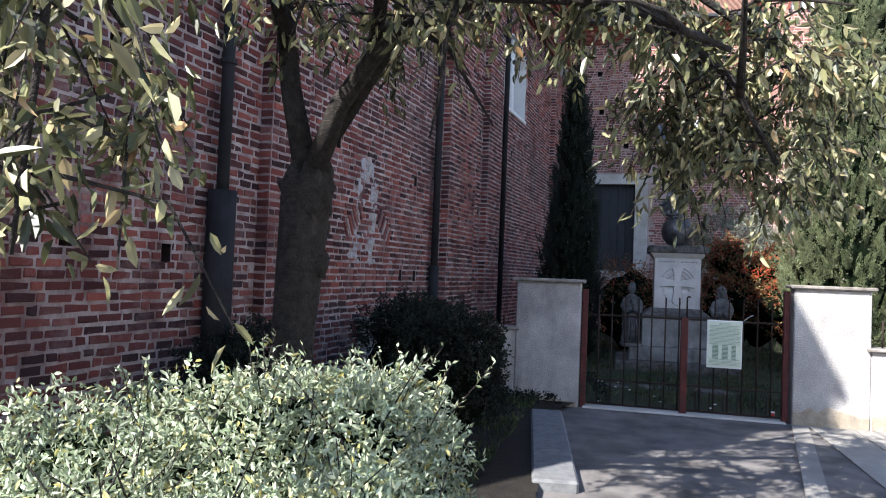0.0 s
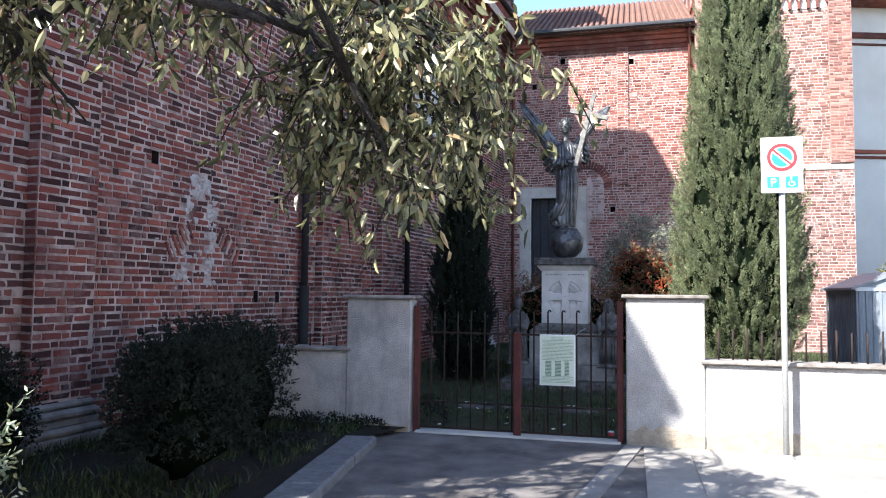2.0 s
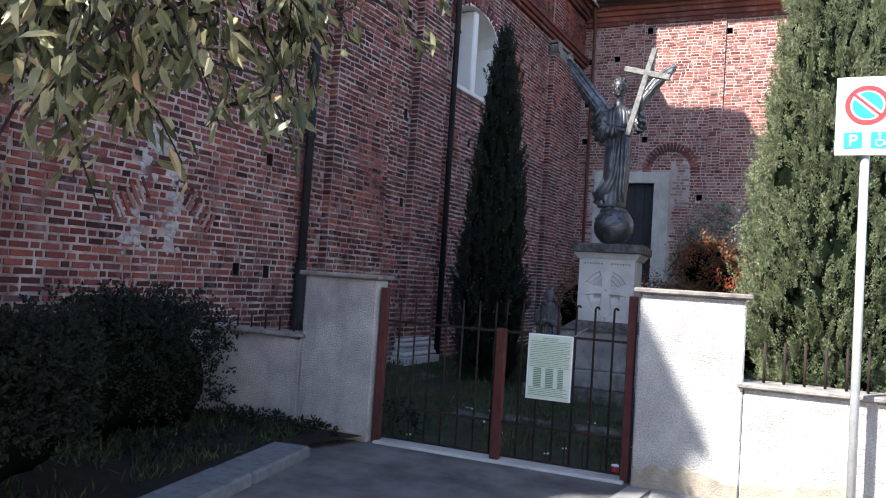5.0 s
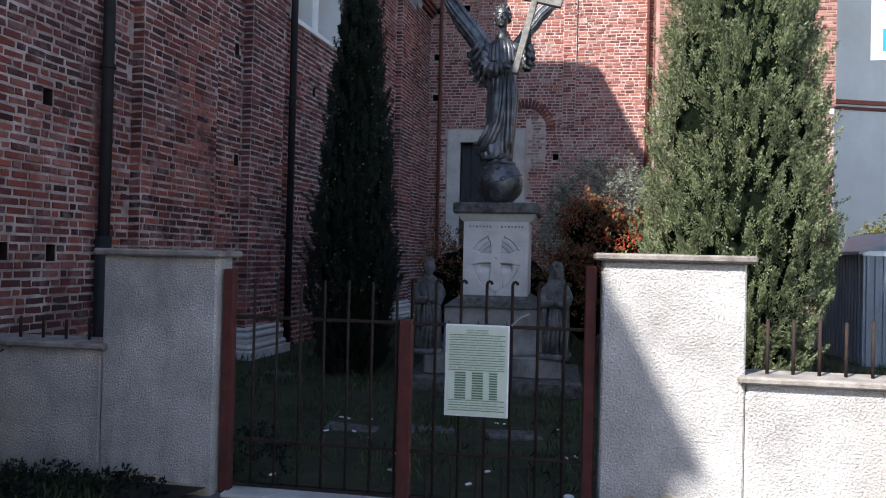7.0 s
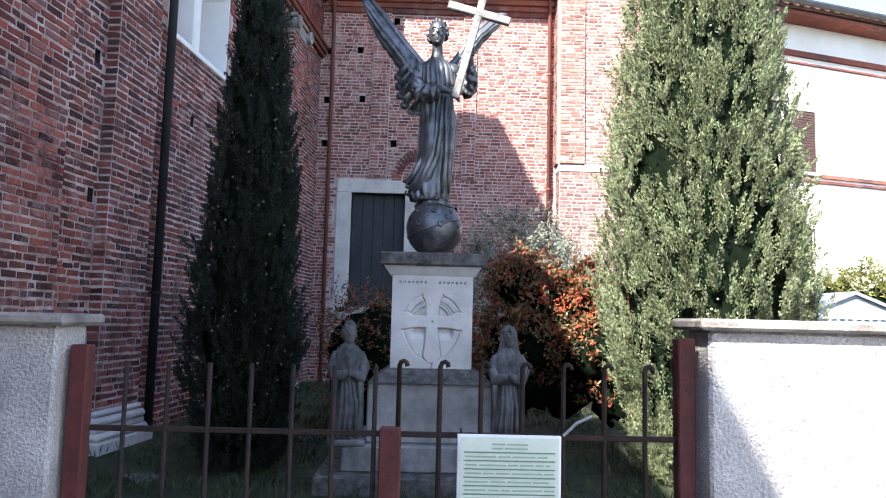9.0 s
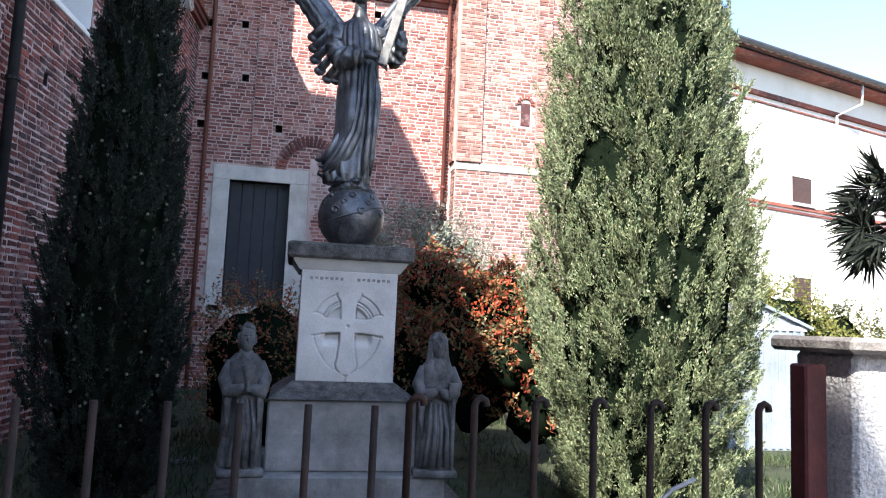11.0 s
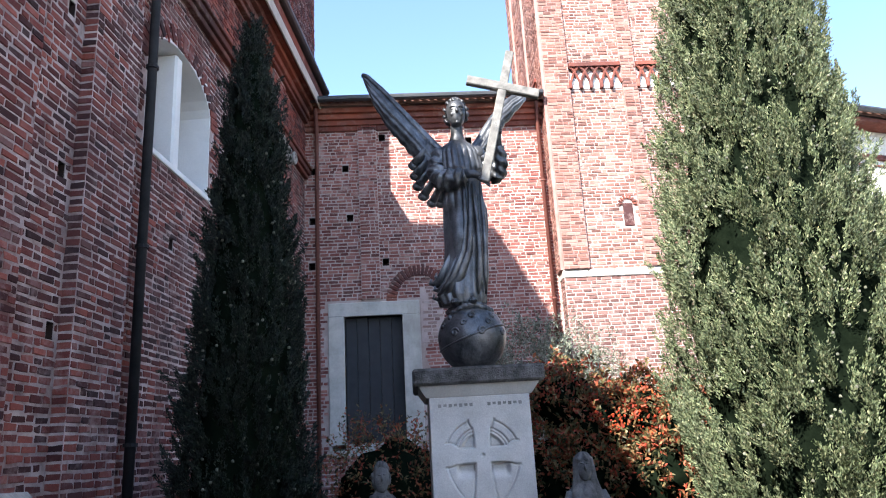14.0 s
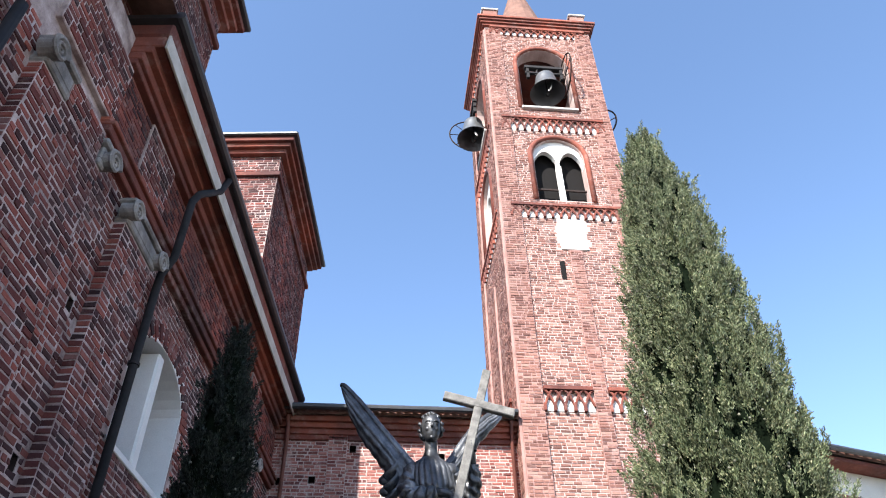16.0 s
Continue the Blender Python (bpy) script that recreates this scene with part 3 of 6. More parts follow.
def pilaster(a, b, proud=0.15, top=7.85, base=STONE):
    s = Shape(CH)
    s.box(-0.05, proud, a, b, 0.0, top)
    p = part("pilaster", s, MORTAR_CHURCH, church_wall)
    brick_stuff("brickwork", courses(a, b, 0.0, top, seed=int(a * 10) + 99, course=0.087, joint=0.0165, long=0.23), BRICK_CHURCH, p, x=proud, m=CH, seed=11, worn=0.008)
    turn = CH @ Matrix.Translation((0, a, 0)) @ pose(0, 0, 0, 0, 0, -90)
    rows = [(0.0, proud, 0.087 * i + 0.008, 0.070) for i in range(int(top / 0.087))]
    brick_stuff("brickwork", rows, BRICK_CHURCH, p, x=0.0, m=turn, seed=13, worn=0.008)
    if base is not None:
        st = Shape(CH)
        st.box(-0.05, proud + 0.16, a - 0.14, b + 0.14, 0.0, 0.16, 0.012)
        st.box(-0.05, proud + 0.12, a - 0.10, b + 0.10, 0.16, 0.25, 0.035)
        st.box(-0.05, proud + 0.07, a - 0.06, b + 0.06, 0.25, 0.32, 0.012)
        st.box(-0.05, proud + 0.09, a - 0.07, b + 0.07, 0.32, 0.42, 0.035)
        st.box(-0.05, proud + 0.05, a - 0.03, b + 0.03, 0.42, 0.50, 0.03)
        part("pilaster_base", st, base, church_wall, "moulded stone base")
    cap = Shape(CH)
    # a wide pilaster has lost the middle of its capital
    for c0, c1 in ([(a, a + 0.5), (b - 0.12, b)] if b - a > 1.2 else [(a, b)]):
        cap.box(-0.05, proud + 0.04, c0 - 0.02, c1 + 0.02, top, top + 0.10, 0.02)
        cap.box(-0.05, proud + 0.03, c0, c1, top + 0.10, top + 0.30, 0.02)
        cap.box(-0.05, proud + 0.07, c0 - 0.05, c1 + 0.05, top + 0.32, top + 0.40, 0.02)
    if b - a > 1.2:
        mid = part("pilaster", Shape(CH).box(-0.05, proud, a + 0.53, b - 0.15, top, 8.32), MORTAR_CHURCH, church_wall)
        brick_stuff("brickwork", courses(a + 0.53, b - 0.15, top, 8.32, seed=91), BRICK_CHURCH, mid, x=proud, m=CH, seed=92)
    for e in (a - 0.02, b + 0.02):
        pts = []
        for i in range(26):
            t = i / 25 * 4.4 * math.pi
            r = 0.155 * (1 - i / 29)
            pts.append((proud + 0.13, e + r * math.cos(t), top + 0.16 + r * math.sin(t)))
        cap.tube(pts, [0.035 - 0.0008 * i for i in range(26)], 6)
        cap.tube([(proud - 0.06, e, top + 0.16), (proud + 0.12, e, top + 0.16)], 0.12, 14)
    part("capital", cap, CAPITAL, church_wall, "weathered stone capital with spiral scrolls")


# the first base takes darker stone, which carries the deep shade around it
for i, (a, b) in enumerate(PIL):
    pilaster(a, b, base=PLINTH if i == 0 else STONE)

# entablature: moulded bands, frieze and cornice, with gutter
ent = Shape(CH)
for z0, z1, o in ((8.30, 8.40, 0.10), (8.40, 8.52, 0.16), (8.52, 8.58, 0.21), (8.58, 8.66, 0.13), (8.66, 9.75, 0.03), (9.75, 9.85, 0.14), (9.85, 10.0, 0.20), (10.0, 10.12, 0.30)):
    ent.box(-0.3, o, 3.1, 14.05, z0, z1, 0.012)
    ent.box(-0.3, o, S0 - 0.5, -2.2, z0, z1, 0.012)
entablature = part("entablature", ent, TERRACOTTA, church_wall, "moulded red terracotta entablature")
brick_stuff("brickwork", courses(3.1, 14.0, 8.68, 9.75, seed=77), BRICK_CHURCH, church_wall, x=0.03, m=CH, seed=78)
for a, b in PIL[1:]:
    k = Shape(CH).box(-0.3, 0.075, a, b, 8.66, 9.75, 0.01)
    blk = part("entablature_block", k, MORTAR_CHURCH, church_wall)
    brick_stuff("brickwork", courses(a, b, 8.68, 9.74, seed=int(a * 7) + 300), BRICK_CHURCH, blk, x=0.075, m=CH, seed=31)
    side = CH @ Matrix.Translation((0, a, 0)) @ pose(0, 0, 0, 0, 0, -90)
    brick_stuff("brickwork", courses(0.03, 0.075, 8.68, 9.74, seed=41), BRICK_CHURCH, blk, x=0.0, m=side, seed=43)
cor = Shape(CH)
for a, b in ((3.1, 14.1), (S0 - 0.5, -2.2)):
    cor.box(-0.3, 0.42, a, b, 10.12, 10.35, 0.02)
    cor.box(-0.3, 0.48, a - 0.02, b, 10.35, 10.62, 0.03)
part("cornice", cor, TERRACOTTA, church_wall, "deep projecting brick cornice")
fas = Shape(CH)
for a, b in ((3.08, 14.1), (S0 - 0.5, -2.2)):
    fas.box(0.455, 0.49, a, b, 10.05, 10.33, 0.005)
part("fascia", fas, DOOR_STONE, church_wall, "pale plastered fascia")
gut = Shape(CH)
for a, b in ((3.0, 14.15), (S0 - 0.5, -2.15)):
    gut.tube([(0.55, a, 10.70), (0.55, b, 10.70)], 0.085, 10)
    gut.box(-1.6, 0.56, a, b, 10.63, 10.72)
part("gutter", gut, SLATE, church_wall, "dark metal gutter")
roof = Shape(CH).add([(0.5, S0 - 0.5, 10.73), (0.5, 14.1, 10.73), (-5.0, 14.1, 12.6), (-5.0, S0 - 0.5, 12.6)], [(0, 1, 2, 3)])
thing("roof_aisle", "clay tiled aisle roof", "roof", kind="structure", shape=roof, mat=TILE)

# window of the church
wf = Shape(CH)
outer = []
for i in range(17):
    u = math.cos(math.pi * i / 16)
    outer.append((6.72 + 1.1 * u, WIN[2] + 1.25 + 0.62 * math.sqrt(max(0, 1 - u * u))))
for (s0, z0), (s1, z1) in zip(outer, outer[1:]):
    wf.add([(0.0, s0, z0), (0.0, s1, z1), (-0.6, s1, z1), (-0.6, s0, z0), (0.0, s0, 7.52), (0.0, s1, 7.52)], [(0, 3, 2, 1), (0, 1, 5, 4)])
window_1 = thing("window_1", "tall arched church window with deep white plaster reveal", "window", kind="structure")
part("window_arch", wf, PLASTER, window_1)
rv = Shape(CH)
rv.box(-0.6, -0.005, 5.60, 5.64, WIN[2], 7.5)
rv.box(-0.6, -0.005, 7.80, 7.84, WIN[2], 7.5)
rv.box(-0.6, 0.03, 5.56, 7.88, WIN[2] - 0.06, WIN[2] + 0.03, 0.01)
part("window_sill", rv, PLASTER, window_1)
part("pane", Shape(CH).box(-0.62, -0.59, 5.65, 7.79, WIN[2] + 0.03, 7.5), WINDOW_GREY, window_1, "dull grey glazed panel")
part("mullion", Shape(CH).box(-0.585, -0.05, 6.60, 6.82, WIN[2] + 0.03, 7.45, 0.03), PLASTER, window_1)
for i in range(21):
    an = math.pi * i / 20
    c, s_ = math.cos(an), math.sin(an)
    m = CH @ Matrix.Translation((0, 6.72 + 1.12 * c, WIN[2] + 1.25 + 0.66 * s_)) @ pose(0, 0, 0, math.degrees(math.atan2(0.66 * s_, 1.12 * c)) - 90)
    part("arch_brick", Shape(m).box(-0.01, 0.02, -0.05, 0.05, 0.0, 0.26, 0.006), BRICK_CHURCH, church_wall)


def downpipe(name, pts, r, mat, label, brackets=()):
    p = thing(name, label, "downpipe", at=Matrix())
    part("pipe", Shape().tube(pts, r, 10), mat, p, smooth=True)
    for b in brackets:
        part("bracket", Shape().tube([(b[0], b[1], b[2] - 0.02), (b[0], b[1], b[2] + 0.02)], r * 1.35, 10), mat, p)
    return p


def chp(x, s, z):
    return tuple(CH @ Vector((x, s, z)))


downpipe("downpipe", [chp(0.12, -4.7, 0.0), chp(0.12, -4.7, 8.0)], 0.062, DARK_METAL, "dark metal downpipe behind the tree", [chp(0.12, -4.7, z) for z in (3.6, 6.0)])
downpipe("downpipe", [chp(0.12, -4.7, 0.0), chp(0.12, -4.7, 2.35)], 0.14, DARK_METAL, "thicker black iron foot of the downpipe behind the tree")
downpipe("downpipe", [chp(0.12, 1.18, 0.0), chp(0.12, 1.18, 8.0)], 0.062, DARK_METAL, "dark metal downpipe fixed to the church wall",
         [chp(0.12, 1.18, z) for z in (1.2, 3.6, 6.0)])
downpipe("downpipe", [chp(0.12, 1.18, 0.0), chp(0.12, 1.18, 1.75)], 0.085, DARK_METAL, "thicker black iron foot of the downpipe")
downpipe("downpipe", [chp(0.12, 5.52, 0.0), chp(0.12, 5.52, 7.7), chp(0.14, 5.5, 8.05), chp(0.30, 5.42, 8.3), chp(0.34, 5.4, 9.4), chp(0.38, 5.5, 9.65), chp(0.48, 6.0, 10.2), chp(0.52, 6.15, 10.62)], 0.06, DARK_METAL, "dark metal downpipe with an offset bend under the cornice",
         [chp(0.12, 5.52, z) for z in (1.9, 4.2, 6.6)])


def upper_block(a, b, top, label, face=-0.25):
    s = Shape(CH)
    s.box(-7.0, face, a, b, 10.3, top)
    ob = thing("wall_upper", label, "wall", kind="structure", shape=s, mat=MORTAR_CHURCH)
    brick_stuff("brickwork", courses(a, b, 10.4, top, seed=int(a) + 40), BRICK_CHURCH, ob, x=face, m=CH)
    turn = CH @ Matrix.Translation((-7.0, a, 0)) @ pose(0, 0, 0, 0, 0, -90)
    brick_stuff("brickwork", courses(0.0, face + 7.0, 10.4, top, seed=int(a) + 41), BRICK_CHURCH, ob, x=0.0, m=turn)
    c = Shape(CH)
    for z0, o in ((top - 1.25, 0.0), (top - 1.1, 0.08), (top - 0.35, 0.14), (top - 0.22, 0.26), (top - 0.1, 0.36)):
        c.box(-7.0, face + o, a - o, b + o, z0, z0 + 0.14, 0.01)
    part("cornice", c, TERRACOTTA, ob)
    part("gutter", Shape(CH).box(-7.0, face + 0.47, a - 0.45, b + 0.45, top + 0.04, top + 0.15, 0.03), SLATE, ob)


upper_block(10.29, 15.0, 16.05, "tall red brick upper wall of the church with dark eaves", 0.05)
upper_block(-2.0, 5.7, 15.0, "tall red brick upper wall of the church")

# ---- transept wall at the end of the courtyard ----
BY = 26.45
DOOR = (-2.02, -0.66, 1.9, 4.80)
back_holes = [(-1.0, 6.1), (-2.77, 6.06), (-1.84, 7.25), (-1.93, 8.55), (-2.7, 8.5), (-2.75, 7.2), (-1.0, 9.35), (1.2, 9.2), (0.6, 4.4)]
TB = Matrix.Translation((0, BY, 0)) @ pose(0, 0, 0, 0, 0, -90)
bw = Shape(TB)
bw.sheet(-4.2, 3.2, -0.2, 10.3, [(x - 0.08, x + 0.08, z - 0.09, z + 0.09, 0.012) for x, z in back_holes] + [(*DOOR, 0.35)], back=False)
bw.box(-1.4, -0.5, -4.2, 3.2, -0.2, 10.3)
wall_back = thing("wall_back", "red brick transept wall part in shadow", "wall", kind="structure", shape=bw, mat=MORTAR_BACK)

for x, z in back_holes:
    part("putlog_hole", Shape(TB).sheet(x - 0.08, x + 0.08, z - 0.09, z + 0.09, [(x - 0.08, x + 0.08, z - 0.09, z + 0.09, 0.3)], x=-0.012), HOLE_SHADE, wall_back, "dark square hole left by scaffolding")


def back_skip(s, z, b0, b1):
    return b1 > -2.45 and b0 < -0.18 and 1.7 < z < 5.2 and not (b1 < -2.4 or b0 > -0.22)


back_bricks = trimmed(courses(-4.2, 3.15, 0.0, 9.9, back_skip, seed=21), [(x - 0.08, x + 0.08, z - 0.09, z + 0.09) for x, z in back_holes])
back_near = [b for b in back_bricks if -1.1 < b[0] < 0.7 and 5.9 < b[2] < 8.4][:280]
back_set = set(back_near)
brick_stuff("brickwork", [b for b in back_bricks if b not in back_set], BRICK_BACK, wall_back, m=TB, seed=22, worn=0.007)
for x0, x1 in ((-1.60, -1.14), (0.75, 1.1)):
    strip_ob = part("pilaster_strip", Shape(TB).box(-0.02, 0.06, x0, x1, 5.2, 9.9), MORTAR_BACK, wall_back)
    brick_stuff("brickwork", courses(x0, x1, 5.2, 9.9, seed=int(x0 * 7) + 60), BRICK_BACK, strip_ob, x=0.06, m=TB, seed=24)
ev = Shape(TB)
for z0, o in ((9.55, 0.06), (9.68, 0.12), (9.82, 0.2), (9.95, 0.3)):
    ev.box(-0.3, o, -3.1, 3.15, z0, z0 + 0.14, 0.01)
part("eaves", ev, TERRACOTTA, wall_back, "stepped brick eaves")
part("gutter", Shape(TB).tube([(0.61, -3.0, 10.17), (0.61, 3.1, 10.17)], 0.085, 10), SLATE, wall_back)
rf = Shape()
rf.add([(-3.2, BY - 0.45, 10.14), (3.2, BY - 0.45, 10.14), (3.2, BY + 6, 13.5), (-3.2, BY + 6, 13.5), (-3.2, BY - 0.45, 10.06), (3.2, BY - 0.45, 10.06)], [(0, 1, 2, 3), (0, 4, 5, 1)])
roof_back = thing("roof_transept", "low clay tiled transept roof", "roof", kind="structure", shape=rf, mat=TILE)
for i in range(32):
    x = -3.05 + i * 0.197
    part("roof_tile", Shape().tube([(x, BY - 0.52, 10.15), (x, BY + 5.9, 13.47)], 0.075, 8), TILE, roof_back)
# door with stone surround
door_1 = thing("door_1", "dark boarded door in a cracked pale stone surround, raised above the ground", "door", kind="structure")
for nm, q in (("jamb", (-2.40, -2.02, 1.75, 4.80)), ("jamb", (-0.66, -0.24, 1.9, 4.80)), ("lintel", (-2.40, -0.24, 4.80, 5.13)), ("door_sill", (-2.35, -0.4, 1.62, 1.9))):
    part(nm, Shape(TB).box(-0.3, 0.045, *q, 0.012), DOOR_STONE, door_1)
for i in range(5):
    x = -2.02 + i * 0.272
    part("board", Shape(TB).box(-0.30, -0.22 + 0.004 * (i % 2), x + 0.003, x + 0.269, 1.9, 4.80, 0.006), DOOR_WOOD, door_1)
# relieving arch beside the door, walled up with paler brick
for i in range(23):
    an = math.radians(176 * i / 22 + 2)
    m = TB @ Matrix.Translation((0, -0.22 + 0.55 * math.cos(an), 5.12 + 0.62 * math.sin(an))) @ pose(0, 0, 0, math.degrees(an) - 90)
    part("arch_brick", Shape(m).box(-0.01, 0.032, -0.036, 0.036, 0.0, 0.25, 0.006), TERRACOTTA, wall_back)
in_arch = lambda s, z, b0, b1: not (-0.22 < b0 and b1 < 0.34 and (z < 5.12 or ((s + 0.22) / 0.54) ** 2 + ((z - 5.12) / 0.61) ** 2 < 1))
part("arch_infill", Shape(TB).box(-0.02, 0.0165, -0.22, 0.32, 4.1, 5.45, 0.004), MORTAR_TOWER, wall_back, "pale brick arch infill")
brick_stuff("brickwork", courses(-0.3, 0.4, 4.1, 5.75, in_arch, seed=61), BRICK_PALE, wall_back, x=0.016, m=TB, seed=62)
downpipe("downpipe", [(-2.62, BY - 0.12, 0), (-2.62, BY - 0.12, 9.6), (-2.62, BY - 0.4, 10.05)], 0.05, BROWN_PIPE, "slim red-brown downpipe by the door", [(-2.62, BY - 0.12, z) for z in (2, 5, 8)])
downpipe("downpipe", [(2.98, BY - 0.12, 0), (2.98, BY - 0.12, 9.7), (2.95, BY - 0.4, 10.05)], 0.05, BROWN_PIPE, "slim red-brown downpipe in the tower corner", [(2.98, BY - 0.12, z) for z in (2, 5, 8)])
hatch = Shape(TB).box(-0.02, 0.02, -1.95, -1.35, 0.75, 1.3, 0.008)
part("iron_hatch", hatch, DARK_METAL, wall_back, "small dark iron hatch")

# ---- bell tower ----
TX0, TX1, TY0, TY1 = 3.2, 7.5, 26.0, 30.3
tower = thing("bell_tower", "tall square brick bell tower with arched frieze bands and bells", "tower")
FACES = [(Matrix.Translation((TX0, TY0, 0)) @ pose(0, 0, 0, 0, 0, -90), 5), (Matrix.Translation((TX0, TY1, 0)) @ pose(0, 0, 0, 0, 0, -180), 6),
         (Matrix.Translation((TX1, TY0, 0)), 7), (Matrix.Translation((TX1, TY1, 0)) @ pose(0, 0, 0, 0, 0, 90), 8)]
W = 4.3
BELF = (1.18, 3.12, 22.5, 26.1)
BIF = (1.28, 3.02, 17.85, 20.8)
PLQ = (1.75, 2.6, 15.75, 17.0)


def arch_hole(s, z, q):
    a, b, z0, z1 = q
    r = (b - a) / 2
    if not (a < s < b and z > z0):
        return False
    zs = z1 - r
    return z < zs or ((s - (a + b) / 2) ** 2 + (z - zs) ** 2 < r * r)


def arch_head(shape, q, depth, x=0.0, n=14):
    """Fills the corners above an arch in an oblong hole, with its soffit."""
    a, b, z0, z1 = q
    r, zs, c = (b - a) / 2, z1 - (b - a) / 2, (a + b) / 2
    for i in range(n):
        t0, t1 = math.pi * i / n, math.pi * (i + 1) / n
        p0, p1 = (c + r * math.cos(t0), zs + r * math.sin(t0)), (c + r * math.cos(t1), zs + r * math.sin(t1))
        shape.add([(x, p0[0], p0[1]), (x, p1[0], p1[1]), (x, p1[0], z1), (x, p0[0], z1), (x - depth, p0[0], p0[1]), (x - depth, p1[0], p1[1])],
                  [(0, 1, 2, 3), (0, 4, 5, 1)])


for k, (m, sd) in enumerate(FACES):
    s = Shape(m)
    front = k < 2
    s.sheet(0, W, 0, 28.0, [(*BELF, 0.5), (*BIF, 0.4)], back=False)
    arch_head(s, BELF, 0.5)
    arch_head(s, BIF, 0.4)
    face = part("tower_wall", s, MORTAR_TOWER, tower)
    if not front:
        continue

    def skip(u, z, b0, b1):
        if arch_hole(b0, z, BELF) or arch_hole(b1, z, BELF) or arch_hole(b0, z, BIF) or arch_hole(b1, z, BIF):
            return True
        if k == 0 and (b0 < PLQ[1] and b1 > PLQ[0] and PLQ[2] < z < PLQ[3] or 1.5 < u < 1.95 and 6.6 < z < 7.35):
            return True
        return 5.38 < z < 5.62 or 10.25 < z < 11.05 or 17.0 < z < 17.62 or 21.15 < z < 21.95
    rows = courses(0, W, 0.0, 27.3, skip, course=0.09, seed=30 + k)
    brick_stuff("brickwork", [b for b in rows if b[2] > 5.5], BRICK_TOWER, face, m=m, seed=31 + k)
    brick_stuff("brickwork", [b for b in rows if b[2] <= 5.5], BRICK_FOOT, face, m=m, seed=31 + k)
    # corner strips and middle strip
    for a, b, z0, z1 in ((0.0, 0.62, 5.6, 27.3), (3.68, W, 5.6, 27.3), (1.98, 2.36, 5.6, 15.7)):
        st = part("lesene", Shape(m).box(-0.02, 0.07, a, b, z0, z1), MORTAR_LESENE, face)
        brick_stuff("brickwork", courses(a, b, z0, z1, lambda u, z, b0, b1: 21.2 < z < 21.9 and False, course=0.09, seed=int(a * 9) + 70 + k), BRICK_TOWER, st, x=0.07, m=m, seed=33)
    for i in range(7):
        st = Shape(m).box(-0.02, 0.028 + 0.006 * (i % 3), max(0.0, i * 0.62 - 0.02), min(W, i * 0.62 + 0.585), 5.40, 5.59, 0.014)
        part("band_stone", st, DOOR_STONE, face, "pale worn band stone")
    # arched friezes: crossed little arches on brackets
    for z0, z1, a, b in ((10.28, 11.0, 0.64, 1.96), (10.28, 11.0, 2.38, 3.66), (17.02, 17.6, 0.3, 4.0), (21.18, 21.9, 0.3, 4.0), (27.0, 27.5, 0.2, 4.1)):
        fr = Shape(m)
        fr.box(-0.02, 0.13, a, b, z1 - 0.12, z1, 0.01)
        nn = max(4, round((b - a) / 0.27))
        st_ = (b - a) / nn
        h = z1 - z0 - 0.12
        for i in range(nn):
            c0 = a + i * st_
            for j in range(7):
                for sg in (0, 1):
                    f0, f1 = j / 7, (j + 1) / 7
                    g = lambda f: (f if sg == 0 else 1 - f)
                    y0, y1 = c0 + st_ * g(f0), c0 + st_ * g(f1)
                    za, zb = z0 + h * (0.25 + 0.75 * math.sin(f0 * math.pi / 2)), z0 + h * (0.25 + 0.75 * math.sin(f1 * math.pi / 2))
                    fr.tube([(0.07, y0, za), (0.07, y1, zb)], 0.035, 5, cap=False)
            fr.box(-0.02, 0.11, c0 - 0.04, c0 + 0.04, z0, z0 + h * 0.35, 0.01)
        part("arched_frieze", fr, TERRACOTTA, face, "crossed-arch brick frieze")
        pl = Shape(m).box(-0.02, 0.022, a, b, z0 + 0.02, z0 + h * 0.55)
        part("frieze_plaster", pl, PLASTER, face)
    tr = Shape(m)
    for q in (BELF, BIF):
        a, b, z0, z1 = q
        r, zs, c = (b - a) / 2 + 0.11, z1 - (b - a) / 2, (a + b) / 2
        tr.tube([(0.0, a - 0.1, z0)] + [(0.0, c + r * math.cos(math.pi - math.pi * i / 16), zs + r * math.sin(math.pi - math.pi * i / 16)) for i in range(17)] + [(0.0, b + 0.1, z0)], 0.10, 6)
    part("arch_moulding", tr, TERRACOTTA, face, "", True)
    # twin window
    tw = Shape(m)
    tw.box(-0.3, -0.12, 2.06, 2.24, BIF[2], 19.6, 0.02)
    tw.tube([(-0.21, 2.15, BIF[2]), (-0.21, 2.15, 19.7)], 0.09, 10)
    part("column", tw, PLASTER, face, "slim white column")
    head = Shape(m)
    for i in range(12):
        f0, f1 = i / 12, (i + 1) / 12
        for c0, sg in ((1.28, 1), (3.02, -1)):
            za = lambda f: 19.55 + 0.75 * math.sin(math.pi * f) ** 0.6
            zo = lambda f: 19.93 + math.sqrt(max(0, 0.87 ** 2 - (0.87 - 0.87 * f) ** 2))
            y0, y1 = c0 + sg * 0.87 * f0, c0 + sg * 0.87 * f1
            head.add([(-0.12, y0, za(f0)), (-0.12, y1, za(f1)), (-0.12, y1, max(zo(f1), za(f1))), (-0.12, y0, max(zo(f0), za(f0))), (-0.3, y0, za(f0)), (-0.3, y1, za(f1))], [(0, 1, 2, 3), (0, 1, 5, 4)])
    part("tracery", head, PLASTER, face, "white plaster tracery")
    part("rail", Shape(m).box(-0.3, -0.25, 1.28, 3.02, 18.55, 18.62), IRON, face)
    part("sill", Shape(m).box(-0.3, 0.12, 1.1, 3.2, BELF[2] - 0.12, BELF[2], 0.02), STONE, face)
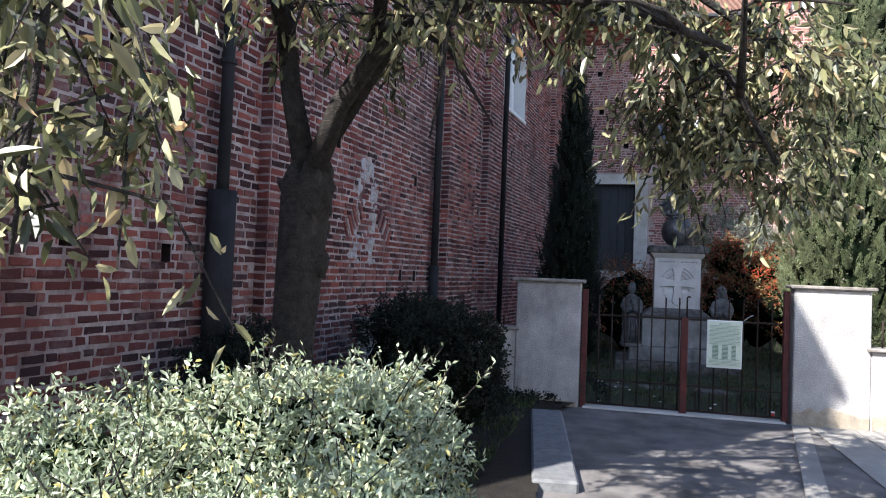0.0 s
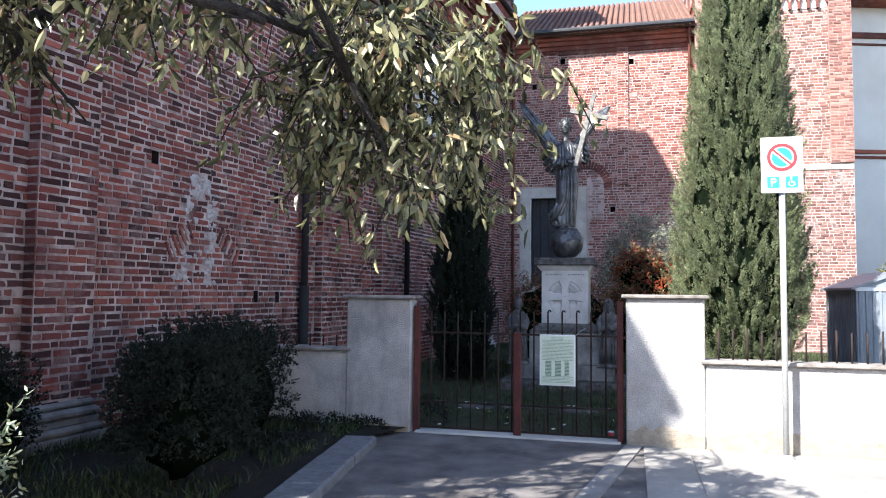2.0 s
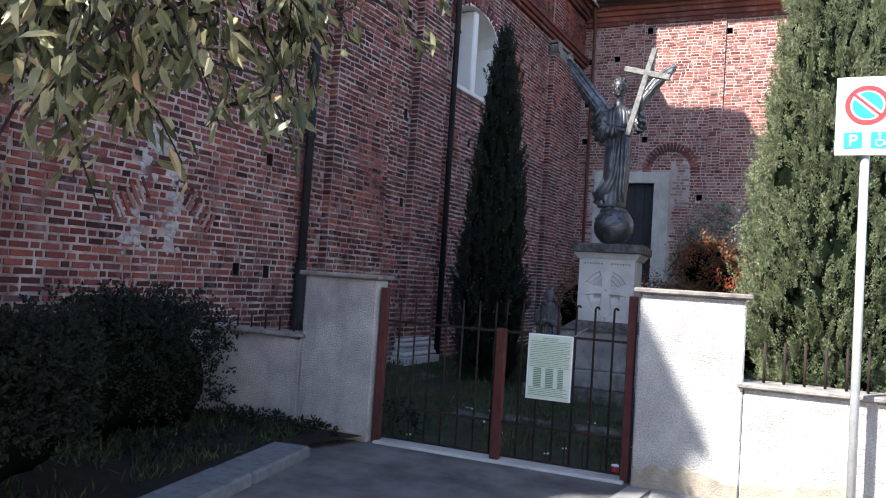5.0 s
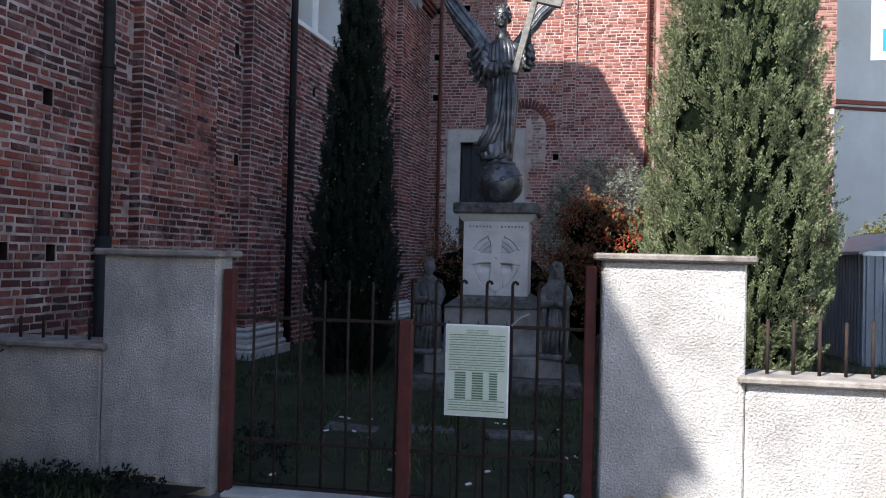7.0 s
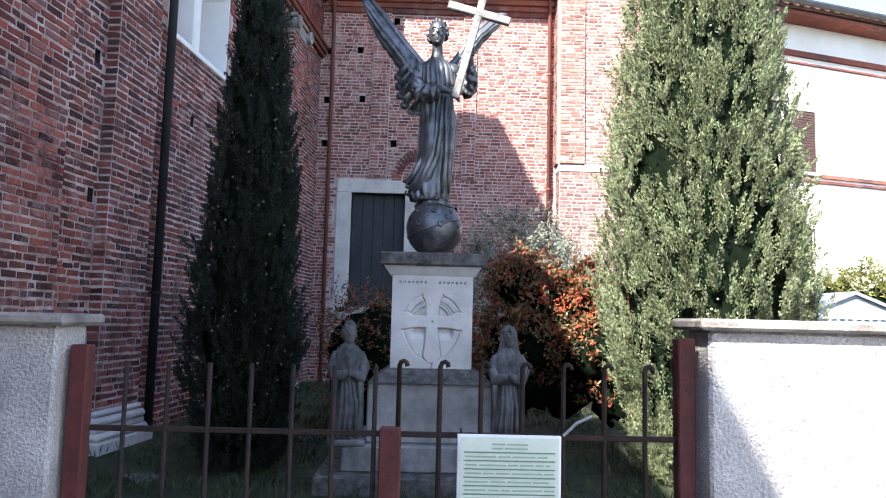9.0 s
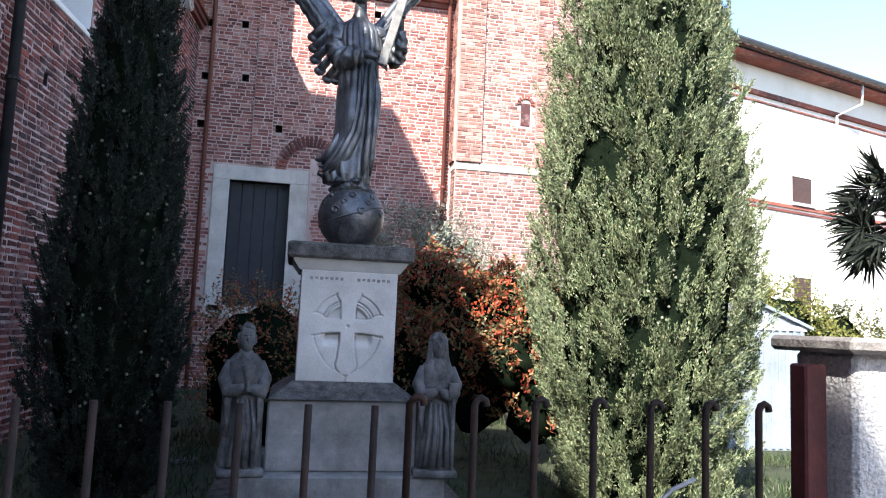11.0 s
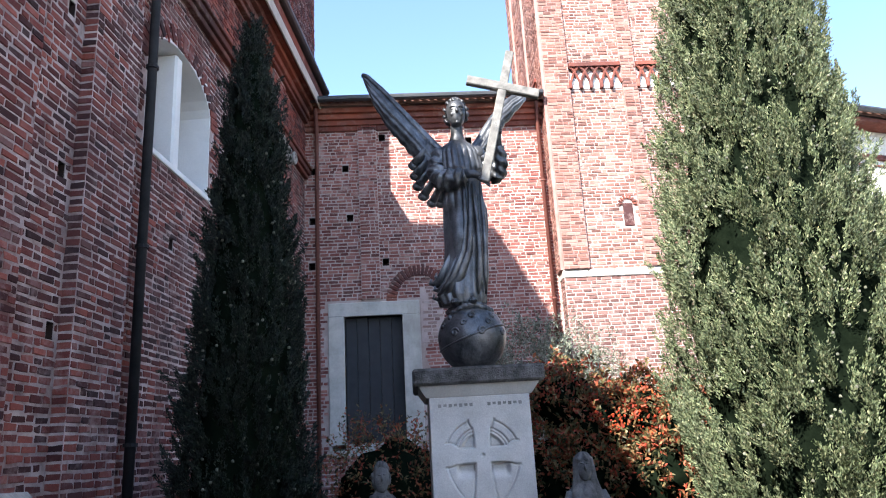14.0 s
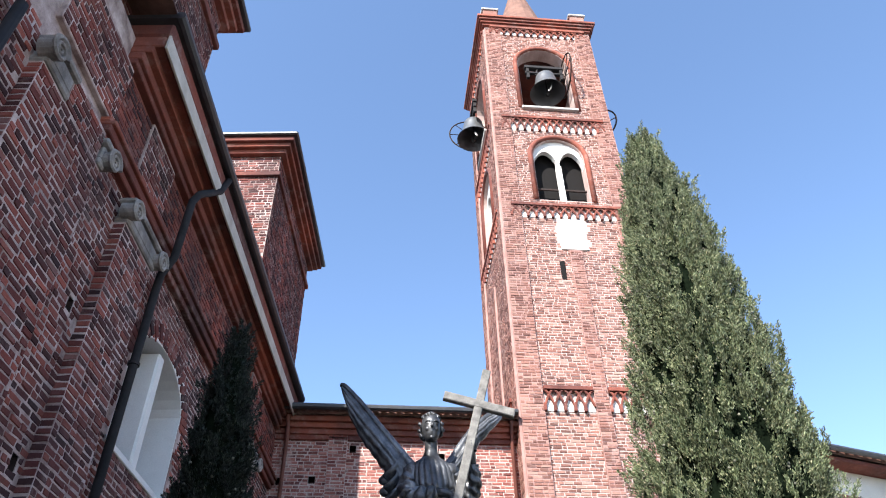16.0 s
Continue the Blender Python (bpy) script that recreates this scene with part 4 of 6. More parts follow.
    if k == 0:
        part("plaque", Shape(m).box(-0.02, 0.05, *PLQ, 0.01), PLASTER, face, "white stone plaque")
        slit = part("slit_window", Shape(m).box(-0.02, 0.018, 1.60, 1.84, 6.62, 7.20, 0.01), BRICK_CHURCH, face, "small arched walled-up window")
        for q in range(9):
            an = math.radians(180 * q / 8)
            mm = m @ Matrix.Translation((0, 1.72 + 0.13 * math.cos(an), 7.18 + 0.13 * math.sin(an))) @ pose(0, 0, 0, math.degrees(an) - 90)
            part("arch_brick", Shape(mm).box(-0.01, 0.035, -0.022, 0.022, 0, 0.10, 0.004), TERRACOTTA, slit)
        # flat panel painted near black for an unlit slit opening
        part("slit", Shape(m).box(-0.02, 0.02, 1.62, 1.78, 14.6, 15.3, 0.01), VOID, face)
# floors inside and a block painted near black, so that the openings look dark, and the roof
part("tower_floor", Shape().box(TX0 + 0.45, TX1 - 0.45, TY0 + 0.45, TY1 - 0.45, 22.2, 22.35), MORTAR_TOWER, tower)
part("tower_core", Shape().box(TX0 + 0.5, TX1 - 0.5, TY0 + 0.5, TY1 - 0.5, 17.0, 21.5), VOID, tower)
top = Shape()
for z0, o in ((27.5, 0.10), (27.62, 0.17), (27.74, 0.24), (27.86, 0.30)):
    top.box(TX0 - o, TX1 + o, TY0 - o, TY1 + o, z0, z0 + 0.13, 0.015)
part("tower_cornice", top, TERRACOTTA, tower)
for x in (TX0 + 0.3, TX1 - 0.3):
    for y in (TY0 + 0.3, TY1 - 0.3):
        pn = Shape().box(x - 0.3, x + 0.3, y - 0.3, y + 0.3, 28.0, 28.75, 0.02)
        p = part("pinnacle", pn, BRICK_TOWER, tower)
        part("pinnacle_cap", Shape().box(x - 0.36, x + 0.36, y - 0.36, y + 0.36, 28.75, 28.87, 0.02).rings([(28.87, x, y, 0.28, 0.28), (29.1, x, y, 0.2, 0.2), (29.25, x, y, 0.05, 0.05)], 8), STONE, p)
cxx, cyy = (TX0 + TX1) / 2, (TY0 + TY1) / 2
part("spire", Shape().rings([(28.0, cxx, cyy, 1.65, 1.65), (34.5, cxx, cyy, 0.12, 0.12)], 16), TILE, tower, "conical brick spire")


def bell(m, parent):
    s = Shape(m)
    s.rings([(-0.55, 0, 0, 0.66, 0.66), (-0.48, 0, 0, 0.60, 0.60), (-0.2, 0, 0, 0.47, 0.47), (0.15, 0, 0, 0.40, 0.40), (0.38, 0, 0, 0.36, 0.36), (0.5, 0, 0, 0.26, 0.26), (0.56, 0, 0, 0.12, 0.12)], 24, cap=False)
    b = part("bell", s, BELL, parent, "dark bronze bell", True)
    y = Shape(m).box(-0.75, 0.75, -0.09, 0.09, 0.86, 1.02, 0.02).box(-0.7, -0.6, -0.06, 0.06, 0.3, 0.9).box(0.6, 0.7, -0.06, 0.06, 0.3, 0.9)
    y.box(-0.75, 0.75, -0.06, 0.06, 0.56, 0.66, 0.02)
    for x in (-0.35, 0, 0.35):
        y.tube([(x, 0, 0.5), (x * 0.7, 0, 0.9)], 0.035, 6)
    part("headstock", y, DARK_METAL, b)
    w = Shape(m)
    r = 0.85
    w.tube([(0.82, r * math.cos(2 * math.pi * i / 28), 0.6 + r * math.sin(2 * math.pi * i / 28)) for i in range(29)], 0.028, 5, cap=False)
    for i in range(8):
        a = 2 * math.pi * i / 8
        w.tube([(0.82, 0, 0.6), (0.82, r * math.cos(a), 0.6 + r * math.sin(a))], 0.018, 5)
    part("bell_wheel", w, IRON, b)
    part("clapper", Shape(m).tube([(0, 0, 0.4), (0, 0, -0.6)], 0.03, 6).ball((0, 0, -0.62), 0.09), DARK_METAL, b)


bell(Matrix.Translation((5.35, TY0 - 0.05, 23.9)), tower)
bell(Matrix.Translation((TX0 - 0.35, TY0 + 2.15, 23.6)) @ pose(0, 0, 0, 0, 0, 90), tower)
ring = Shape().tube([(TX1 + 0.45 + 0.62 * math.cos(2 * math.pi * i / 32), 28.1 - 0.55 * math.cos(2 * math.pi * i / 32), 24.2 + 0.85 * math.sin(2 * math.pi * i / 32)) for i in range(33)], 0.035, 6)
for i in range(6):
    q = 2 * math.pi * i / 6
    ring.tube([(TX1 + 0.45, 28.1, 24.2), (TX1 + 0.45 + 0.62 * math.cos(q), 28.1 - 0.55 * math.cos(q), 24.2 + 0.85 * math.sin(q))], 0.02, 5)
ring.tube([(TX1 - 0.6, 28.1, 24.2), (TX1 + 0.5, 28.1, 24.2)], 0.05, 8)
part("bell_wheel", ring, IRON, tower)


# ---- boundary wall and gate ----
GY0, GY1 = 11.0, 11.24


def wall_piece(name, x0, x1, top, label):
    w = thing(name, label, "wall", kind="structure", shape=Shape().box(x0, x1, GY0, GY1, -0.2, top, 0.012), mat=ROUGHCAST)
    part("coping", Shape().box(x0 - 0.05, x1 + 0.05, GY0 - 0.055, GY1 + 0.055, top, top + 0.045, 0.012), COPING, w, "weathered concrete coping slab")
    return w


wall_piece("wall_gate_west", -2.22, -1.40, 1.575, "grey roughcast gate pier with a thin coping")
wall_piece("wall_gate_east", 1.10, 1.93, 1.615, "sunlit white roughcast gate pier with a thin coping")
low_w = wall_piece("wall_low_west", -4.40, -2.225, 0.93, "low shaded roughcast wall with coping")
low_e = wall_piece("wall_low_east", 1.935, 16.0, 0.915, "low sunlit roughcast wall with coping")


def peeled_foot(parent, x0, x1, height, seed):
    """Sandy bare render along the foot of a wall, with a ragged upper edge."""
    n = int((x1 - x0) / 0.03)
    vs = []
    for i in range(n + 1):
        x = x0 + (x1 - x0) * i / n
        h = height * (1 + 0.7 * noise.noise(Vector((x * 1.7, seed, 0))) + 0.35 * noise.noise(Vector((x * 9, seed, 3))))
        h = max(0.02, h)
        vs += [(x, GY0 - 0.009, -0.02), (x, GY0 - 0.009, h - 0.012), (x, GY0 - 0.002, h), (x, GY0 + 0.01, h)]
    fs = [(i * 4 + k, i * 4 + k + 4, i * 4 + k + 5, i * 4 + k + 1) for i in range(n) for k in range(3)]
    part("peeled_foot", Shape().add(vs, fs), SANDY, parent, "sandy peeling render")


peeled_foot(bpy.data.objects["wall_gate_east"], 1.11, 1.92, 0.17, 1.0)
peeled_foot(low_e, 1.95, 9.0, 0.20, 2.0)
peeled_foot(bpy.data.objects["wall_gate_west"], -2.21, -1.41, 0.10, 3.0)


def railing(x0, x1, z0, z1, step, label):
    r = thing("railing", label, "railing", at=Matrix())
    n = int((x1 - x0) / step)
    for i in range(n + 1):
        x = x0 + i * step
        part("bar", Shape().tube([(x, 11.12, z0), (x, 11.12, z1 + 0.012 * ((i * 7) % 3 - 1))], 0.0105, 8), IRON, r, smooth=True)
    return r


railing(2.08, 15.9, 0.95, 1.29, 0.146, "short rusty iron bars standing on the low wall")
railing(-4.2, -2.35, 0.965, 1.12, 0.18, "short rusty iron bars on the shaded low wall")

gate = thing("gate", "old rusty red iron gate of two unequal leaves with hooked bars", "gate", at=Matrix())
GY = 11.10
for x, z1, w in ((-1.345, 1.50, 0.035), (1.035, 1.58, 0.035)):
    part("gate_post", Shape().box(x - w, x + w, GY - 0.035, GY + 0.035, 0.0, z1, 0.006), RUST_RED, gate, "red painted post")
part("centre_post", Shape().box(-0.17, -0.085, GY - 0.04, GY + 0.04, 0.0, 1.205, 0.006), RUST_RED, gate, "red painted centre post")
for x0, x1 in ((-1.30, -0.17), (-0.085, 1.0)):
    for z in (0.06, 0.36, 1.18):
        part("rail", Shape().box(x0, x1, GY - 0.008, GY + 0.008, z - 0.011, z + 0.011, 0.003), IRON, gate)
for i in range(7):
    x = -1.17 + i * 0.163
    part("bar", Shape().tube([(x, GY, 0.06), (x, GY, 1.44)], 0.0095, 8), IRON, gate, smooth=True)
for i in range(7):
    x = -0.10 + i * 0.163
    if i == 0:
        pts = [(x, GY + 0.03, 1.2), (x, GY + 0.03, 1.445)]
    else:
        pts = [(x, GY, 0.06), (x, GY, 1.445)]
    pts += [(x + 0.007, GY, 1.460), (x + 0.018, GY, 1.465), (x + 0.029, GY, 1.458), (x + 0.032, GY, 1.444)]
    part("hooked_bar", Shape().tube(pts, 0.0100, 8), IRON, gate, smooth=True)
for i in range(6):
    x = 0.02 + i * 0.163
    part("short_bar", Shape().tube([(x, GY, 0.06), (x, GY, 0.30)], 0.008, 6), IRON, gate)
part("stray_wire", Shape().tube([(0.55, GY - 0.02, 1.19), (0.60, GY - 0.03, 1.24), (0.66, GY - 0.04, 1.27)], 0.006, 5), SIGN_GREY, gate)

board = thing("notice_board", "pale green printed notice board wired to the gate", "sign", at=Matrix())
part("panel", Shape().box(0.135, 0.54, GY - 0.035, GY - 0.022, 0.61, 1.19, 0.003), SIGN_WHITE, board)
part("face", Shape().box(0.145, 0.53, GY - 0.040, GY - 0.034, 0.62, 1.18), BOARD, board, "pale green sheet")
rb = random.Random(8)
for i in range(33):
    z = 1.155 - i * 0.0158
    if i < 2:
        q = (0.27, 0.41)
    else:
        q = (0.165, 0.165 + rb.uniform(0.31, 0.352))
    if 17 <= i < 28:
        for a, b in ((0.20, 0.27), (0.31, 0.38), (0.42, 0.47)):
            part("print_bar", Shape().box(a, b, GY - 0.0445, GY - 0.0395, z - 0.006, z + 0.003), PRINT, board)
        continue
    if i % 2 == 0 and i > 1:
        part("print_bar", Shape().box(0.160, 0.516, GY - 0.0445, GY - 0.0395, z - 0.0015, z + 0.0025), PRINT, board)
        continue
    a = q[0]
    while a < q[1]:
        b = min(q[1], a + rb.uniform(0.03, 0.12))
        part("print_bar", Shape().box(a, b, GY - 0.0440, GY - 0.0395, z - 0.003, z + 0.003), PRINT_PALE, board)
        a = b + 0.008
for a in (0.15, 0.34, 0.52):
    part("wire", Shape().tube([(a, GY - 0.03, 1.185), (a, GY - 0.0, 1.205)], 0.004, 5), IRON, board)

# ---- parking sign ----
PX, PY = 2.68, 10.78
sign = thing("parking_sign", "white no-parking sign with blue disabled symbols on a grey pole", "sign", at=Matrix())
part("pole", Shape().tube([(PX, PY, 0.0), (PX, PY, 3.265)], 0.030, 14), POLE_MAT, sign, "galvanised pole", True)
part("pole_foot", Shape().rings([(0.0, PX, PY, 0.10, 0.10), (0.03, PX, PY, 0.07, 0.07), (0.05, PX, PY, 0.045, 0.045)], 14), PAVING, sign)
SM = Matrix.Translation((PX - 0.005, PY - 0.05, -0.035))
plate = part("plate", Shape(SM).box(-0.20, 0.20, -0.004, 0.008, 2.76, 3.34, 0.003), SIGN_WHITE, sign, "white sign plate")


def disc(r0, r1, y0, y1, cz, n=40):
    s = Shape(SM)
    for i in range(n):
        a0, a1 = 2 * math.pi * i / n, 2 * math.pi * (i + 1) / n
        pts = [(r * math.cos(a), y, cz + r * math.sin(a)) for y in (y0, y1) for r in (r0, r1) for a in (a0, a1)]
        s.add(pts, [(0, 1, 3, 2), (2, 3, 7, 6)])
    return s


part("red_ring", disc(0.112, 0.145, -0.012, -0.004, 3.13), SIGN_RED, plate)
part("blue_disc", disc(0.0, 0.098, -0.010, -0.004, 3.13), SIGN_CYAN, plate)
BAR = SM @ Matrix.Translation((0, 0, 3.13)) @ pose(0, 0, 0, 0, 42, 0)
part("white_bar", Shape(BAR).box(-0.108, 0.108, -0.0125, -0.009, -0.024, 0.024), SIGN_WHITE, plate)
part("red_bar", Shape(BAR).box(-0.12, 0.12, -0.015, -0.0115, -0.0105, 0.0105), SIGN_RED, plate)
part("blue_square", Shape(SM).box(-0.145, -0.025, -0.009, -0.004, 2.81, 2.93), SIGN_CYAN, plate)
part("blue_square", Shape(SM).box(0.03, 0.15, -0.009, -0.004, 2.81, 2.93), SIGN_CYAN, plate)
letter = bpy.data.curves.new("letter", "FONT")
letter.body, letter.size, letter.align_x, letter.extrude = "P", 0.12, "CENTER", 0.001
lo = new("letter_p", letter)
lo.data.materials.append(SIGN_WHITE)
lo.parent = plate
lo.matrix_basis = SM @ Matrix.Translation((-0.085, -0.0115, 2.828)) @ pose(0, 0, 0, 90)
wc = Shape(SM)
wc.ball((0.085, -0.010, 2.912), 0.010, 0.002, 0.010, 10)
wc.tube([(0.086, -0.010, 2.898), (0.088, -0.010, 2.868), (0.112, -0.010, 2.866), (0.122, -0.010, 2.835)], 0.006, 6)
wc.tube([(0.088 + 0.026 * math.cos(2.2 + i * 0.42), -0.010, 2.852 + 0.026 * math.sin(2.2 + i * 0.42)) for i in range(11)], 0.0042, 6)
part("wheelchair_symbol", wc, SIGN_WHITE, plate)
for z in (2.9, 3.22):
    part("clamp", Shape(SM).box(-0.045, 0.055, 0.008, 0.09, z - 0.015, z + 0.015, 0.004), POLE_MAT, sign)
part("pole_cap", Shape().ball((PX, PY, 3.27), 0.034, 0.034, 0.025, 12), SIGN_GREY, sign)

# ---- monument ----
MX, MY = 0.045, 15.76
mon = thing("monument", "pale stone pedestal with a carved cross relief and moulded cap", "pedestal", at=Matrix())
part("step", Shape().box(MX - 1.05, MX + 1.05, MY - 0.85, MY + 0.75, 0.0, 0.20, 0.02), STONE_DARK, mon)
part("lower_block", Shape().box(MX - 0.82, MX + 0.82, MY - 0.68, MY + 0.6, 0.20, 0.45, 0.02), PLINTH, mon)
part("plinth", Shape().box(MX - 0.60, MX + 0.60, MY - 0.55, MY + 0.5, 0.45, 1.02, 0.015), PLINTH, mon)


def frustum(a, b, z0, z1):
    return Shape().add([(MX + sx * w, MY + sy * w, z) for z, w in ((z0, a), (z1, b)) for sx, sy in ((-1, -1), (1, -1), (1, 1), (-1, 1))],
                       [(0, 1, 5, 4), (1, 2, 6, 5), (2, 3, 7, 6), (3, 0, 4, 7), (4, 5, 6, 7), (3, 2, 1, 0)])


part("sloped_base", frustum(0.60, 0.42, 1.02, 1.15), STONE_DARK, mon, "weathered sloping base")
part("die", Shape().box(MX - 0.40, MX + 0.40, MY - 0.355, MY + 0.38, 1.15, 2.06, 0.01), STONE, mon, "pale stone block")
part("moulding", frustum(0.42, 0.48, 2.06, 2.15), STONE, mon)
part("cap_slab", Shape().box(MX - 0.525, MX + 0.525, MY - 0.52, MY + 0.5, 2.15, 2.285, 0.02), STONE_DARK, mon, "dark lichened cap slab")
ry = MY - 0.42


def soft(a, b, v):
    t = min(1.0, max(0.0, (v - a) / (b - a)))
    return t * t * (3 - 2 * t)


def relief(x, z):
    """How deep the die is cut: a trefoil-ended cross in a ringed shield."""
    r = math.hypot(x, z)
    wide = 0.052 + 0.10 * max(0.0, max(abs(x), abs(z)) - 0.12)
    cross = min(max(abs(x) - wide, abs(z) - 0.27), max(abs(z) - wide, abs(x) - 0.26))
    for dx, dz, q in ((0.0, 0.265, 0.088), (0.0, 0.33, 0.045), (0.245, 0.01, 0.082), (-0.245, 0.01, 0.082), (0.30, -0.045, 0.045), (-0.30, -0.045, 0.045), (0.0, -0.30, 0.075), (0.0, -0.345, 0.04)):
        cross = min(cross, math.hypot(x - dx, z - dz) - q)
    low = max(0.0, -z)
    edge = r - 0.262 if z > 0 else abs(x) - 0.262 * math.sqrt(max(0.0, 1 - (low / 0.37) ** 1.6))
    h = 0.0
    h += 0.012 * soft(0.012, 0.0, abs(edge))
    if edge < 0:
        h = max(h, 0.006)
        if z > 0:
            h += 0.014 * soft(0.010, 0.0, abs(r - 0.205)) + 0.010 * soft(0.008, 0.0, abs(r - 0.182)) + 0.020 * soft(0.170, 0.150, r)
        else:
            h += 0.026 * soft(-0.175, -0.10, z) * soft(0.20, 0.16, abs(x))
    keep = soft(0.0, 0.010, cross)
    return h * keep + 0.010 * soft(0.012, 0.0, abs(cross - 0.007)) * (edge < 0.02) + 0.010 * soft(0.016, 0.006, r)


cz, NX, NZ = 1.605, 132, 150
carved = Shape()
verts = []
for j in range(NZ + 1):
    for i in range(NX + 1):
        x, z = -0.398 + 0.796 * i / NX, 1.152 + 0.906 * j / NZ
        verts.append((MX + x, ry + 1.7 * relief(x / 1.1, (z - cz) / 1.04), z))
row = NX + 1
faces = [(j * row + i, j * row + i + 1, (j + 1) * row + i + 1, (j + 1) * row + i) for j in range(NZ) for i in range(NX)]
rim = list(range(row)) + [j * row + NX for j in range(1, NZ + 1)] + [NZ * row + i for i in range(NX - 1, -1, -1)] + [j * row for j in range(NZ - 1, 0, -1)]
first = len(verts)
verts += [(verts[k][0], MY - 0.34, verts[k][2]) for k in rim]
faces += [(rim[k], first + k, first + (k + 1) % len(rim), rim[(k + 1) % len(rim)]) for k in range(len(rim))]
carved.add(verts, faces)
part("cross_relief", carved, STONE, mon, "cross with lobed ends carved in a shield", True)
for x0, x1 in ((-0.33, -0.04), (0.06, 0.35)):
    for j in range(7):
        w = (x1 - x0) / 7
        part("inscription_bar", Shape().box(MX + x0 + j * w, MX + x0 + j * w + w * 0.62, ry - 0.002, ry + 0.01, 1.98 + 0.006 * (j % 2), 2.006), PLINTH, mon)


# ---- statues ----
def draped(s, keys, rows, n, out):
    """A robe: ovals glided between the key rows (z, cx, cy, rx, ry), pushed out by out(angle, z)."""
    vs = []
    for j in range(rows + 1):
        g = j / rows * (len(keys) - 1)
        k = min(int(g), len(keys) - 2)
        f = g - k
        f = f * f * (3 - 2 * f) * 0.5 + f * 0.5
        z, cx, cy, rx, ry_ = [a + (b - a) * f for a, b in zip(keys[k], keys[k + 1])]
        for i in range(n):
            a = 2 * math.pi * i / n
            o = out(a, z)
            vs.append((cx + (rx + o) * math.cos(a), cy + (ry_ + o) * math.sin(a), z))
    fs = [(i * n + k, i * n + (k + 1) % n, (i + 1) * n + (k + 1) % n, (i + 1) * n + k) for i in range(rows) for k in range(n)]
    fs += [tuple(range(n))[::-1], tuple(range(rows * n, (rows + 1) * n))]
    s.add(vs, fs)


def ridge(u, sharp=0.65):
    return abs(math.sin(u)) ** sharp


def angel():
    s = Shape()
    gx, gy, gz = MX + 0.005, MY - 0.04, 2.57
    s.ball((gx, gy, gz), 0.292, n=48, rough=0.035, freq=4.5)
    # a carved band and cloud swirls on the globe
    s.tube([(gx + 0.293 * math.cos(t) * math.cos(0.35), gy + 0.293 * math.sin(t), gz + 0.293 * math.cos(t) * math.sin(0.35)) for t in [-math.pi * i / 30 for i in range(31)]], 0.011, 6)
    for i in range(9):
        a0, e0, w = -2.7 + 0.27 * i, 0.35 + 0.30 * math.sin(i * 2.1), 0.09 + 0.02 * (i % 3)
        swirl = []
        for k in range(14):
            t, q = k * 0.55, w * (1 - k / 17)
            a, e = a0 + q * math.cos(t), e0 + q * math.sin(t)
            swirl.append((gx + 0.292 * math.cos(a) * math.cos(e), gy + 0.292 * math.sin(a) * math.cos(e), gz + 0.292 * math.sin(e)))
        s.tube(swirl, [0.008 + 0.008 * math.sin(math.pi * k / 13) for k in range(14)], 6)
    for i in range(10):
        a = -0.4 - i * 0.3
        s.ball((gx + 0.15 * math.cos(a), gy + 0.15 * math.sin(a), gz + 0.245 + 0.02 * math.sin(a * 3)), 0.07, 0.06, 0.04, 12, 0.3, 5)
    y = MY - 0.06

    # skirt: a bent knee on one side, long falling folds on the other, gathers swept aside at the hem
    def skirt(a, z):
        right = soft(-0.10, 0.22, math.cos(a))
        low = soft(3.42, 2.95, z)
        front = soft(0.2, -0.5, math.sin(a))
        o = 0.032 * right * (ridge(4.6 * a + 0.5 * math.sin(2.2 * z)) - 0.45) * soft(3.95, 3.7, z)
        o += 0.046 * (1 - right) * low * (ridge(3.4 * a + 7.0 * z) - 0.45)
        o += 0.045 * math.exp(-((a - 4.35) / 0.42) ** 2 - ((z - 3.48) / 0.24) ** 2)
        o += 0.020 * front * (1 - right) * soft(3.6, 3.85, z) * (ridge(7.0 * a + 3.0 * z) - 0.5)
        return o + 0.008 * math.sin(17 * a + 5 * z) * low
    draped(s, [(2.86, 0.00, y + 0.01, 0.185, 0.165), (2.93, -0.01, y, 0.20, 0.17), (3.08, 0.005, y, 0.195, 0.165), (3.25, 0.035, y - 0.01, 0.185, 0.16), (3.42, 0.045, y - 0.02, 0.188, 0.16),
               (3.58, 0.05, y - 0.015, 0.195, 0.155), (3.72, 0.055, y, 0.195, 0.15), (3.86, 0.05, y, 0.175, 0.14), (3.98, 0.045, y, 0.17, 0.14), (4.10, 0.04, y, 0.18, 0.145)], 96, 168, skirt)

    # blouse with fine pleats, gathered over a sash
    def blouse(a, z):
        return 0.013 * (ridge(11 * a + 0.5 * math.sin(9 * z), 0.8) - 0.5) * soft(4.40, 4.28, z) + 0.012 * math.sin(5 * a + 30 * z) * soft(4.14, 4.05, z)
    draped(s, [(4.035, 0.04, y, 0.165, 0.13), (4.05, 0.04, y - 0.01, 0.205, 0.165), (4.09, 0.04, y - 0.01, 0.215, 0.175), (4.18, 0.04, y, 0.205, 0.16), (4.28, 0.038, y + 0.01, 0.195, 0.14), (4.35, 0.035, y + 0.015, 0.155, 0.105),
               (4.40, 0.032, y + 0.015, 0.085, 0.075), (4.46, 0.032, y + 0.01, 0.058, 0.06), (4.60, 0.032, y - 0.01, 0.054, 0.056)], 56, 176, blouse)
    for sx in (-0.13, 0.20):
        s.ball((sx, y + 0.01, 4.27), 0.085, 0.095, 0.085, 18, 0.15, 6)
